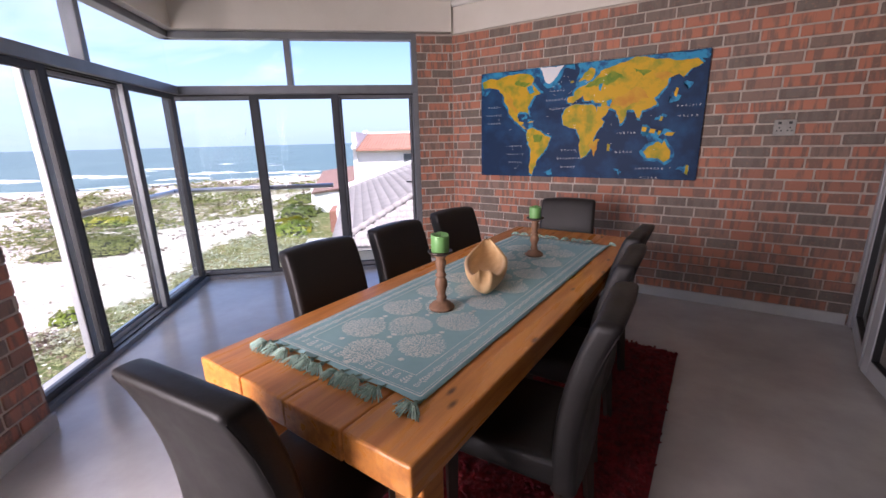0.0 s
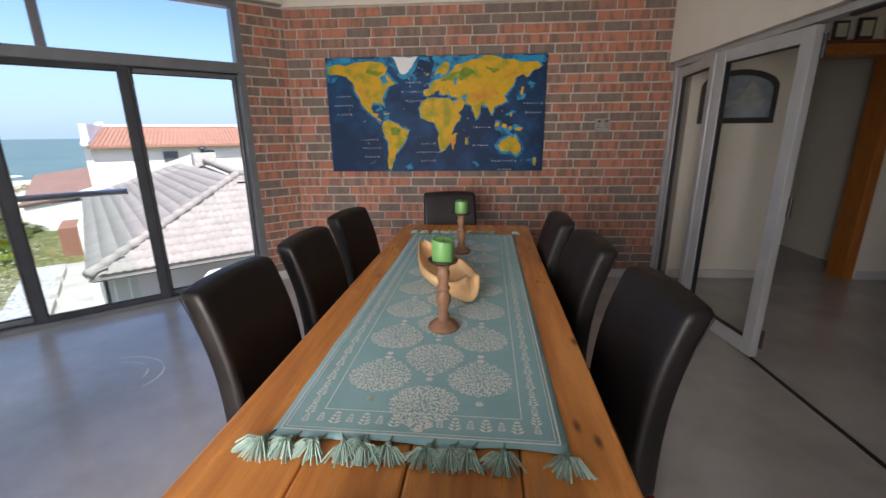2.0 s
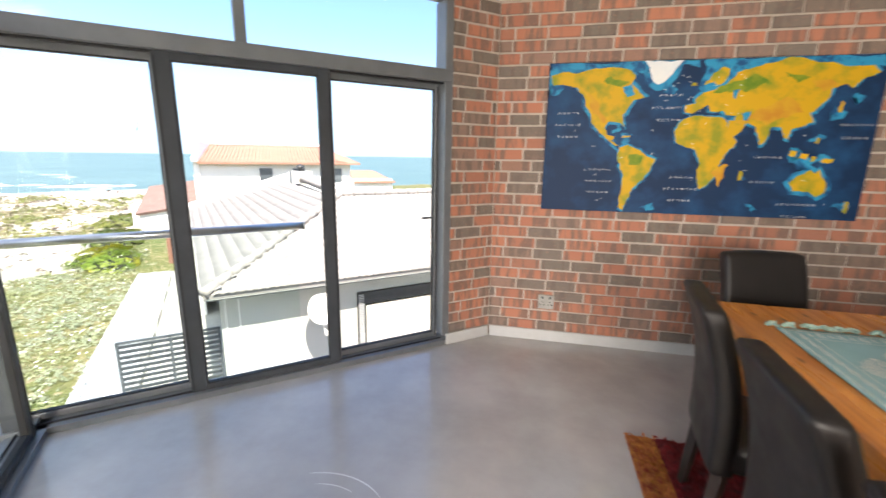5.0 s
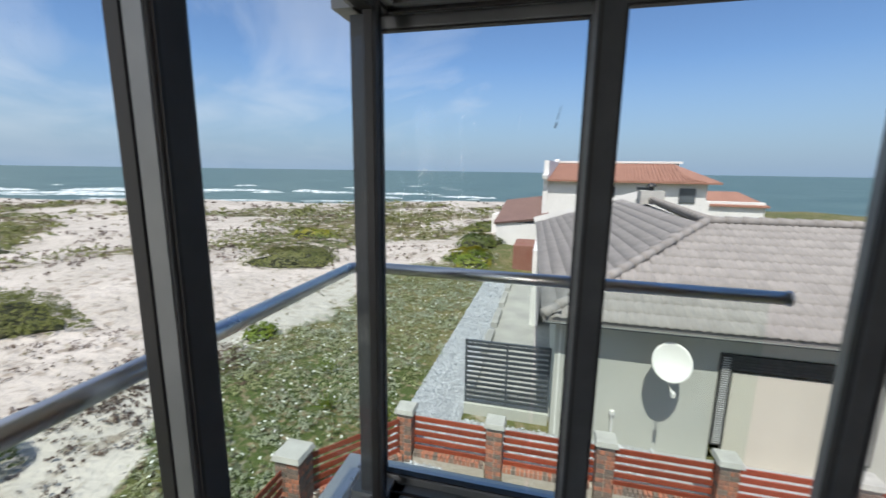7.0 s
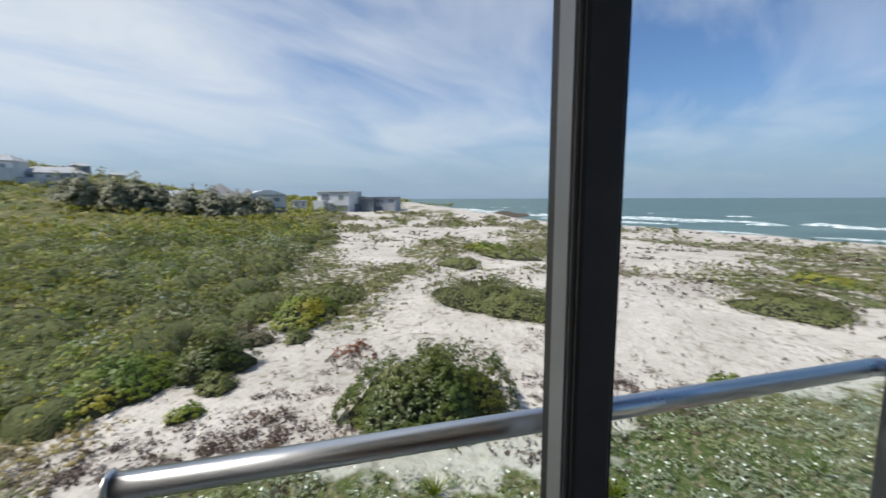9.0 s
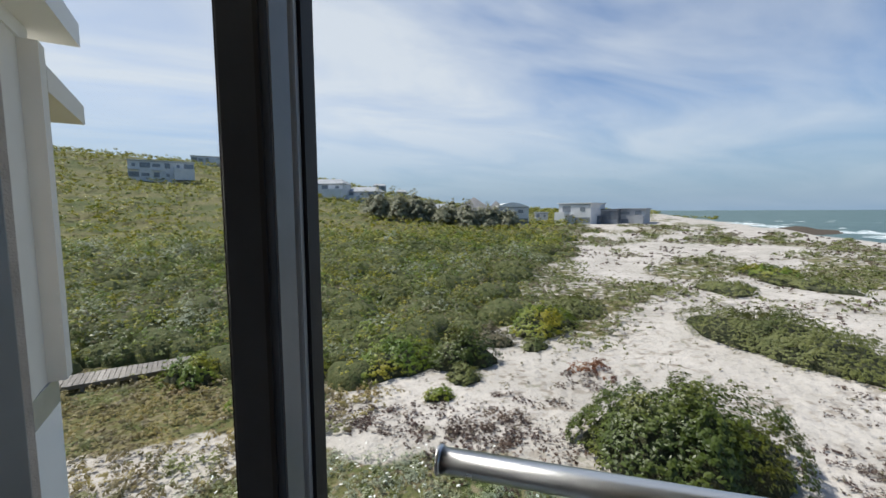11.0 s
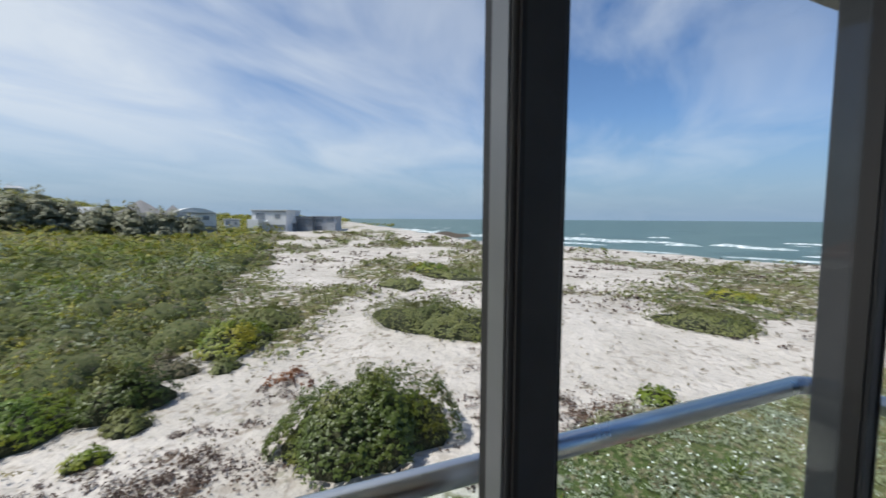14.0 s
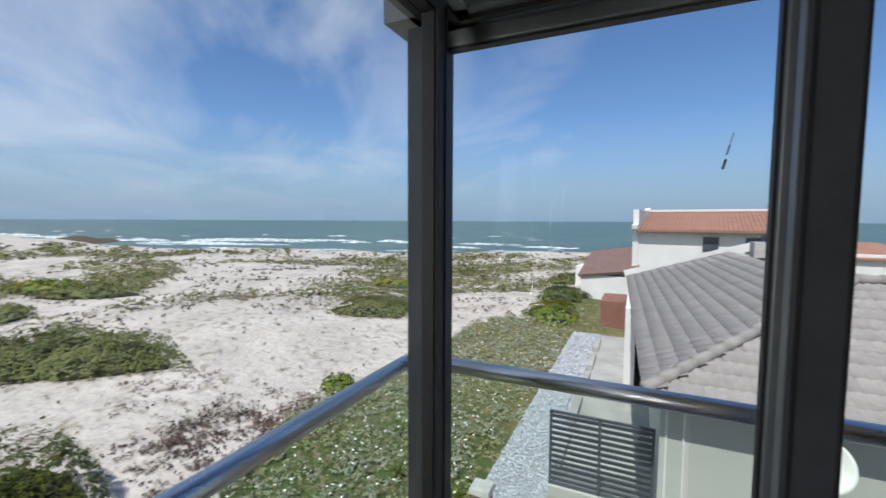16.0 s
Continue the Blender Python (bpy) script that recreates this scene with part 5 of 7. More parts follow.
# side table and lamp
st = thing("side_table", pose(5.05, 4.02, 0), "oak side table with a reddish top", "table")
part("top", boxm((0, 0, 0.745), (1.30, 0.55, 0.05), bevel=0.01), PINKWOOD, st)
part("apron", boxm((0, 0, 0.69), (1.15, 0.42, 0.06)), PINKWOOD, st)
for sx in (-1, 1):
    for sy in (-1, 1):
        bm = bmesh.new()
        rod(bm, (sx * 0.58, sy * 0.21, 0), (sx * 0.56, sy * 0.19, 0.70), 0.045, 4, 0.06)
        part("leg", bm, PALEWOOD, st)
lamp = thing("table_lamp", pose(4.92, 3.98, 0.77), "table lamp with a wide dark red shade, lit", "lamp")
part("base", lathe([(0, 0), (0.07, 0), (0.085, 0.03), (0.075, 0.09), (0.03, 0.13), (0.012, 0.16), (0.012, 0.22), (0, 0.22)]), CERAMIC, lamp, smooth=True)
bm = bmesh.new()
bmesh.ops.create_cone(bm, cap_ends=False, segments=36, radius1=0.30, radius2=0.28, depth=0.20, matrix=pose(0, 0, 0.27))
bmesh.ops.solidify(bm, geom=list(bm.faces), thickness=0.003)
part("shade", bm, REDSHADE, lamp, smooth=True)
BULB = bpy.data.materials.new("warm bulb")
BULB.use_nodes = True
BULB.node_tree.nodes["Principled BSDF"].inputs["Emission Color"].default_value = (1, 0.72, 0.42, 1)
BULB.node_tree.nodes["Principled BSDF"].inputs["Emission Strength"].default_value = 40
bm = bmesh.new()
bmesh.ops.create_icosphere(bm, subdivisions=2, radius=0.03, matrix=pose(0, 0, 0.26))
part("bulb", bm, BULB, lamp, "glowing warm bulb", True)
for x, y, r, h, mt, lb in ((4.70, 3.93, 0.06, 0.11, CERAMIC, "dark round ceramic pot on the side table"), (5.02, 3.82, 0.055, 0.09, STEEL, "small metal bowl on the side table"), (5.30, 4.05, 0.05, 0.16, CERAMIC, "dark ceramic jar on the side table")):
    t = lone("pot", lathe([(0, 0), (r * 0.7, 0), (r, h * 0.4), (r * 0.85, h * 0.85), (r * 0.6, h), (r * 0.5, h * 0.97), (0, h * 0.6)]), mt, lb, "pot", smooth=True)
    t.matrix_world = pose(x, y, 0.771)
# small things on the ledges over the doorways
led = bmesh.new()
for a, b in (D1, D2):
    box(led, ((a + b) / 2, HY - 0.045, 2.162), (b - a + 0.15, 0.08, 0.016), bevel=0.004)
lone("trim_ledge", led, REDWOOD, "narrow wooden ledges over the doorways", "shelf", kind="structure")


def ornament(x, w, h, mt, lb, arched=False):
    t = thing("ornament", pose(x, HY - 0.05, 2.173), lb, "ornament", "ornaments over the doors")
    if arched:
        part("body", lathe([(0, 0), (w * 0.35, 0), (w * 0.5, h * 0.45), (w * 0.3, h * 0.8), (w * 0.36, h), (0, h)]), mt, t, smooth=True)
    else:
        part("body", boxm((0, 0, h / 2), (w, 0.03, h), bevel=0.005), mt, t)
        part("face", boxm((0, -0.0165, h / 2), (w * 0.7, 0.003, h * 0.7)), COTTON if mt is FRAMEBLACK else FRAMEBLACK, t)


PLANT = surface("small plant", (0.12, 0.25, 0.03), (0.20, 0.30, 0.05), 30, 0.7)
ornament(3.92, 0.15, 0.17, PLANT, "small green potted plant over the door", True)
ornament(4.10, 0.13, 0.14, CERAMIC, "round grey ornament over the door", True)
ornament(4.27, 0.15, 0.18, PALEWOOD, "tan framed photo over the door")
ornament(4.45, 0.14, 0.16, surface("blue card", (0.12, 0.22, 0.34), (0.3, 0.34, 0.36), 14, 0.6), "blue framed card over the door")
ornament(4.62, 0.13, 0.16, FRAMEBLACK, "dark framed photo over the door")
ornament(2.52, 0.12, 0.15, FRAMEBLACK, "dark framed photo over the doorway")
ornament(2.72, 0.13, 0.17, FRAMEBLACK, "black framed picture over the doorway")
ornament(2.95, 0.12, 0.16, COTTON, "pale vase over the doorway", True)

# pale trowel marks in the concrete
TROWEL = surface("burnished concrete", (0.74, 0.73, 0.72), (0.62, 0.61, 0.60), 9, 0.2)
for r, a0, a1, w in ((0.30, 40, 118, 0.010), (0.30, -22, 36, 0.012), (0.215, 62, 112, 0.007), (0.205, 2, 40, 0.013)):
    tm = bmesh.new()
    arc = []
    for k in range(17):
        a = radians(a0 + (a1 - a0) * k / 16)
        ww = w * math.sin(math.pi * (k + 0.6) / 17.2) ** 0.5
        arc.append([tm.verts.new(((r + sg * ww / 2) * math.cos(a), 0.8 * (r + sg * ww / 2) * math.sin(a), 0.0)) for sg in (-1, 1)])
    for p, q in zip(arc, arc[1:]):
        tm.faces.new((p[0], p[1], q[1], q[0]))
    o = lone("trowel_mark", tm, TROWEL, "pale curved trowel mark in the polished concrete floor", "floor mark", "trowel marks")
    o.matrix_world = pose(-2.83, 2.37, 0.001, 0, 0, 0)

# ---- outdoors: one sheet of ground from the house to the horizon ----
def vnoise(x, y, scale, seed):
    """Smooth value noise on arrays, -1 to 1."""
    x, y = np.asarray(x, float) / scale, np.asarray(y, float) / scale
    xi, yi = np.floor(x), np.floor(y)
    fx, fy = x - xi, y - yi
    fx, fy = fx * fx * (3 - 2 * fx), fy * fy * (3 - 2 * fy)

    def h(a, b):
        s = np.sin(a * 127.1 + b * 311.7 + seed * 74.7) * 43758.5453
        return 2 * (s - np.floor(s)) - 1

    return (h(xi, yi) * (1 - fx) + h(xi + 1, yi) * fx) * (1 - fy) + (h(xi, yi + 1) * (1 - fx) + h(xi + 1, yi + 1) * fx) * fy


SEA_Z = -7.6


def shore_x(y):
    return -14.0 + np.interp(y, [-900, -122, -30, -11, 62, 91, 400], [-1250, -250, -130, -108, -68, -14, 640])


def smooth01(t):
    t = np.clip(t, 0, 1)
    return t * t * (3 - 2 * t)


def ground_z(x, y):
    x, y = np.asarray(x, float), np.asarray(y, float)
    d = np.hypot(x + 4, y - 2)
    inland = np.clip((x - shore_x(y)) * 0.8, -200, 300)
    z = -4.05 - 4.6 * (1 - smooth01(inland / 24.0))
    near = smooth01((d - 9) / 12)
    z = z + near * (0.45 * vnoise(x, y, 15, 1) + 0.16 * vnoise(x, y, 4.5, 2)) * smooth01((inland + 2) / 20)
    z = z + near * 0.03 * vnoise(x, y, 0.9, 3)
    # dune crest north of the terrace, low sand hill seaward
    z = z + 0.5 * np.exp(-(((x + 26) / 9) ** 2 + ((y + 1) / 7) ** 2))
    # land that climbs inland towards the houses
    az = np.degrees(np.arctan2(y - 2, x + 4)) % 360
    z = z + 10.6 * smooth01((d - 85) / 110) * smooth01((az - 232) / 24) * smooth01((318 - az) / 20)
    z = z + 40 * np.exp(-(((x - 116) ** 2 + (y + 433) ** 2) / (2 * 200.0 ** 2))) * smooth01((d - 130) / 260)
    z = z + 1.2 * smooth01((d - 60) / 120) * smooth01(inland / 80) * (vnoise(x, y, 60, 4) + 0.4)
    # rocks at the tide line
    band = np.exp(-((inland + 1.5) / 5.0) ** 2)
    z = z + band * 0.5 * np.abs(vnoise(x, y, 7, 6))
    # a rocky point that runs out to sea
    z = z + 3.4 * np.exp(-(((x + 205) / 26) ** 2 + ((y + 62) / 10) ** 2)) * (0.7 + 0.5 * vnoise(x, y, 9, 7))
    return z


GX, GY = [-7.0, -4.0, 0.8, 3.7, 11.0, 20.0, 30.0], [-6.6, -10.0, -12.6, -17.0, -22.5, -27.0, -31.0]


def cover_near(x, y):
    """Flowering ground cover between the house and the sand."""
    edge = np.interp(y, GX, GY) + 0.9 * vnoise(x, y, 2.6, 11)
    return np.clip((x - edge) / 1.4, 0, 1) * (y > -7.5)


SANDX, SANDY = [-300.0, -140.0, -65.0, -45.0, -35.0, -25.0, -17.0, -11.0, -7.0, -3.0, 30.0], [-190.0, -104.0, -58.0, -36.0, -28.5, -20.0, -12.6, -10.9, -9.3, -7.6, -6.5]


def cover_fynbos(x, y):
    """Dense scrub inland of the sand, with tongues of sand that run into it."""
    s = 0.72 * (np.interp(x, SANDX, SANDY) - y)
    d = np.hypot(x + 4, y - 2)
    along, across = 0.94 * x + 0.34 * y, -0.34 * x + 0.94 * y
    s = s + 0.15 * np.clip(d, 12, 70) * vnoise(along / 3.2, across, 3.4, 12) + 0.06 * np.clip(d, 10, 70) * vnoise(x, y, 9, 16) + 1.1 * vnoise(x, y, 2.4, 13)
    return np.clip(s / 2.0, 0, 1)


def cover_band(x, y):
    """Thin grey-green growth in bands across the dunes."""
    inland = (x - shore_x(y)) * 0.8
    along, across = 0.94 * x + 0.34 * y, -0.34 * x + 0.94 * y
    turned = 0.35 * x - 0.94 * y
    b = np.where(y < -6, vnoise(along / 3.0, across, 4.2, 14), vnoise(x, y / 3.2, 4.6, 14)) * 0.7 + vnoise(x, y, 5, 15) * 0.4 + 0.02 * np.clip(turned, -3, 3)
    return np.clip((b + 0.10) * 3.0, 0, 1) * smooth01((inland - 24) / 14) * smooth01((np.hypot(x + 4, y - 2) - np.where(y < -8.5, 15, 22)) / 6)


def covers(x, y):
    return np.maximum(np.maximum(cover_near(x, y) * 0.95, cover_fynbos(x, y)), 0.62 * cover_band(x, y))


radii = np.concatenate([[0.02, 0.7, 1.4], np.linspace(2.0, 9, 16), np.linspace(9.3, 60, 170), np.geomspace(61, 4800, 130)])
NA = 420
ang = np.linspace(0, 2 * math.pi, NA, endpoint=False)
RR, AA = np.meshgrid(radii, ang, indexing="ij")
gx, gy = -4 + RR * np.cos(AA), 2 + RR * np.sin(AA)
gz = ground_z(gx, gy)
gz[RR < 2.5] = -4.6
me = bpy.data.meshes.new("ground")
nv = len(radii) * NA
me.vertices.add(nv)
me.vertices.foreach_set("co", np.stack([gx, gy, gz], -1).astype(np.float32).ravel())
i, j = np.meshgrid(np.arange(len(radii) - 1), np.arange(NA), indexing="ij")
q = np.stack([i * NA + j, (i + 1) * NA + j, (i + 1) * NA + (j + 1) % NA, i * NA + (j + 1) % NA], -1).reshape(-1, 4)
me.loops.add(q.size)
me.loops.foreach_set("vertex_index", q.astype(np.int32).ravel())
me.polygons.add(len(q))
me.polygons.foreach_set("loop_start", np.arange(0, q.size, 4, dtype=np.int32))
me.polygons.foreach_set("use_smooth", np.ones(len(q), dtype=bool))
me.update(calc_edges=True)
layer = me.attributes.new("growth", "FLOAT", "POINT")
layer.data.foreach_set("value", covers(gx, gy).astype(np.float32).ravel())
wet = me.attributes.new("rocky", "FLOAT", "POINT")
inl = (gx - shore_x(gy)) * 0.8
wet.data.foreach_set("value", np.clip(np.exp(-((inl - 1) / 7.0) ** 2) * (0.5 + 0.8 * vnoise(gx, gy, 9, 21)) + 1.3 * np.exp(-(((gx + 205) / 30) ** 2 + ((gy + 62) / 14) ** 2)), 0, 1).astype(np.float32).ravel())


def ground_material():
    m = bpy.data.materials.new("dune ground")
    m.use_nodes = True
    n, l = m.node_tree.nodes, m.node_tree.links
    p = n["Principled BSDF"]
    p.inputs["Roughness"].default_value = 0.95
    p.inputs["Specular IOR Level"].default_value = 0.15
    geo = n.new("ShaderNodeNewGeometry")

    def tex(scale, detail=6):
        t = n.new("ShaderNodeTexNoise")
        t.inputs["Scale"].default_value, t.inputs["Detail"].default_value = scale, detail
        l.new(geo.outputs["Position"], t.inputs["Vector"])
        return t.outputs["Fac"]

    def mixed(a, b, f):
        x = n.new("ShaderNodeMix")
        x.data_type = "RGBA"
        for s, v in (("A", a), ("B", b)):
            if isinstance(v, tuple):
                x.inputs[s].default_value = rgb(v)
            else:
                l.new(v, x.inputs[s])
        l.new(f, x.inputs["Factor"])
        return x.outputs["Result"]

    def span(v, a, b, c=0.0, d=1.0):
        x = n.new("ShaderNodeMapRange")
        for s, w in (("From Min", a), ("From Max", b), ("To Min", c), ("To Max", d)):
            x.inputs[s].default_value = w
        l.new(v, x.inputs["Value"])
        return x.outputs[0]

    def both(a, b):
        x = n.new("ShaderNodeMath")
        x.operation = "MULTIPLY"
        l.new(a, x.inputs[0])
        l.new(b, x.inputs[1])
        return x.outputs[0]

    sand = mixed((0.56, 0.515, 0.46), (0.43, 0.395, 0.345), span(tex(0.35), 0.35, 0.65))
    sand = mixed(sand, (0.36, 0.315, 0.26), span(tex(3.4, 7), 0.60, 0.74, 0.0, 0.8))
    litter = mixed(sand, (0.20, 0.16, 0.115), both(span(tex(2.2, 9), 0.54, 0.66, 0.0, 0.7), span(tex(0.22, 4), 0.40, 0.58)))
    soil = mixed((0.185, 0.165, 0.075), (0.105, 0.115, 0.042), span(tex(1.1, 8), 0.35, 0.65))
    soil = mixed(soil, (0.075, 0.10, 0.032), span(tex(0.10, 5), 0.45, 0.60))
    soil = mixed(soil, (0.27, 0.215, 0.14), span(tex(5.0, 8), 0.50, 0.70))
    at = n.new("ShaderNodeAttribute")
    at.attribute_name = "growth"
    rough_edge = n.new("ShaderNodeMath")
    rough_edge.operation = "ADD"
    l.new(at.outputs["Fac"], rough_edge.inputs[0])
    l.new(span(tex(1.4, 9), 0.3, 0.7, -0.45, 0.45), rough_edge.inputs[1])
    base = mixed(litter, soil, span(rough_edge.outputs[0], 0.35, 0.6))
    rk = n.new("ShaderNodeAttribute")
    rk.attribute_name = "rocky"
    base = mixed(base, (0.10, 0.08, 0.06), span(rk.outputs["Fac"], 0.35, 0.6))
    l.new(base, p.inputs["Base Color"])
    bp = n.new("ShaderNodeBump")
    bp.inputs["Strength"].default_value, bp.inputs["Distance"].default_value = 0.9, 0.20
    l.new(tex(2.6, 8), bp.inputs["Height"])
    l.new(bp.outputs[0], p.inputs["Normal"])
    return m


me.materials.append(ground_material())
tagged(new("ground", me), "white dune sand with patches of low coastal scrub", "dunes", kind="structure")

# sea
def water_material():
    return surface("sea water", (0.066, 0.118, 0.110), (0.105, 0.165, 0.150), 0.03, 0.42, bump=0.7, fine=0.4, stretch=(1, 1, 1), dist=0.6, spec=0.3)


bm = bmesh.new()
NR_ = np.geomspace(40, 4900, 40)
ring = [[bm.verts.new((-4 + r * math.cos(a), 2 + r * math.sin(a), SEA_Z)) for a in np.linspace(radians(60), radians(262), 61)] for r in NR_]
for r0, r1 in zip(ring, ring[1:]):
    for k in range(60):
        bm.faces.new((r0[k], r1[k], r1[k + 1], r0[k + 1]))
lone("water", bm, water_material(), "blue-green sea with breaking waves", "sea", kind="structure")
FOAM = surface("surf foam", (0.66, 0.70, 0.71), (0.26, 0.34, 0.35), 0.5, 0.8, low=0.38, high=0.62)


def surf(x, y, length, width, height, ang, seed):
    bm = bmesh.new()
    k = max(10, int(length / 1.6))
    rows = []
    for i in range(k + 1):
        t = i / k
        taper = math.sin(math.pi * t) ** 0.6
        s = (t - 0.5) * length
        w = width * taper * (0.6 + 0.5 * noise.noise((s * 0.12, seed, 0)) + 0.3 * noise.noise((s * 0.5, seed, 2)))
        off = 3.0 * noise.noise((s * 0.03, seed, 5)) + 0.8 * noise.noise((s * 0.25, seed, 7))
        hh = height * taper * (0.8 + 0.5 * noise.noise((s * 0.3, seed, 9)))
        rows.append([bm.verts.new((s, off - abs(w), SEA_Z + 0.03)), bm.verts.new((s, off, SEA_Z + 0.05 + abs(hh))), bm.verts.new((s, off + 0.4 * abs(w), SEA_Z + 0.03))])
    for a, b in zip(rows, rows[1:]):
        for c in range(2):
            bm.faces.new((a[c], b[c], b[c + 1], a[c + 1]))
    o = lone("surf", bm, FOAM, "white breaking wave off the beach", "wave", "breaking waves", "stuff")
    o.matrix_world = pose(x, y, 0, 0, 0, ang)


rs = random.Random(21)
# one long breaker off the point, shorter ones along the beach
for x, y, ln, wd, ht, an, k in ((-197, 0, 62, 7.0, 1.3, 64, 3), (-203, -14, 30, 5.0, 0.9, 66, 5), (-214, -44, 26, 5.0, 1.2, 66, 8), (-186, -24, 40, 4.0, 0.8, 64, 9), (-170, -8, 44, 4.0, 0.7, 64, 10), (-190, 26, 34, 3.4, 0.7, 62, 11), (-168, 36, 12, 3.0, 0.8, 62, 14), (-172, 52, 13, 3.0, 0.9, 60, 17), (-160, 58, 16, 3.0, 0.8, 58, 19), (-142, 78, 18, 3.2, 0.7, 50, 23), (-128, 62, 15, 2.4, 0.5, 52, 29), (-116, 88, 20, 2.6, 0.6, 42, 31), (-262, -92, 26, 4.0, 1.0, 66, 37), (-300, -120, 30, 4.0, 1.2, 66, 41), (-196, 84, 16, 3.0, 0.6, 55, 43), (-236, 40, 12, 2.5, 0.5, 62, 47)):
    surf(x, y, ln, wd, ht, an, k * 3.7)
for k in range(22):
    y = rs.uniform(-150, 130)
    off = rs.uniform(60, 190)
    surf(float(shore_x(min(y, 90))) - off, y, rs.uniform(3, 9), rs.uniform(0.6, 1.4), rs.uniform(0.15, 0.4), 62 + rs.uniform(-8, 8), 60 + k * 3.7)
# wash along the sand
for k in range(9):
    y = -120 + 26 * k
    sl = math.degrees(math.atan2(1.0, (float(shore_x(y + 3)) - float(shore_x(y - 3))) / 6))
    surf(float(shore_x(y)) - 6.5, y, 36, 5.5, 0.22, sl, 90 + k)
    surf(float(shore_x(y)) - 22.0, y + 9, 22, 3.6, 0.30, sl + 3, 120 + k)

# ---- growth ----
FYN = leaf_material("fynbos leaves", [(0.085, 0.125, 0.018), (0.20, 0.23, 0.026), (0.38, 0.345, 0.028), (0.22, 0.205, 0.068), (0.110, 0.158, 0.024)])
FYN2 = leaf_material("grey scrub leaves", [(0.19, 0.17, 0.095), (0.235, 0.195, 0.125), (0.165, 0.155, 0.075)])
OLIVE = leaf_material("olive dune shrub leaves", [(0.13, 0.155, 0.042), (0.20, 0.215, 0.060), (0.17, 0.18, 0.062)])
GREEN = leaf_material("glossy shrub leaves", [(0.072, 0.105, 0.017), (0.11, 0.142, 0.023), (0.18, 0.18, 0.032)], 0.4)
BRIGHT = leaf_material("bright shrub leaves", [(0.105, 0.18, 0.016), (0.19, 0.245, 0.020), (0.35, 0.315, 0.024)], 0.45)
SAGE = leaf_material("grey-green ground cover leaves", [(0.29, 0.325, 0.205), (0.38, 0.405, 0.29), (0.31, 0.325, 0.155)])
STRAW = leaf_material("straw and yellow-green leaves", [(0.26, 0.19, 0.085), (0.36, 0.30, 0.10), (0.20, 0.16, 0.08), (0.25, 0.27, 0.10)])
DRY = leaf_material("dry brown twigs", [(0.12, 0.070, 0.055), (0.085, 0.055, 0.042), (0.17, 0.11, 0.075)])
RUST = leaf_material("rust-red succulent", [(0.22, 0.05, 0.02), (0.26, 0.10, 0.03), (0.12, 0.05, 0.03)])
DAISY = surface("white petals", (0.82, 0.82, 0.76), None, 6, 0.8)


def dome(cx, cy, r, h, count, size, long=1.0, turn=0.0, tuft=9):
    """Leaves in small rosettes over an uneven dome of growth standing on the ground: places, sizes, normals."""
    k = max(3, count // tuft)
    th = np.random.uniform(0, 2 * math.pi, k)
    rr = np.sqrt(np.random.uniform(0, 1, k))
    lump = 1 + 0.16 * np.sin(2 * th + 3 * cx) + 0.12 * np.sin(3 * th + cx) + 0.09 * np.sin(7 * th + cy)
    lx, ly = r * long * rr * lump * np.cos(th), r * rr * lump * np.sin(th)
    ct, st = math.cos(turn), math.sin(turn)
    x, y = cx + lx * ct - ly * st, cy + lx * st + ly * ct
    top = h * np.sqrt(np.clip(1 - rr ** 2.2, 0, 1)) * (1 + 0.30 * vnoise(x, y, max(r * 0.45, 0.12), 31 + cx) + 0.24 * vnoise(x, y, max(r * 0.17, 0.1), 37 + cx))
    z = ground_z(x, y) + np.maximum(top, 0.02) * np.random.uniform(0.60, 1.10, k) ** 0.8
    n = np.column_stack([np.cos(th + turn) * rr, np.sin(th + turn) * rr, np.full(k, 0.7)])
    p = np.repeat(np.column_stack([x, y, z]), tuft, axis=0)
    n = np.repeat(n, tuft, axis=0)
    off = np.random.normal(0, 1, p.shape)
    off /= np.linalg.norm(off, axis=1, keepdims=True)
    off[:, 2] = np.abs(off[:, 2])
    p = p + off * size * np.random.uniform(0.7, 1.9, (len(p), 1))
    return p, size * np.random.uniform(0.6, 1.3, len(p)), 1.4 * n + 0.75 * off


def stuff_cloud(name, domes, material, label):
    p = np.concatenate([d[0] for d in domes])
    s = np.concatenate([d[1] for d in domes])
    n = np.concatenate([d[2] for d in domes])
    return tagged(new(name, quad_cloud(name, p, s, n, material)), label, "plants", kind="stuff")


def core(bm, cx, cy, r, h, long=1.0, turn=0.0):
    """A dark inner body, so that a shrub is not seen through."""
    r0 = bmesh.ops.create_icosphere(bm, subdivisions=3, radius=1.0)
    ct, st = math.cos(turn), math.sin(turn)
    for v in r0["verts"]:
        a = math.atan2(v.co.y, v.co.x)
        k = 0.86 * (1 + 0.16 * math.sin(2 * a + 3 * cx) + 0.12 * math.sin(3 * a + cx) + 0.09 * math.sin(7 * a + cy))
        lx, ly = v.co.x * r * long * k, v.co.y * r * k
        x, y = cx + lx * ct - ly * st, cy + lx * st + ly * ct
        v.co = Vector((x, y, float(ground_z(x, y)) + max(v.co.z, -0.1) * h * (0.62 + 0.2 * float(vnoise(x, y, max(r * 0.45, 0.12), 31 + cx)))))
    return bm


# near-black colour stands in for shade in the gaps between leaves
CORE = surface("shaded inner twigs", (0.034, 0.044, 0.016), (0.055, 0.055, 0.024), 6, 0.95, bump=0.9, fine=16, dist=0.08)


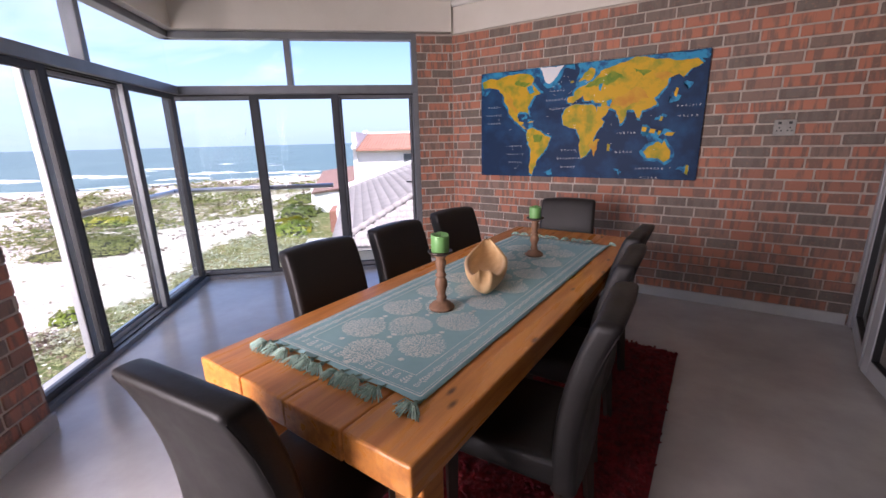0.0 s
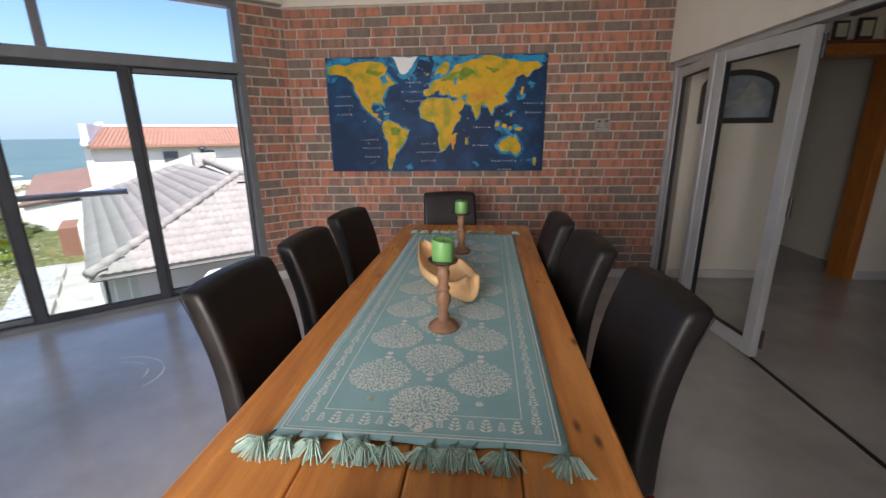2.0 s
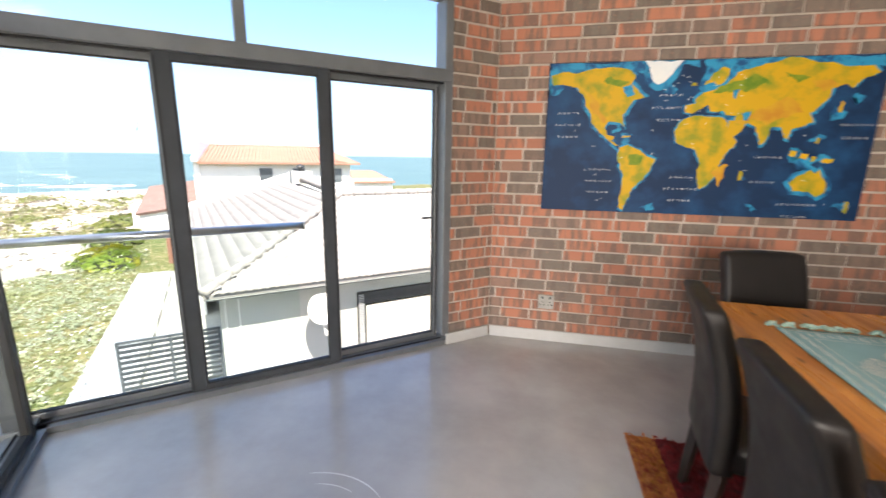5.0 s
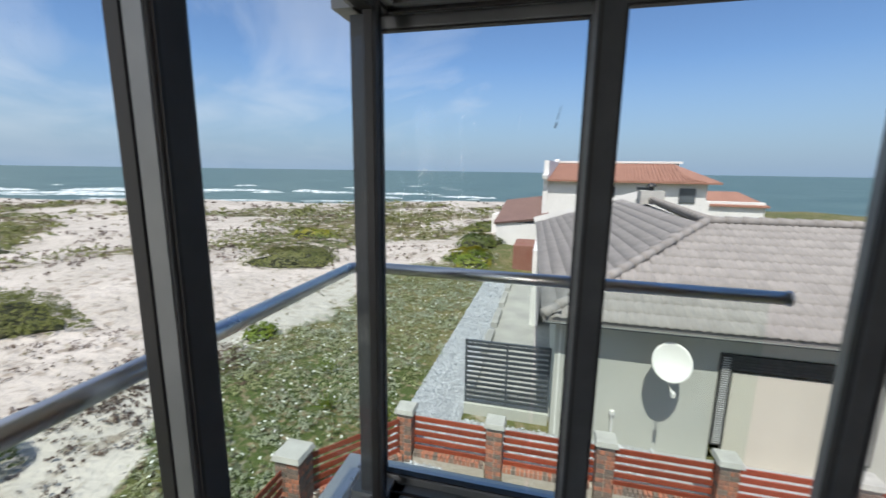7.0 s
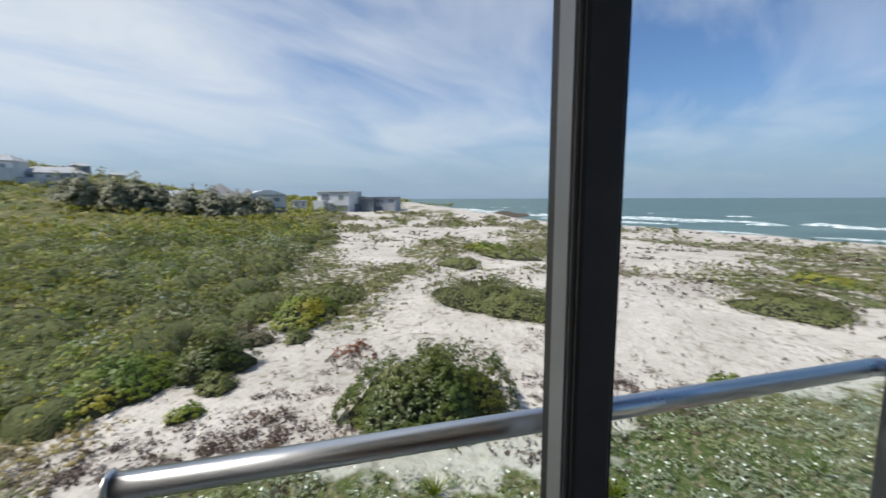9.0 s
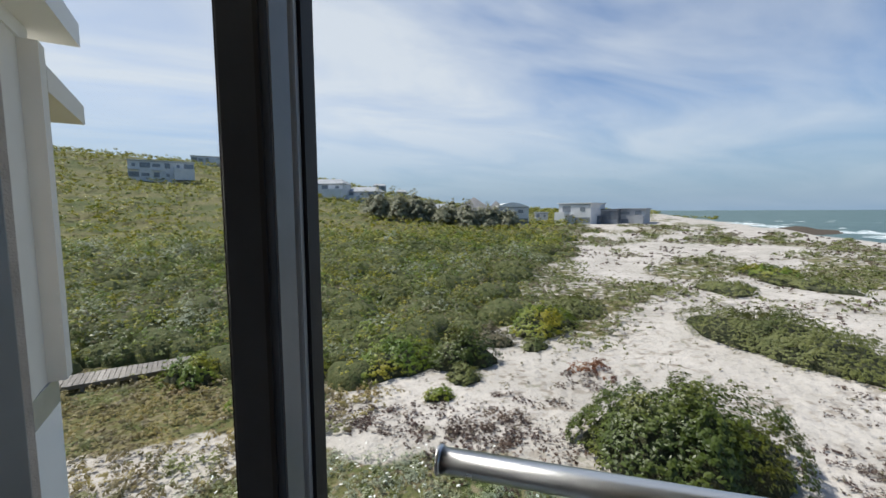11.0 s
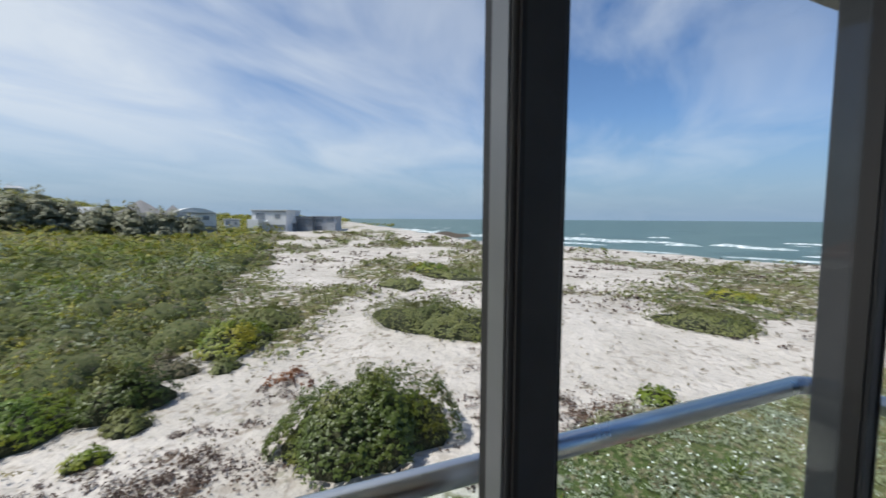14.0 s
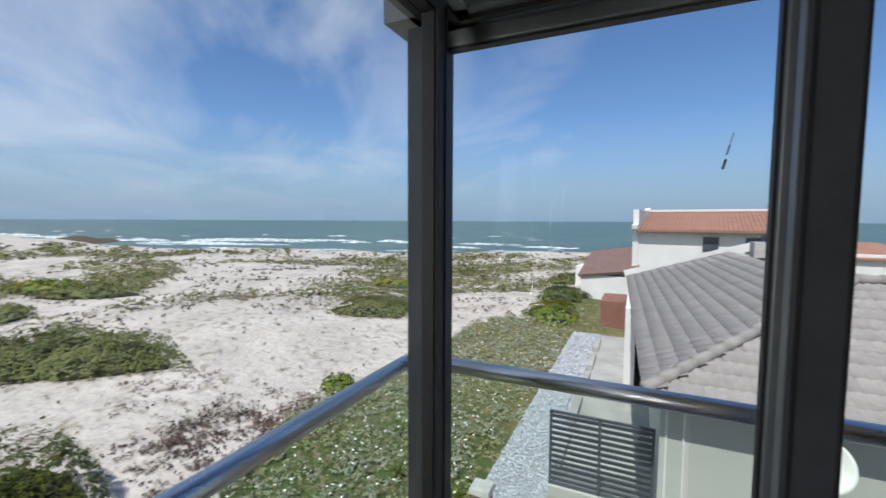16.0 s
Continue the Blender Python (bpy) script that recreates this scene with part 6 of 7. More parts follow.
def shrub(cx, cy, r, h, material, leaf, count, label, long=1.0, turn=0.0):
    t = thing("shrub", pose(cx, cy, float(ground_z(cx, cy))), label, "shrub", "shrubs on the dunes")
    p, s, n = dome(cx, cy, r, h, int(count * 1.5), leaf * 0.95, long, radians(turn))
    o = new("crown", quad_cloud("crown", p, s, n, material))
    o.parent = t
    o.matrix_local = t.matrix_world.inverted()
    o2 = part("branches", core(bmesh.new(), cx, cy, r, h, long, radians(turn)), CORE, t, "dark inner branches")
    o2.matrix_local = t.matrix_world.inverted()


for cx, cy, r, h, mt, lf, ct, lb, lg, tn in (
    (-12.2, -2.95, 1.75, 1.45, GREEN, 0.050, 14000, "large rounded dark green shrub on the sand near the house", 1.18, 118),
    (-23.0, -4.9, 2.2, 1.05, OLIVE, 0.040, 24000, "long low olive shrub lying across the white dune", 2.0, 57),
    (-9.9, -11.9, 1.5, 0.85, BRIGHT, 0.055, 4600, "bright green spreading shrub beside the sand", 1.4, 30),
    (-11.9, -10.7, 1.15, 1.15, GREEN, 0.05, 4200, "small dark green rounded shrub at the edge of the sand", 1.0, 0),
    (-10.9, -9.3, 0.55, 0.42, OLIVE, 0.045, 1100, "small grey-green shrub before a rounded one", 1.2, 40),
    (-9.5, -8.5, 0.40, 0.30, BRIGHT, 0.04, 700, "small bright green plant on the sand", 1.2, 20),
    (-5.9, -12.4, 1.3, 0.8, BRIGHT, 0.055, 3600, "bright yellow-green low shrub in the scrub", 1.5, 35),
    (-3.3, -14.3, 0.9, 0.75, BRIGHT, 0.055, 2200, "bright green shrub beside the boardwalk", 1.0, 0),
    (-17.9, -12.6, 1.5, 1.0, BRIGHT, 0.06, 4200, "yellow-green shrub on the dune slope", 1.3, 30),
    (-21.6, -14.0, 1.6, 0.8, OLIVE, 0.065, 3400, "olive shrub on the dune slope", 1.6, 25),
    (-15.6, -10.8, 0.6, 0.4, OLIVE, 0.05, 900, "small olive shrub on the bare sand", 1.2, 60),
    (-14.6, -12.4, 0.9, 0.7, FYN2, 0.05, 1600, "grey twiggy shrub at the edge of the scrub", 1.2, 60),
    (-8.0, -19.6, 1.5, 1.1, GREEN, 0.07, 2600, "dark green shrub behind the sandy path", 1.3, 10),
    (-27.6, 8.2, 2.1, 0.7, OLIVE, 0.045, 9000, "low dark green shrub in the dune hollow", 1.35, 65),
    (-23.2, 17.6, 1.5, 0.5, BRIGHT, 0.06, 3600, "green bushes beside the neighbour's garden wall", 1.6, 120),
    (-26.8, 21.4, 1.7, 0.6, GREEN, 0.07, 3400, "green bushes beside the terrace", 1.5, 120),
    (-32.5, 27.0, 2.0, 0.6, GREEN, 0.08, 2800, "green bushes at the edge of the sand", 1.3, 120),
    (-17.2, 4.2, 0.55, 0.36, BRIGHT, 0.045, 1100, "small yellow-green plant on the sand edge", 1.2, 100),
    (-36.0, 12.0, 1.5, 0.5, BRIGHT, 0.08, 1500, "low yellow-green plant far out on the sand", 1.6, 70),
    (-41.0, -9.5, 2.0, 0.7, OLIVE, 0.09, 2200, "olive mound between sand streaks", 1.8, 70),
    (-34.5, -12.0, 1.7, 0.7, OLIVE, 0.085, 2200, "olive mound behind the long dune shrub", 1.7, 60),
    (-47.0, -14.0, 2.0, 0.8, BRIGHT, 0.10, 2000, "yellow-green mound far out on the dunes", 1.6, 70),
):
    shrub(cx, cy, r, h, mt, lf, ct, lb, lg, tn)

# dark green of the solid mounds paints the shade under the scrub leaves
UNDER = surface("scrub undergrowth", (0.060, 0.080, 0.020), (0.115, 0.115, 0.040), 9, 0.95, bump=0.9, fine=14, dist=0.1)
rg = np.random.RandomState(4)


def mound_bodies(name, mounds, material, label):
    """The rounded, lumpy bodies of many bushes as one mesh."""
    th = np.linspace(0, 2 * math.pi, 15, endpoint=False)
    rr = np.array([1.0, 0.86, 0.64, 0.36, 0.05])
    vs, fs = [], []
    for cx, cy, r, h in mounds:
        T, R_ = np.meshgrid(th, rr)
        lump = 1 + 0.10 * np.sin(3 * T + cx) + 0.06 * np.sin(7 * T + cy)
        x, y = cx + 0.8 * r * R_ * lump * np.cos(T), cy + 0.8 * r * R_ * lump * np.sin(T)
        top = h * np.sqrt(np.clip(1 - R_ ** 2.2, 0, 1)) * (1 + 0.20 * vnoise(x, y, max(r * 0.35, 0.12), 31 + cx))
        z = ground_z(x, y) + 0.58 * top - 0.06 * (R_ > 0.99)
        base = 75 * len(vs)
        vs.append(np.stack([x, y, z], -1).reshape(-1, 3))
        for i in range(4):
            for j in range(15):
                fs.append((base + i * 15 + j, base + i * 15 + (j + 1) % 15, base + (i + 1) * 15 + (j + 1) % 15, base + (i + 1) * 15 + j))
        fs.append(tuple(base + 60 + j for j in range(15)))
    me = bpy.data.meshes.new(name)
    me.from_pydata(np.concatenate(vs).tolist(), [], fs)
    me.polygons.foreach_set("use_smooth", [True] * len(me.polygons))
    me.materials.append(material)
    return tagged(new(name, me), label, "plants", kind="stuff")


def scatter(n, near, far, a0, a1, power=1.0):
    a = rg.uniform(radians(a0), radians(a1), n)
    r = near * (far / near) ** (rg.uniform(0, 1, n) ** power)
    return -4 + r * np.cos(a), 2 + r * np.sin(a), r


# dense scrub
fx, fy, fr = scatter(5200, 8.5, 85, 188, 305, 0.72)
keep = (cover_fynbos(fx, fy) > 0.35) & ((vnoise(fx, fy, 2.2, 55) > -0.14) | (fr > 60)) & ~((fx > -3.2) & (fy > -7)) & (fr > np.interp(np.degrees(np.arctan2(fy - 2, fx + 4)) % 360, [235, 250, 262, 275], [9, 12.5, 16, 17.5])) & ~((np.abs(fy + 16.0 - 0.24 * np.minimum(fx + 3, 0)) < 0.95) & (fx > -12) & (fx < 6))
groups, bodies = {0: [], 1: [], 2: [], 3: []}, {0: [], 1: [], 2: [], 3: []}
for k, (a, b, r) in enumerate(zip(fx[keep], fy[keep], fr[keep])):
    w = (0.28 + 1.25 * rg.uniform(0, 1) ** 2.6) * (0.85 + r / 55)
    hh = min(w * rg.uniform(0.45, 1.15), 1.8)
    hue = float(vnoise(a, b, 6.0, 77)) * 0.8 + rg.uniform(-0.75, 0.75)
    kind_ = 2 if hue > 0.36 else 3 if hue < -0.55 else 1 if hue < -0.36 else 0
    groups[kind_].append(dome(a, b, w, hh, int(np.clip(5200 * w * w / r, 54, 600)), 0.025 + 0.0013 * r, 1.0 + rg.uniform(0, 0.6), rg.uniform(0, 3.1)))
    bodies[kind_].append((a, b, w, hh))
for kk, mt, nm, lb in ((0, FYN, "scrub", "dense olive and yellow-green coastal scrub"), (1, FYN2, "grey_scrub", "grey-green coastal scrub"), (2, BRIGHT, "green_scrub", "bright green coastal scrub"), (3, GREEN, "dark_scrub", "dark green coastal scrub")):
    stuff_cloud(nm, groups[kk], mt, lb)
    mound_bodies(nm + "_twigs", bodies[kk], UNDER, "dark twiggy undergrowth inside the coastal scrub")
# single bushes that stand out of the scrub by size and colour
fx, fy, fr = scatter(900, 13, 80, 195, 292, 0.75)
keep = (cover_fynbos(fx, fy) > 0.6) & ~((np.abs(fy + 16.0 - 0.24 * np.minimum(fx + 3, 0)) < 2.0) & (fx > -13) & (fx < 6)) & (fr > np.interp(np.degrees(np.arctan2(fy - 2, fx + 4)) % 360, [235, 250, 262, 275], [10, 14, 18, 19]))
accent, accent_body = {0: [], 1: [], 2: [], 3: []}, []
for a, b, r in zip(fx[keep], fy[keep], fr[keep]):
    w = rg.uniform(0.55, 1.25) * (0.8 + r / 60)
    hh = w * rg.uniform(0.7, 1.05)
    accent[rg.choice(4, p=(0.36, 0.26, 0.22, 0.16))].append(dome(a, b, w, hh, int(np.clip(10500 * w * w / r, 150, 900)), 0.026 + 0.0013 * r, 1.0 + rg.uniform(0, 0.4), rg.uniform(0, 3.1)))
    accent_body.append((a, b, w, hh))
for kk, mt, nm, lb in ((0, BRIGHT, "bright_bushes", "rounded yellow-green bushes standing out of the scrub"), (1, GREEN, "dark_bushes", "rounded dark green bushes standing out of the scrub"), (2, OLIVE, "olive_bushes", "rounded olive bushes standing out of the scrub"), (3, SAGE, "grey_bushes", "pale grey-green bushes standing out of the scrub")):
    stuff_cloud(nm, accent[kk], mt, lb)
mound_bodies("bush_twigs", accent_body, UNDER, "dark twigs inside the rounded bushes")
# low yellow-brown growth between the scrub and the house
fx, fy = rg.uniform(-10, 9, 2600), rg.uniform(-16, -7, 2600)
fr = np.hypot(fx + 4, fy - 2)
keep = (fr < np.interp(np.degrees(np.arctan2(fy - 2, fx + 4)) % 360, [235, 250, 262, 275], [8, 12.8, 16.5, 18])) & (fy < -7.2 - 0.6 * np.clip(-fx - 5, 0, 9))
stuff_cloud("dry_growth", [dome(a, b, rg.uniform(0.15, 0.5), rg.uniform(0.08, 0.3), 27, 0.044) for a, b in zip(fx[keep], fy[keep])], STRAW, "low straw-coloured and yellow-green growth before the scrub")
# distant scrub
fx, fy, fr = scatter(3900, 60, 520, 205, 300, 0.9)
keep = cover_fynbos(fx, fy) > 0.3
stuff_cloud("far_scrub", [dome(a, b, rg.uniform(1.0, 2.4) * (1 + r / 260), rg.uniform(0.6, 1.4) * (1 + r / 300), 36, 0.15 + r * 0.0017, 1.5, 0.4) for a, b, r in zip(fx[keep], fy[keep], fr[keep])], FYN, "distant olive scrub towards the houses")
# bands of thin growth on the dunes
fx, fy, fr = scatter(3600, 15, 140, 120, 236, 0.8)
keep = (cover_band(fx, fy) > 0.35) & (fx < np.interp(fy, GX, GY)) & (0.749 * (fx - CX) + 0.6626 * (fy - CY) < -2.5)
stuff_cloud("dune_growth", [dome(a, b, rg.uniform(0.4, 1.2), rg.uniform(0.12, 0.35), 54, 0.028 + 0.0014 * r, 1.6, 1.2) for a, b, r in zip(fx[keep], fy[keep], fr[keep])], FYN2, "thin grey-green growth in bands across the dunes")
fx, fy, fr = scatter(1300, 15, 130, 125, 236, 0.8)
keep = (cover_band(fx, fy) > 0.15) & (fx < np.interp(fy, GX, GY)) & (0.749 * (fx - CX) + 0.6626 * (fy - CY) < -3)
stuff_cloud("dune_bushes", [dome(a, b, rg.uniform(0.4, 1.5), rg.uniform(0.25, 0.7), 150, 0.028 + 0.0017 * r, 1.6, 1.2) for a, b, r in zip(fx[keep], fy[keep], fr[keep])], OLIVE, "scattered olive bushes on the dunes")
# tufts and twigs on bare sand
fx, fy, fr = scatter(900, 9, 60, 130, 245, 0.8)
keep = (covers(fx, fy) < 0.5) & (0.749 * (fx - CX) + 0.6626 * (fy - CY) < -3)
stuff_cloud("sand_tufts", [dome(a, b, rg.uniform(0.06, 0.24), rg.uniform(0.04, 0.13), 36, 0.014 + 0.0008 * r) for a, b, r in zip(fx[keep], fy[keep], fr[keep])], FYN2, "small dry tufts on the white sand")
# specks of growth further out
fx, fy, fr = scatter(2600, 22, 120, 125, 232, 0.8)
keep = (covers(fx, fy) < 0.6) & (0.749 * (fx - CX) + 0.6626 * (fy - CY) < -3) & (vnoise(fx, fy, 5, 71) > -0.2) & ((fx - shore_x(fy)) * 0.8 > 26)
stuff_cloud("dune_specks", [dome(a, b, rg.uniform(0.10, 0.42), rg.uniform(0.06, 0.22), 26, 0.025 + 0.0012 * r) for a, b, r in zip(fx[keep], fy[keep], fr[keep])], DRY, "scattered dry brown tufts on the dunes")
twigs = []
for cx, cy, r, n_ in ((-13.6, -0.4, 2.6, 60), (-15.5, 1.8, 2.2, 46), (-10.4, -6.0, 1.9, 40), (-14.2, -7.0, 1.0, 16), (-9.0, -5.4, 1.6, 30), (-19.0, -1.0, 1.6, 14), (-6.9, -8.9, 1.0, 26), (-8.2, -7.5, 1.1, 34), (-9.6, -6.1, 1.2, 36), (-15.2, 0.9, 1.3, 46), (-15.7, 2.6, 1.0, 26)):
    for k in range(n_):
        a, d = rg.uniform(0, 6.28), r * math.sqrt(rg.uniform(0, 1))
        twigs.append(dome(cx + d * math.cos(a), cy + d * math.sin(a), rg.uniform(0.15, 0.45), rg.uniform(0.04, 0.13), 110, 0.026))
stuff_cloud("dry_twigs", twigs, DRY, "dead brown creeping plants on the sand")
stuff_cloud("rust_plants", [dome(-15.4 + rg.uniform(-0.8, 0.8), -7.4 + rg.uniform(-0.7, 0.7), 0.35, 0.25, 90, 0.05) for k in range(9)], RUST, "rust-red succulent plants on the sand")


def on_plot(x, y):
    u = UX * (x - CX) + UY * (y - CY)
    v = VX * (x - CX) + VY * (y - CY)
    return u, v


# flowering ground cover by the house
fx, fy = rg.uniform(-24, -3, 5200), rg.uniform(-9.5, 20, 5200)
u, v = on_plot(fx, fy)
keep = (cover_near(fx, fy) > 0.4) & ((u < -0.9) | (fy < -3.5)) & ~((u > -2.35) & (v < -4.6)) & ~((fx > -4.5) & (fy > -4)) & (np.hypot(fx + 4, fy - 2) > 3.6)
stuff_cloud("ground_cover", [dome(a, b, rg.uniform(0.18, 0.42), rg.uniform(0.07, 0.20), 85, 0.030, tuft=5) for a, b in zip(fx[keep], fy[keep])], SAGE, "grey-green flowering ground cover beside the house")
k2 = keep & (rg.uniform(0, 1, len(keep)) < 0.9)
stuff_cloud("spiky_cover", [dome(a, b, 0.22, 0.22, 44, 0.028) for a, b in zip(fx[k2][::5], fy[k2][::5])], FYN2, "yellow-green leaves in the ground cover")
dx, dy = fx[k2] + rg.uniform(-0.2, 0.2, k2.sum()), fy[k2] + rg.uniform(-0.2, 0.2, k2.sum())
pts = np.column_stack([dx, dy, ground_z(dx, dy) + rg.uniform(0.24, 0.36, len(dx))])
nn = np.column_stack([rg.normal(0, 0.25, len(dx)), rg.normal(0, 0.25, len(dx)), np.ones(len(dx))])
allp = np.concatenate([pts, pts + [0, 0, 0.002]])
o = new("daisies", quad_cloud("daisies", allp, np.full(len(allp), 0.042), np.concatenate([nn, nn + 0.01]), DAISY))
tagged(o, "small white daisies in the ground cover", "flowers", kind="stuff")


def spike_plant(x, y):
    t = thing("spiky_plant", pose(x, y, float(ground_z(x, y))), "small spiky pale green plant", "plant", "spiky plants")
    bm = bmesh.new()
    for i in range(26):
        a = i * 2.4
        e = 0.35 + 0.9 * (i / 26)
        ln = 0.42
        d = Vector((math.cos(a) * math.cos(e), math.sin(a) * math.cos(e), math.sin(e)))
        rod(bm, d * 0.02 + Vector((0, 0, 0.05)), d * ln + Vector((0, 0, 0.05)), 0.018, 4, 0.002)
    part("leaves", bm, BRIGHT, t)


for x, y in ((-9.6, -1.4), (-11.8, 4.6), (-11.0, 1.6), (-10.6, 5.4), (-13.5, 5.2)):
    spike_plant(x, y)

# ---- boardwalk ----
bw = thing("boardwalk", pose(2.0, -16.1, float(ground_z(2.0, -16.1)) + 0.34, 0, 0, 0.0), "weathered grey timber boardwalk through the scrub", "boardwalk")
bd_me = mesh_of("plank", boxm((0, 0, 0), (0.135, 1.2, 0.035), bevel=0.004, seg=1), BOARDWALK)
for k in range(70):
    o = new("plank", bd_me)
    o.parent = bw
    o.matrix_local = pose(-5.2 + 0.15 * k, 0.01 * math.sin(k * 2.1), 0.004 * math.sin(k * 1.3), 0, 0, 0.8 * math.sin(k * 3.1))
bear = bmesh.new()
for s in (-0.45, 0.45):
    box(bear, (0, s, -0.08), (10.6, 0.08, 0.12))
for k in range(8):
    for s in (-0.45, 0.45):
        box(bear, (-5 + 1.4 * k, s, -0.42), (0.10, 0.10, 0.6))
part("bearers", bear, BOARDWALK, bw)

# ---- neighbour's plot, laid out along the glazing ----
PLOT = GLAZ.copy()


def plot(u, v, z=0.0):
    return (u, -v, z)


GZ = -4.0
tc = bmesh.new()
box(tc, plot(0.0, -13.6, GZ - 0.12), (1.9, 12.6, 0.30))
for k in range(5):
    box(tc, plot(-0.98, -8.6 - 2.3 * k, GZ + 0.10), (0.22, 1.7, 0.26))
o = lone("pavement", tc, PAVING, "weathered concrete terrace with low kerb blocks", "terrace", kind="structure")
o.matrix_world = PLOT
# gravel path
ng = 15000
gu, gv = rg.uniform(-2.25, -1.0, ng), -rg.uniform(4.75, 20.0, ng)
gu2, gv2 = rg.uniform(-1.0, 3.0, 2600), -rg.uniform(5.6, 6.7, 2600)
pu, pv = np.concatenate([gu, gu2]), np.concatenate([gv, gv2])
px2, py2 = CX + UX * pu + VX * pv, CY + UY * pu + VY * pv
pz = GZ + 0.015 + rg.uniform(0.0, 0.05, len(pu))
nn = np.column_stack([rg.normal(0, 0.7, len(pu)), rg.normal(0, 0.7, len(pu)), np.ones(len(pu))])
tagged(new("gravel", quad_cloud("gravel", np.column_stack([px2, py2, pz]), rg.uniform(0.02, 0.042, len(pu)), nn, GRAVEL)), "pale blue-grey gravel path beside the terrace", "gravel", kind="stuff")
gb = bmesh.new()
box(gb, plot(-1.62, -12.4, GZ - 0.10), (1.28, 15.3, 0.22))
box(gb, plot(2.6, -6.0, GZ - 0.105), (8.5, 1.4, 0.22))
o = lone("path", gb, surface("gravel bed", (0.46, 0.47, 0.48), (0.33, 0.34, 0.36), 22, 0.95, bump=1.0, fine=40, dist=0.03), "bed of the pale gravel path", "path", kind="structure")
o.matrix_world = PLOT
gb = bmesh.new()
box(gb, plot(3.2, -3.0, GZ - 0.12), (9.4, 3.9, 0.22))
o = lone("pavement_yard", gb, PAVING, "brick-paved yard between the houses", "yard", kind="structure")
o.matrix_world = PLOT

# fence of red slats between brick pillars
FV, FTOP = -5.22, -3.02
fence_u = [-1.72, -0.05, 1.80, 3.60, 5.40, 7.20]


def pillar(u, v, w, top):
    t = thing("fence_pillar", PLOT @ pose(*plot(u, v, GZ - 0.1)), "face brick fence pillar with a concrete cap", "pillar", "fence pillars")
    h = top - GZ + 0.1
    part("core", boxm((0, 0, h / 2), (w - 0.02, w - 0.02, h)), MORTAR, t)
    br = mesh_of("brick", boxm((0, 0, 0), (w * 0.5 - 0.008, 0.05, 0.073), bevel=0.004, seg=1), BRICK)
    for c in range(int(h / 0.085)):
        for face in range(4):
            for sx in (-1, 1):
                o = new("brick", br)
                o.parent = t
                o.matrix_local = pose(0, 0, 0.045 + 0.085 * c, 0, 0, 90 * face) @ pose(sx * w * 0.25 + (0.004 if c % 2 else -0.004), -w / 2 + 0.025 - 0.004, 0)
    cp = boxm((0, 0, h + 0.045), (w + 0.09, w + 0.09, 0.09), bevel=0.01)
    for q in cp.verts:
        if q.co.z > h + 0.06:
            q.co.x *= 0.9
            q.co.y *= 0.9
    part("cap", cp, CAPSTONE, t, "grey concrete cap")


def slats(u0, v0, u1, v1):
    a, b = Vector(plot(u0, v0)), Vector(plot(u1, v1))
    d = b - a
    ln = d.length
    t = thing("slat_fence", PLOT @ pose(*((a + b) / 2)[:2], 0, 0, 0, math.degrees(math.atan2(d.y, d.x))), "red-stained horizontal timber slat fence panel", "fence", "fence panels")
    sl = mesh_of("slat", boxm((0, 0, 0), (ln, 0.022, 0.098), bevel=0.004, seg=1), FENCEWOOD)
    for k in range(5):
        o = new("slat", sl)
        o.parent = t
        o.matrix_local = pose(0, 0, FTOP - 0.11 - 0.148 * k)
    pl = bmesh.new()
    box(pl, (0, 0, GZ + 0.02), (ln, 0.22, 0.32))
    part("plinth", pl, MORTAR, t)
    sb = mesh_of("brick", boxm((0, 0, 0), (0.066, 0.235, 0.10), bevel=0.004, seg=1), BRICK)
    for k in range(int(ln / 0.078)):
        o = new("brick", sb)
        o.parent = t
        o.matrix_local = pose(-ln / 2 + 0.04 + 0.078 * k, 0, GZ + 0.19)


for u in fence_u:
    pillar(u, FV, 0.28, FTOP + 0.02)
for a, b in zip(fence_u, fence_u[1:]):
    slats(a + 0.16, FV, b - 0.16, FV)
pillar(-3.0, -3.55, 0.40, FTOP + 0.05)
slats(-1.80, FV + 0.18, -2.86, -3.75)
slats(-3.06, -3.30, -3.10, -1.0)

# charcoal slat screen
scr = thing("slat_screen", PLOT @ pose(*plot(-0.05, -7.15, GZ)), "charcoal aluminium slatted screen on a low wall", "screen")
part("low_wall", boxm((0, 0, 0.06), (1.86, 0.2, 0.30)), WALLSAGE, scr)
fm = bmesh.new()
for x in (-0.91, 0.0, 0.91):
    box(fm, (x, 0, 0.96), (0.05, 0.05, 1.52))
for z in (0.24, 1.70):
    box(fm, (0, 0, z), (1.86, 0.05, 0.05))
part("frame", fm, SLATGREY, scr)
sl = mesh_of("slat", boxm((0, 0, 0), (0.86, 0.018, 0.085), bevel=0.003, seg=1), SLATGREY)
for sx in (-1, 1):
    for k in range(12):
        o = new("slat", sl)
        o.parent = scr
        o.matrix_local = pose(sx * 0.455, 0, 0.33 + 0.117 * k, 18, 0, 0)

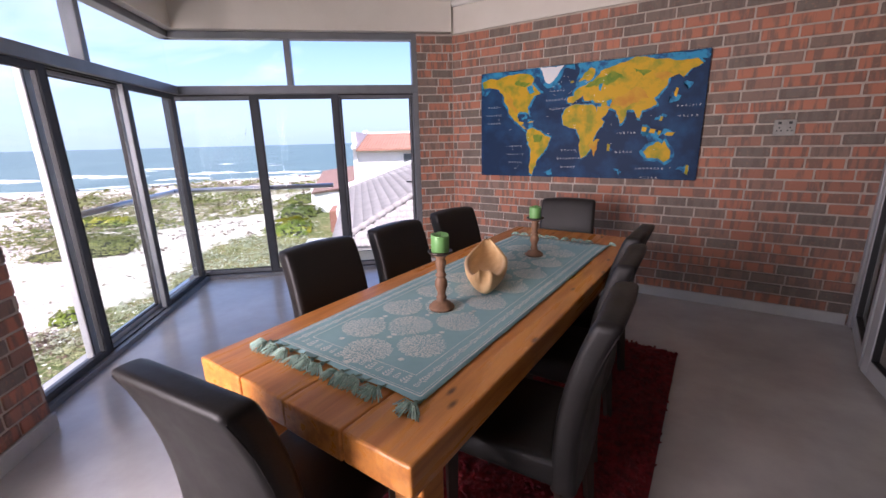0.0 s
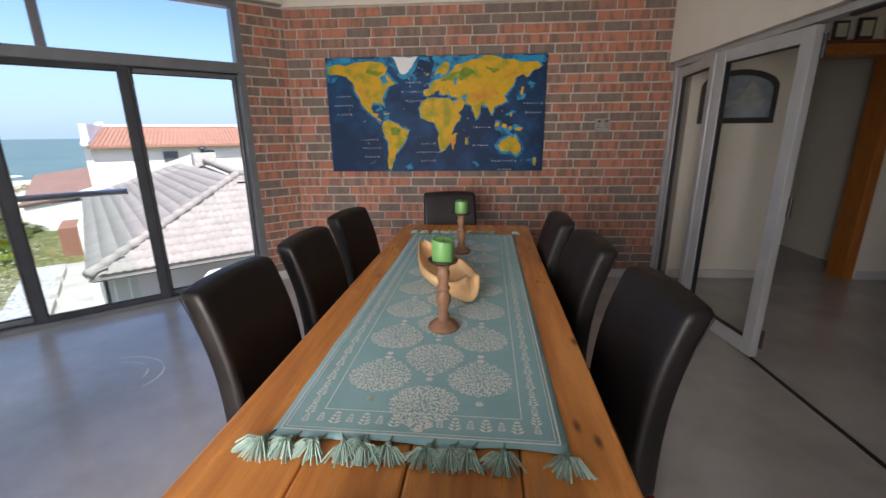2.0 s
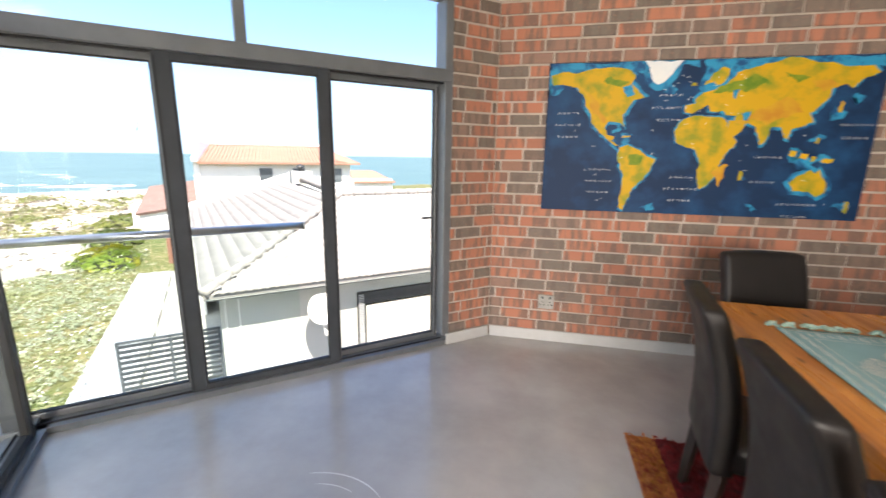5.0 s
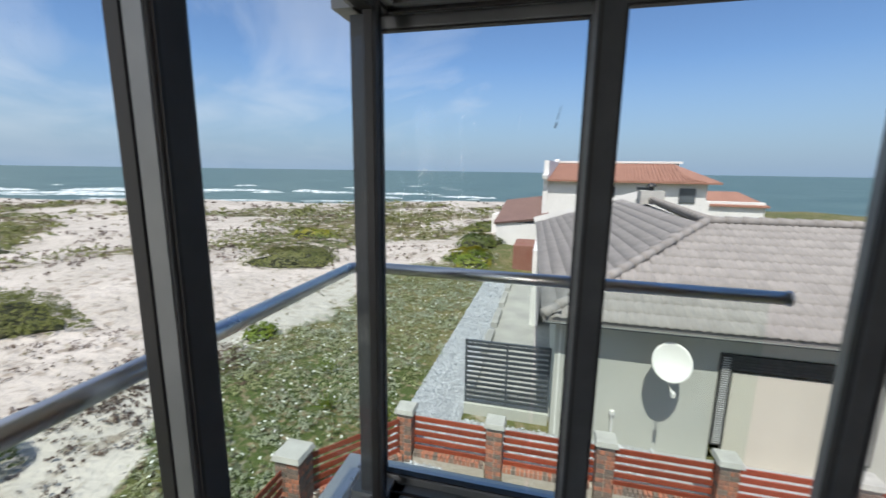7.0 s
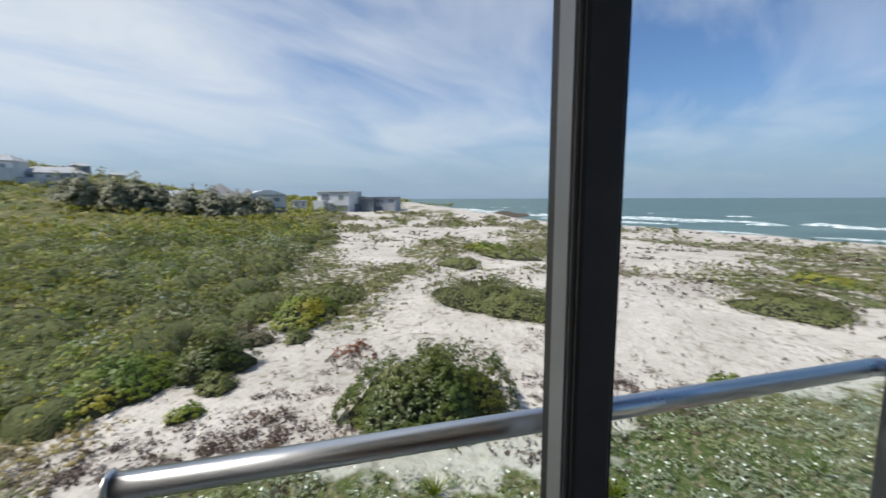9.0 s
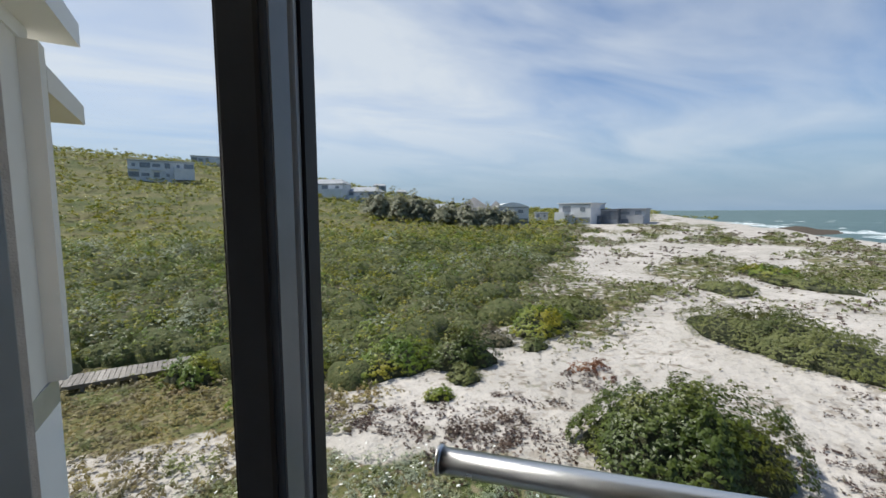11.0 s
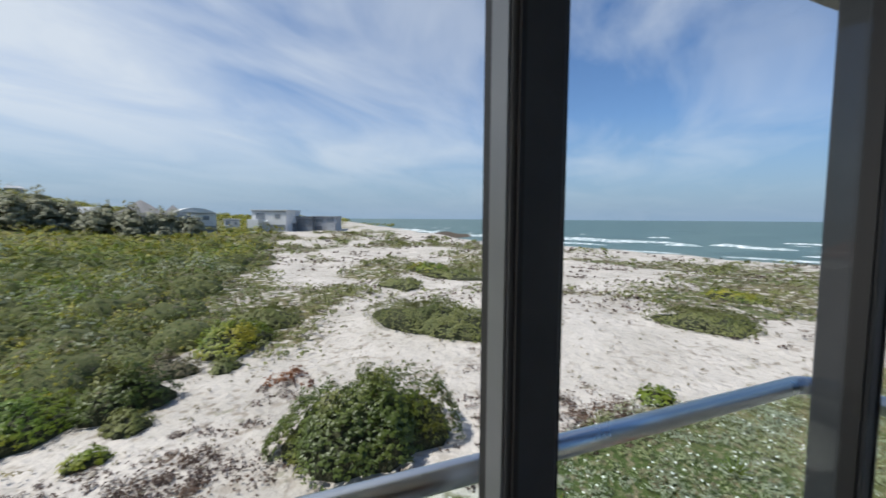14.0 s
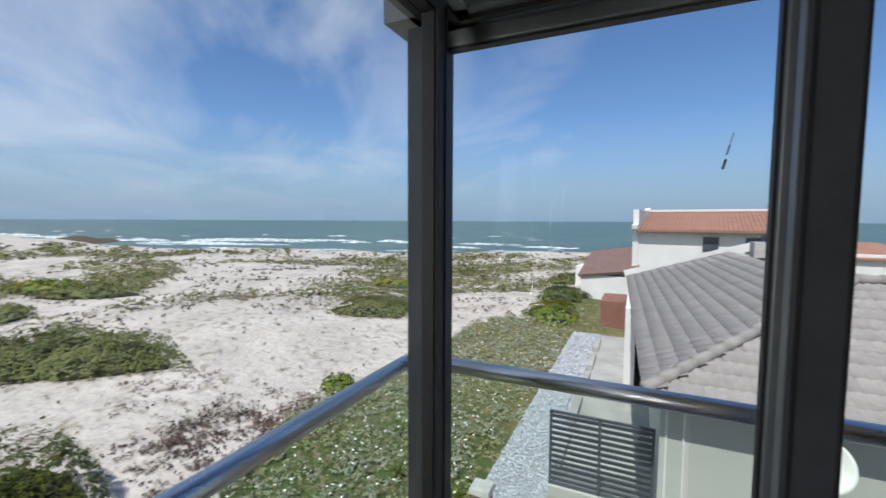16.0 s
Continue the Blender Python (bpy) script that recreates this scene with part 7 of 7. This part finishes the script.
# house next door
PANEL = surface("cream render", (0.62, 0.59, 0.50), (0.56, 0.53, 0.45), 1.2, 0.9, bump=0.15, fine=40)
hs = thing("neighbour_house", PLOT, "low sage-green house with a grey tiled hip roof", "house")
WV, EV, EZ = -6.68, -6.2, -1.25
wl_ = bmesh.new()
W_U0, W_U1 = 0.92, 13.0
box(wl_, plot((W_U0 + 3.86) / 2, WV - 0.15, (GZ - 0.3 + EZ) / 2), (3.86 - W_U0, 0.3, EZ - GZ + 0.3))
box(wl_, plot((6.38 + W_U1) / 2, WV - 0.15, (GZ - 0.3 + EZ) / 2), (W_U1 - 6.38, 0.3, EZ - GZ + 0.3))
box(wl_, plot(5.12, WV - 0.15, (-1.78 + EZ) / 2), (2.52, 0.3, EZ + 1.78))
box(wl_, plot(5.12, WV - 0.9, (GZ - 0.3 + EZ) / 2), (2.6, 0.2, EZ - GZ + 0.3))
box(wl_, plot(W_U0 + 0.15, -14.6, (GZ - 0.3 + EZ) / 2), (0.3, 15.5, EZ - GZ + 0.3))
part("wall", wl_, WALLSAGE, hs)
part("white_panel", boxm(plot(5.12, WV - 0.05, (GZ - 0.2 - 2.15) / 2), (2.06, 0.12, -2.15 - GZ + 0.2)), PANEL, hs, "cream rendered panel in the recess")
for u in (3.96, 6.28):
    part("louvre_frame", boxm(plot(u, WV + 0.02, -2.70), (0.2, 0.06, 1.84)), LOUVRE, hs)
    lv = bmesh.new()
    for k in range(40):
        box(lv, plot(u, WV + 0.055, -3.57 + 0.044 * k), (0.13, 0.012, 0.026), (25, 0, 0))
    part("louvres", lv, SKIRT, hs)
part("top_louvre", boxm(plot(5.12, WV + 0.02, -1.94), (2.5, 0.06, 0.28)), LOUVRE, hs)
for k in range(4):
    part("slat", boxm(plot(5.12, WV + 0.056, -2.04 + 0.06 * k), (2.3, 0.012, 0.03)), LOUVRE, hs)
part("fascia", boxm(plot(6.8, EV - 0.04, EZ - 0.07), (12.2, 0.025, 0.14)), SLATGREY, hs)
part("soffit", boxm(plot(6.8, (EV + WV) / 2, EZ - 0.10), (12.2, 0.46, 0.02)), WALLSAGE, hs)
pipe = bmesh.new()
rod(pipe, plot(2.10, WV + 0.05, GZ), plot(2.10, WV + 0.05, -3.3), 0.025, 8)
rod(pipe, plot(2.10, WV + 0.05, -3.3), plot(2.10, WV + 0.05, -3.22), 0.05, 8)
part("vent_pipe", pipe, WALLWHITE, hs)
dp = bmesh.new()
for u in (1.02, 1.28):
    box(dp, plot(u, WV + 0.012, (GZ + EZ) / 2 - 0.1), (0.03, 0.03, EZ - GZ - 0.3))
part("wall_strip", dp, WALLWHITE, hs)
PITCH = math.atan2(1.5, 3.75)
HIPU, HIPV, RIDGEZ = 4.45, -9.95, 0.25
rf = bmesh.new()


def slope(pts, th=0.08):
    lo = [rf.verts.new(plot(u, v, z - th)) for u, v, z in pts]
    hi = [rf.verts.new(plot(u, v, z)) for u, v, z in pts]
    k = len(pts)
    rf.faces.new(hi)
    rf.faces.new(lo[::-1])
    for i in range(k):
        rf.faces.new((lo[i], lo[(i + 1) % k], hi[(i + 1) % k], hi[i]))


slope([(0.66, EV, EZ), (13.2, EV, EZ), (13.2, HIPV, RIDGEZ), (HIPU, HIPV, RIDGEZ)])
slope([(0.66, EV, EZ - 0.05), (HIPU, HIPV, RIDGEZ - 0.10), (4.75, -19.5, 0.12), (0.0, -22.0, EZ - 0.05)])
slope([(HIPU, HIPV, RIDGEZ), (13.2, HIPV, RIDGEZ), (13.2, -14.0, EZ), (8.5, -14.0, EZ)])
slope([(HIPU, HIPV, RIDGEZ), (8.5, -14.0, EZ), (8.5, -22.0, EZ), (4.75, -19.5, 0.35)])
bmesh.ops.recalc_face_normals(rf, faces=rf.faces)
part("roof", rf, TILEGREY_REST, hs)
hp = bmesh.new()


def caps(a, b, r=0.11):
    a, b = Vector(plot(*a)), Vector(plot(*b))
    d = b - a
    k = int(d.length / 0.36)
    for i in range(k):
        p = a + d * (i / k)
        q_ = a + d * ((i + 1.12) / k)
        rod(hp, p + Vector((0, 0, 0.02)), q_ + Vector((0, 0, 0.0)), r, 10, r * 0.82)


caps((0.66, EV, EZ + 0.03), (HIPU, HIPV, RIDGEZ + 0.06))
caps((HIPU, HIPV, RIDGEZ + 0.06), (13.2, HIPV, RIDGEZ + 0.06))
caps((HIPU, HIPV, RIDGEZ + 0.06), (4.75, -19.5, 0.42))
part("ridge_tiles", hp, TILEGREY_REST, hs, "rounded ridge tiles", True)
vg = bmesh.new()
a, b = Vector(plot(-0.05, -22.0, EZ)), Vector(plot(4.75, -19.6, 0.42))
d = b - a
box(vg, (a + b) / 2 + Vector((0, 0, 0.05)), (d.length, 0.25, 0.35), (0, -math.degrees(math.atan2(d.z, math.hypot(d.x, d.y))), math.degrees(math.atan2(d.y, d.x))))
box(vg, plot(0.35, -17.5, (GZ + EZ) / 2), (0.3, 9.0, EZ - GZ))
part("white_verge", vg, WALLWHITE, hs, "white parapet at the far end of the roof")
part("chimney_block", boxm(plot(4.7, -17.5, 0.45), (0.9, 0.7, 0.55)), CAPSTONE, hs, "squat brick chimney on the ridge")
part("chimney_cowl", lathe([(0, 0), (0.10, 0), (0.10, 0.15), (0.2, 0.18), (0.16, 0.26), (0, 0.32)], 12), BLACK, hs).matrix_local = pose(*plot(4.7, -17.5, 0.72))


def wave_tile(roll=0.015):
    """A double-roll concrete tile, lower edge at y = 0."""
    bm = bmesh.new()
    k = 10
    w, ln = 0.335, 0.40
    prof = [(-w / 2 + w * i / k, roll * (1 - math.cos(4 * math.pi * i / k))) for i in range(k + 1)]
    f0 = [bm.verts.new((x, 0, z + 0.034)) for x, z in prof]
    f1 = [bm.verts.new((x, ln, z + 0.012)) for x, z in prof]
    fb = [bm.verts.new((x, 0, z + 0.008)) for x, z in prof]
    for i in range(k):
        bm.faces.new((f0[i], f0[i + 1], f1[i + 1], f1[i]))
        bm.faces.new((fb[i], fb[i + 1], f0[i + 1], f0[i]))
    return bm


TILE_ME = mesh_of("roof_tile", wave_tile(), TILEGREY, True)
tv = np.array([v.co[:] for v in TILE_ME.vertices])
tf_ = [tuple(p.vertices) for p in TILE_ME.polygons]
low_me = mesh_of("low_tile", wave_tile(0.0015), TILEGREY)
tv_low = np.array([v.co[:] for v in low_me.vertices])
bpy.data.meshes.remove(low_me)
rest_v, rest_f = [], []
SL = math.hypot(3.75, 1.5)
n_parts = 0
for row in range(12):
    s = row * 0.337
    cu = 0.66 + 0.17 + s * math.cos(PITCH) * (HIPU - 0.66) / 3.75
    u = math.floor(cu / 0.335) * 0.335 + 0.335
    while u < 13.0:
        m = pose(*plot(u, EV, EZ)) @ pose(0, 0, 0, math.degrees(PITCH), 0, 0) @ pose(0, s - 0.03, 0.0)
        if n_parts < 300 and u < 10.0:
            o = new("roof_tile", TILE_ME)
            o.parent = hs
            o.matrix_local = m
            n_parts += 1
        else:
            base = len(rest_v)
            rest_v.extend([(m @ Vector(p))[:] for p in tv])
            rest_f.extend([tuple(i + base for i in f) for f in tf_])
        u += 0.335
# the slope towards the sea
for row in range(12):
    s = row * 0.337
    v0 = EV - 0.17 - math.ceil(s * math.cos(PITCH) / 0.335) * 0.335
    v = v0
    while v > -21.5 + 2.0 * (s / SL):
        edge = 0.66 - 0.66 * (EV - v) / 15.8
        m = pose(*plot(edge, v, EZ)) @ pose(0, 0, 0, 0, 0, -90) @ pose(0, 0, 0, math.degrees(math.atan2(1.5, 3.85)), 0, 0) @ pose(0, s - 0.03, 0.0) @ Matrix.Diagonal((1, 1, 0.4, 1))
        base = len(rest_v)
        rest_v.extend([(m @ Vector(p))[:] for p in tv_low])
        rest_f.extend([tuple(i + base for i in f) for f in tf_])
        v -= 0.335
me = bpy.data.meshes.new("roof_tiles")
me.from_pydata(rest_v, [], rest_f)
me.materials.append(TILEGREY_REST)
me.polygons.foreach_set("use_smooth", [True] * len(me.polygons))
o = tagged(new("roof_tiles", me), kind="stuff")
o.parent = hs

# streak of dirt on the glass
ds = bmesh.new()
for i, (a, b, w) in enumerate(((0.0, 0.0, 0.0024), (0.006, 0.03, 0.0014), (0.012, 0.055, 0.0008))):
    box(ds, (a, 0, b), (2 * w, 0.0012, 0.022), (0, 14, 0))
o = lone("dirt_streak", ds, BLACK, "dark streak of dirt on the window glass", "dirt")
o.matrix_world = pose(*gl(0.655, -0.018, 1.585), 0, 0, GA)

# satellite dish
dish = thing("satellite_dish", PLOT @ pose(*plot(2.92, WV + 0.02, -1.95)), "off-white satellite dish on the neighbour's wall", "satellite dish")
bm = bmesh.new()
rings = []
for i in range(9):
    r = 0.36 * i / 8
    rings.append([bm.verts.new((r * math.cos(a) * 0.92, r * math.sin(a), 0.26 * (r / 0.36) ** 2 * 0.3)) for a in np.linspace(0, 2 * math.pi, 32, endpoint=False)])
for a, b in zip(rings, rings[1:]):
    for i in range(32):
        bm.faces.new((a[i], a[(i + 1) % 32], b[(i + 1) % 32], b[i]))
bmesh.ops.remove_doubles(bm, verts=bm.verts, dist=0.001)
bmesh.ops.solidify(bm, geom=list(bm.faces), thickness=0.012)
dsh = part("reflector", bm, DISHWHITE, dish, smooth=True)
dsh.matrix_local = pose(0.02, -0.40, 0.03, 62, 0, -6)
arm = bmesh.new()
rod(arm, (0, 0.0, -0.25), (0, -0.32, -0.05), 0.022, 8)
rod(arm, (0, -0.40, -0.30), (0.0, -0.72, -0.42), 0.014, 8)
box(arm, (0.0, -0.74, -0.40), (0.07, 0.12, 0.09), bevel=0.01)
box(arm, (0, 0, -0.25), (0.12, 0.03, 0.16))
part("arm", arm, DISHWHITE, dish)

# white house with terracotta roof behind
wh = thing("white_house", pose(-24.4, 25.4, 0, 0, 0, 34.0), "white two-storey house with terracotta roofs", "house")
WL = 10.2
b1 = bmesh.new()
box(b1, (WL / 2, 3.0, -1.9), (WL, 6.0, 5.5))
box(b1, (0.0, 3.0, -0.9), (0.35, 6.3, 6.3))
box(b1, (WL / 2 - 0.6, 6.0, 1.9), (WL - 0.8, 0.3, 0.8))
box(b1, (-1.6, 1.4, -3.6), (3.6, 4.6, 2.6))
box(b1, (12.2, 4.0, -1.9), (3.6, 4.0, 3.0))
part("wall", b1, WALLWHITE, wh)
r1 = bmesh.new()
for pts in ([(0.15, -0.5, 0.9), (WL + 0.7, -0.5, 0.9), (WL - 1.4, 5.8, 2.15), (0.15, 5.8, 2.15)], [(10.8, 1.8, -0.6), (14.2, 1.8, -0.6), (13.0, 5, 0.2), (10.8, 5, 0.2)]):
    lo = [r1.verts.new((x, y, z - 0.12)) for x, y, z in pts]
    hi = [r1.verts.new(p) for p in pts]
    r1.faces.new(hi)
    r1.faces.new(lo[::-1])
    for i in range(4):
        r1.faces.new((lo[i], lo[(i + 1) % 4], hi[(i + 1) % 4], hi[i]))
part("roof", r1, TILERED, wh, "terracotta tiled roof")
r2 = bmesh.new()
box(r2, (-1.7, 1.4, -1.45), (3.9, 5.1, 0.16), (16, -8, 0))
part("low_roof", r2, MAROON, wh, "weathered maroon roof over the lower wing")
rb_ = bmesh.new()
for k in range(44):
    x = 0.3 + k * 0.235
    x2 = min(x, WL - 1.5)
    if x < WL - 0.2:
        rod(rb_, (x, -0.48, 0.93), (x if x < WL - 1.5 else WL - 1.4, 5.75 if x < WL - 1.5 else 5.75 - (x - WL + 1.5) * 4.0, 2.17 if x < WL - 1.5 else 2.17 - (x - WL + 1.5) * 0.79), 0.05, 6)
part("tile_ribs", rb_, TILERED, wh)
tr_ = bmesh.new()
box(tr_, (WL / 2 - 0.5, 5.85, 2.27), (WL - 0.6, 0.3, 0.16))
box(tr_, (0.0, 2.7, 1.72), (0.36, 6.9, 0.25), (11, 0, 0))
part("parapet", tr_, WALLWHITE, wh)
for x, w in ((4.3, 0.85), (6.5, 0.85), (9.1, 0.95)):
    win = part("window", boxm((x, -0.02, 0.02), (w, 0.10, 0.95), bevel=0.01, seg=1), SLATGREY, wh)
    part("pane", boxm((x, -0.075, 0.24), (w - 0.14, 0.02, 0.40)), DARKPANE, win)
    part("pane", boxm((x, -0.075, -0.22), (w - 0.14, 0.02, 0.40)), DARKPANE, win)
tw = boxm((0, 0, 0), (1.5, 2.6, 1.5), bevel=0.03)
o = lone("garden_wall", tw, TERRACOTTA, "terracotta-coloured garden wall by the terrace", "wall")
o.matrix_world = pose(*gl(-0.5, -24.0, -3.55), 0, 0, GA)
wb = lone("white_gatehouse", boxm((0, 0, 0), (1.6, 2.2, 2.4), bevel=0.04), WALLWHITE, "small white rendered outbuilding", "outbuilding")
wb.matrix_world = pose(-30.5, 27.0, -3.4, 0, 0, 34)

# ---- far houses ----
def far_house(az, dist, w, h, depth, wall, roofkind, floors, label, turn=0.0, lift=0.0):
    x, y = -3.24 + dist * math.cos(radians(az)), 1.81 + dist * math.sin(radians(az))
    z = float(ground_z(x, y)) - 0.4 + lift
    t = thing("far_house", pose(x, y, z, 0, 0, az - 90 + turn), label, "house", "far houses")
    body = part("wall", boxm((0, depth / 2, (h - lift) / 2), (w, depth, h + lift)), wall, t)
    if roofkind == "flat":
        part("roof", boxm((0, depth / 2, h + 0.15), (w + 0.8, depth + 0.8, 0.3)), wall, t)
    elif roofkind == "gable":
        bm = bmesh.new()
        pts = [(-w / 2 - 0.4, -0.5, h), (w / 2 + 0.4, -0.5, h), (w / 2 + 0.4, depth + 0.5, h), (-w / 2 - 0.4, depth + 0.5, h), (-w / 2 + w * 0.15, depth / 2, h + depth * 0.22), (w / 2 - w * 0.15, depth / 2, h + depth * 0.22)]
        v = [bm.verts.new(p) for p in pts]
        for f in ((0, 1, 5, 4), (2, 3, 4, 5), (1, 2, 5), (3, 0, 4), (3, 2, 1, 0)):
            bm.faces.new([v[i] for i in f])
        part("roof", bm, FARGREY, t)
    elif roofkind == "pyramid":
        bm = bmesh.new()
        ring = [bm.verts.new(p) for p in ((-w / 2 - 0.6, -0.6, h), (w / 2 + 0.6, -0.6, h), (w / 2 + 0.6, depth + 0.6, h), (-w / 2 - 0.6, depth + 0.6, h))]
        mid = [bm.verts.new((p.co.x * 0.3, depth / 2 + (p.co.y - depth / 2) * 0.3, h + 3.6)) for p in ring]
        top = bm.verts.new((0, depth / 2, h + 5.0))
        for i in range(4):
            bm.faces.new((ring[i], ring[(i + 1) % 4], mid[(i + 1) % 4], mid[i]))
            bm.faces.new((mid[i], mid[(i + 1) % 4], top))
        part("roof", bm, THATCH, t)
    else:
        bm = bmesh.new()
        k = 12
        a = [bm.verts.new((-w / 2 + w * i / k, -0.5, h + 1.5 * math.sin(math.pi * i / k))) for i in range(k + 1)]
        b = [bm.verts.new((-w / 2 + w * i / k, depth + 0.5, h + 1.5 * math.sin(math.pi * i / k))) for i in range(k + 1)]
        for i in range(k):
            bm.faces.new((a[i], a[i + 1], b[i + 1], b[i]))
        bm.faces.new(a)
        bm.faces.new(b[::-1])
        part("roof", bm, WALLWHITE, t, "bright white curved roof")
    nwin = max(2, int(w / 4.2))
    fh = h / floors
    part("fascia", boxm((0, -0.12, h - 0.25), (w * 0.98, 0.2, 0.3)), FARGREY, t)
    wing = 0.32 + 0.05 * (int(az * 7) % 4)
    part("wing", boxm((w * (0.5 - wing / 2) * (1 if int(az) % 2 else -1), -1.6, h * 0.31), (w * wing, 3.2, h * 0.62)), wall, t)
    for f in range(floors):
        for k in range(nwin):
            wx = -w / 2 + w * (k + 0.5) / nwin
            wi = part("window", boxm((wx, -0.05, f * fh + fh * 0.52), (w / nwin * (0.30 + 0.62 * ((k * 7 + f * 5 + int(az)) % 4) / 3), 0.12, fh * (0.34 + 0.2 * ((k + f + int(az)) % 2)))), FARPANE, t)
            if floors > 1 and f > 0 and k % 2 == 0 and w > 10:
                part("balcony", boxm((wx, -0.7, f * fh + 0.1), (w / nwin * 0.95, 1.3, 0.18)), wall, t)
    return t


far_house(220.6, 150, 11.5, 7.6, 12, FARWHITE, "flat", 2, "pale grey modern block of a house behind the dunes", -25)
far_house(216.8, 155, 8, 5.4, 10, FARDARK, "flat", 2, "dark modern beach house with balconies", -12)
far_house(213.8, 158, 8.5, 5.6, 9, FARGREY, "flat", 2, "modern beach house with white balconies", -12)
far_house(224.8, 165, 5, 5.2, 6, FARWHITE, "flat", 2, "small white house between larger ones", 0)
far_house(228.6, 150, 11.5, 6.8, 10, FARWHITE, "curved", 2, "white house with a bright curved roof", 10)
far_house(233.8, 150, 13, 5.2, 12, FARWHITE, "pyramid", 1, "house with a steep grey pyramid roof", 0)
far_house(230.8, 156, 8, 4.4, 9, FARWHITE, "pyramid", 1, "house with a low grey pointed roof", 0)
far_house(238.5, 158, 12, 4.4, 9, FARGREY, "gable", 1, "grey house half hidden by trees", 10)
far_house(248.9, 188, 15, 4.6, 10, FARWHITE, "gable", 2, "white terrace of holiday houses", -18, 0.4)
far_house(253.6, 186, 16, 6.2, 10, FARWHITE, "gable", 2, "white two-storey houses with gabled roofs", -22, 0.4)
far_house(259.3, 190, 19, 5.8, 10, FARWHITE, "gable", 2, "white two-storey block of holiday apartments", -16, 0.4)
far_house(271.5, 248, 27, 9.0, 12, FARWHITE, "flat", 2, "long white modern house on the rise", 0, 1.6)
far_house(246.5, 400, 12, 5, 9, FARGREY, "gable", 1, "grey house up on the green hill", 0, 2.0)
far_house(243.6, 410, 10, 4, 9, FARGREY, "gable", 1, "house on the hill with a gabled roof", 0, 2.0)
far_house(267.0, 380, 22, 6, 12, FARWHITE, "flat", 1, "long pale house on the hilltop", 0, 1.5)

# wind-bent trees before the far houses
MILK = leaf_material("milkwood leaves", [(0.19, 0.205, 0.11), (0.33, 0.32, 0.21), (0.24, 0.25, 0.145)])
for az, dist, r, h in ((246.2, 132, 6.4, 8.0), (243.0, 130, 6.4, 8.3), (240.6, 131, 4.5, 7.2), (237.6, 128, 4.6, 6.6), (234.4, 126, 5.0, 6.4), (231.4, 128, 4.6, 5.6), (229.2, 128, 3.4, 4.4)):
    x, y = -3.24 + dist * math.cos(radians(az)), 1.81 + dist * math.sin(radians(az))
    t = thing("tree", pose(x, y, float(ground_z(x, y))), "low wind-bent dark green coastal tree", "tree", "trees before the far houses")
    ps = [dome(x + rg.uniform(-r, r) * 0.6, y + rg.uniform(-r, r) * 0.6, r * rg.uniform(0.4, 0.75), h * rg.uniform(0.7, 1.05), 700, 0.42) for k in range(8)]
    o = new("crown", quad_cloud("crown", np.concatenate([p[0] for p in ps]), np.concatenate([p[1] for p in ps]), np.concatenate([p[2] for p in ps]), MILK))
    o.parent = t
    o.matrix_local = t.matrix_world.inverted()
    bm = bmesh.new()
    for k in range(4):
        a = k * 1.6
        rod(bm, (0.3 * math.cos(a), 0.3 * math.sin(a), -0.3), (r * 0.45 * math.cos(a), r * 0.45 * math.sin(a), h * 0.6), 0.22, 7, 0.08)
    part("trunk", bm, STEM, t)

# ---- face bricks ----
brick_face("map", (1, 0), (-2.338, MAPY + 0.012), RX + 0.055 + 2.338, COURSES, wall_map, 10, 28)
p0 = gl(PIER_U0, PIER_V)
brick_face("pier_r", (UX, UY), p0, 2.912 - PIER_U0, COURSES, pier_right, 0, COURSES)
p1 = gl(PIER_U, 3.70)
brick_face("pier_l", (-VX, -VY), p1, 3.70 - PIER_V0, COURSES, pier_left, 0, COURSES)
p2 = gl(PIER_U, PIER_V0)
brick_face("pier_end", (-UX, -UY), gl(PIER_U, PIER_V0 - 0.0), 0.10, COURSES, pier_left, 0, 0)
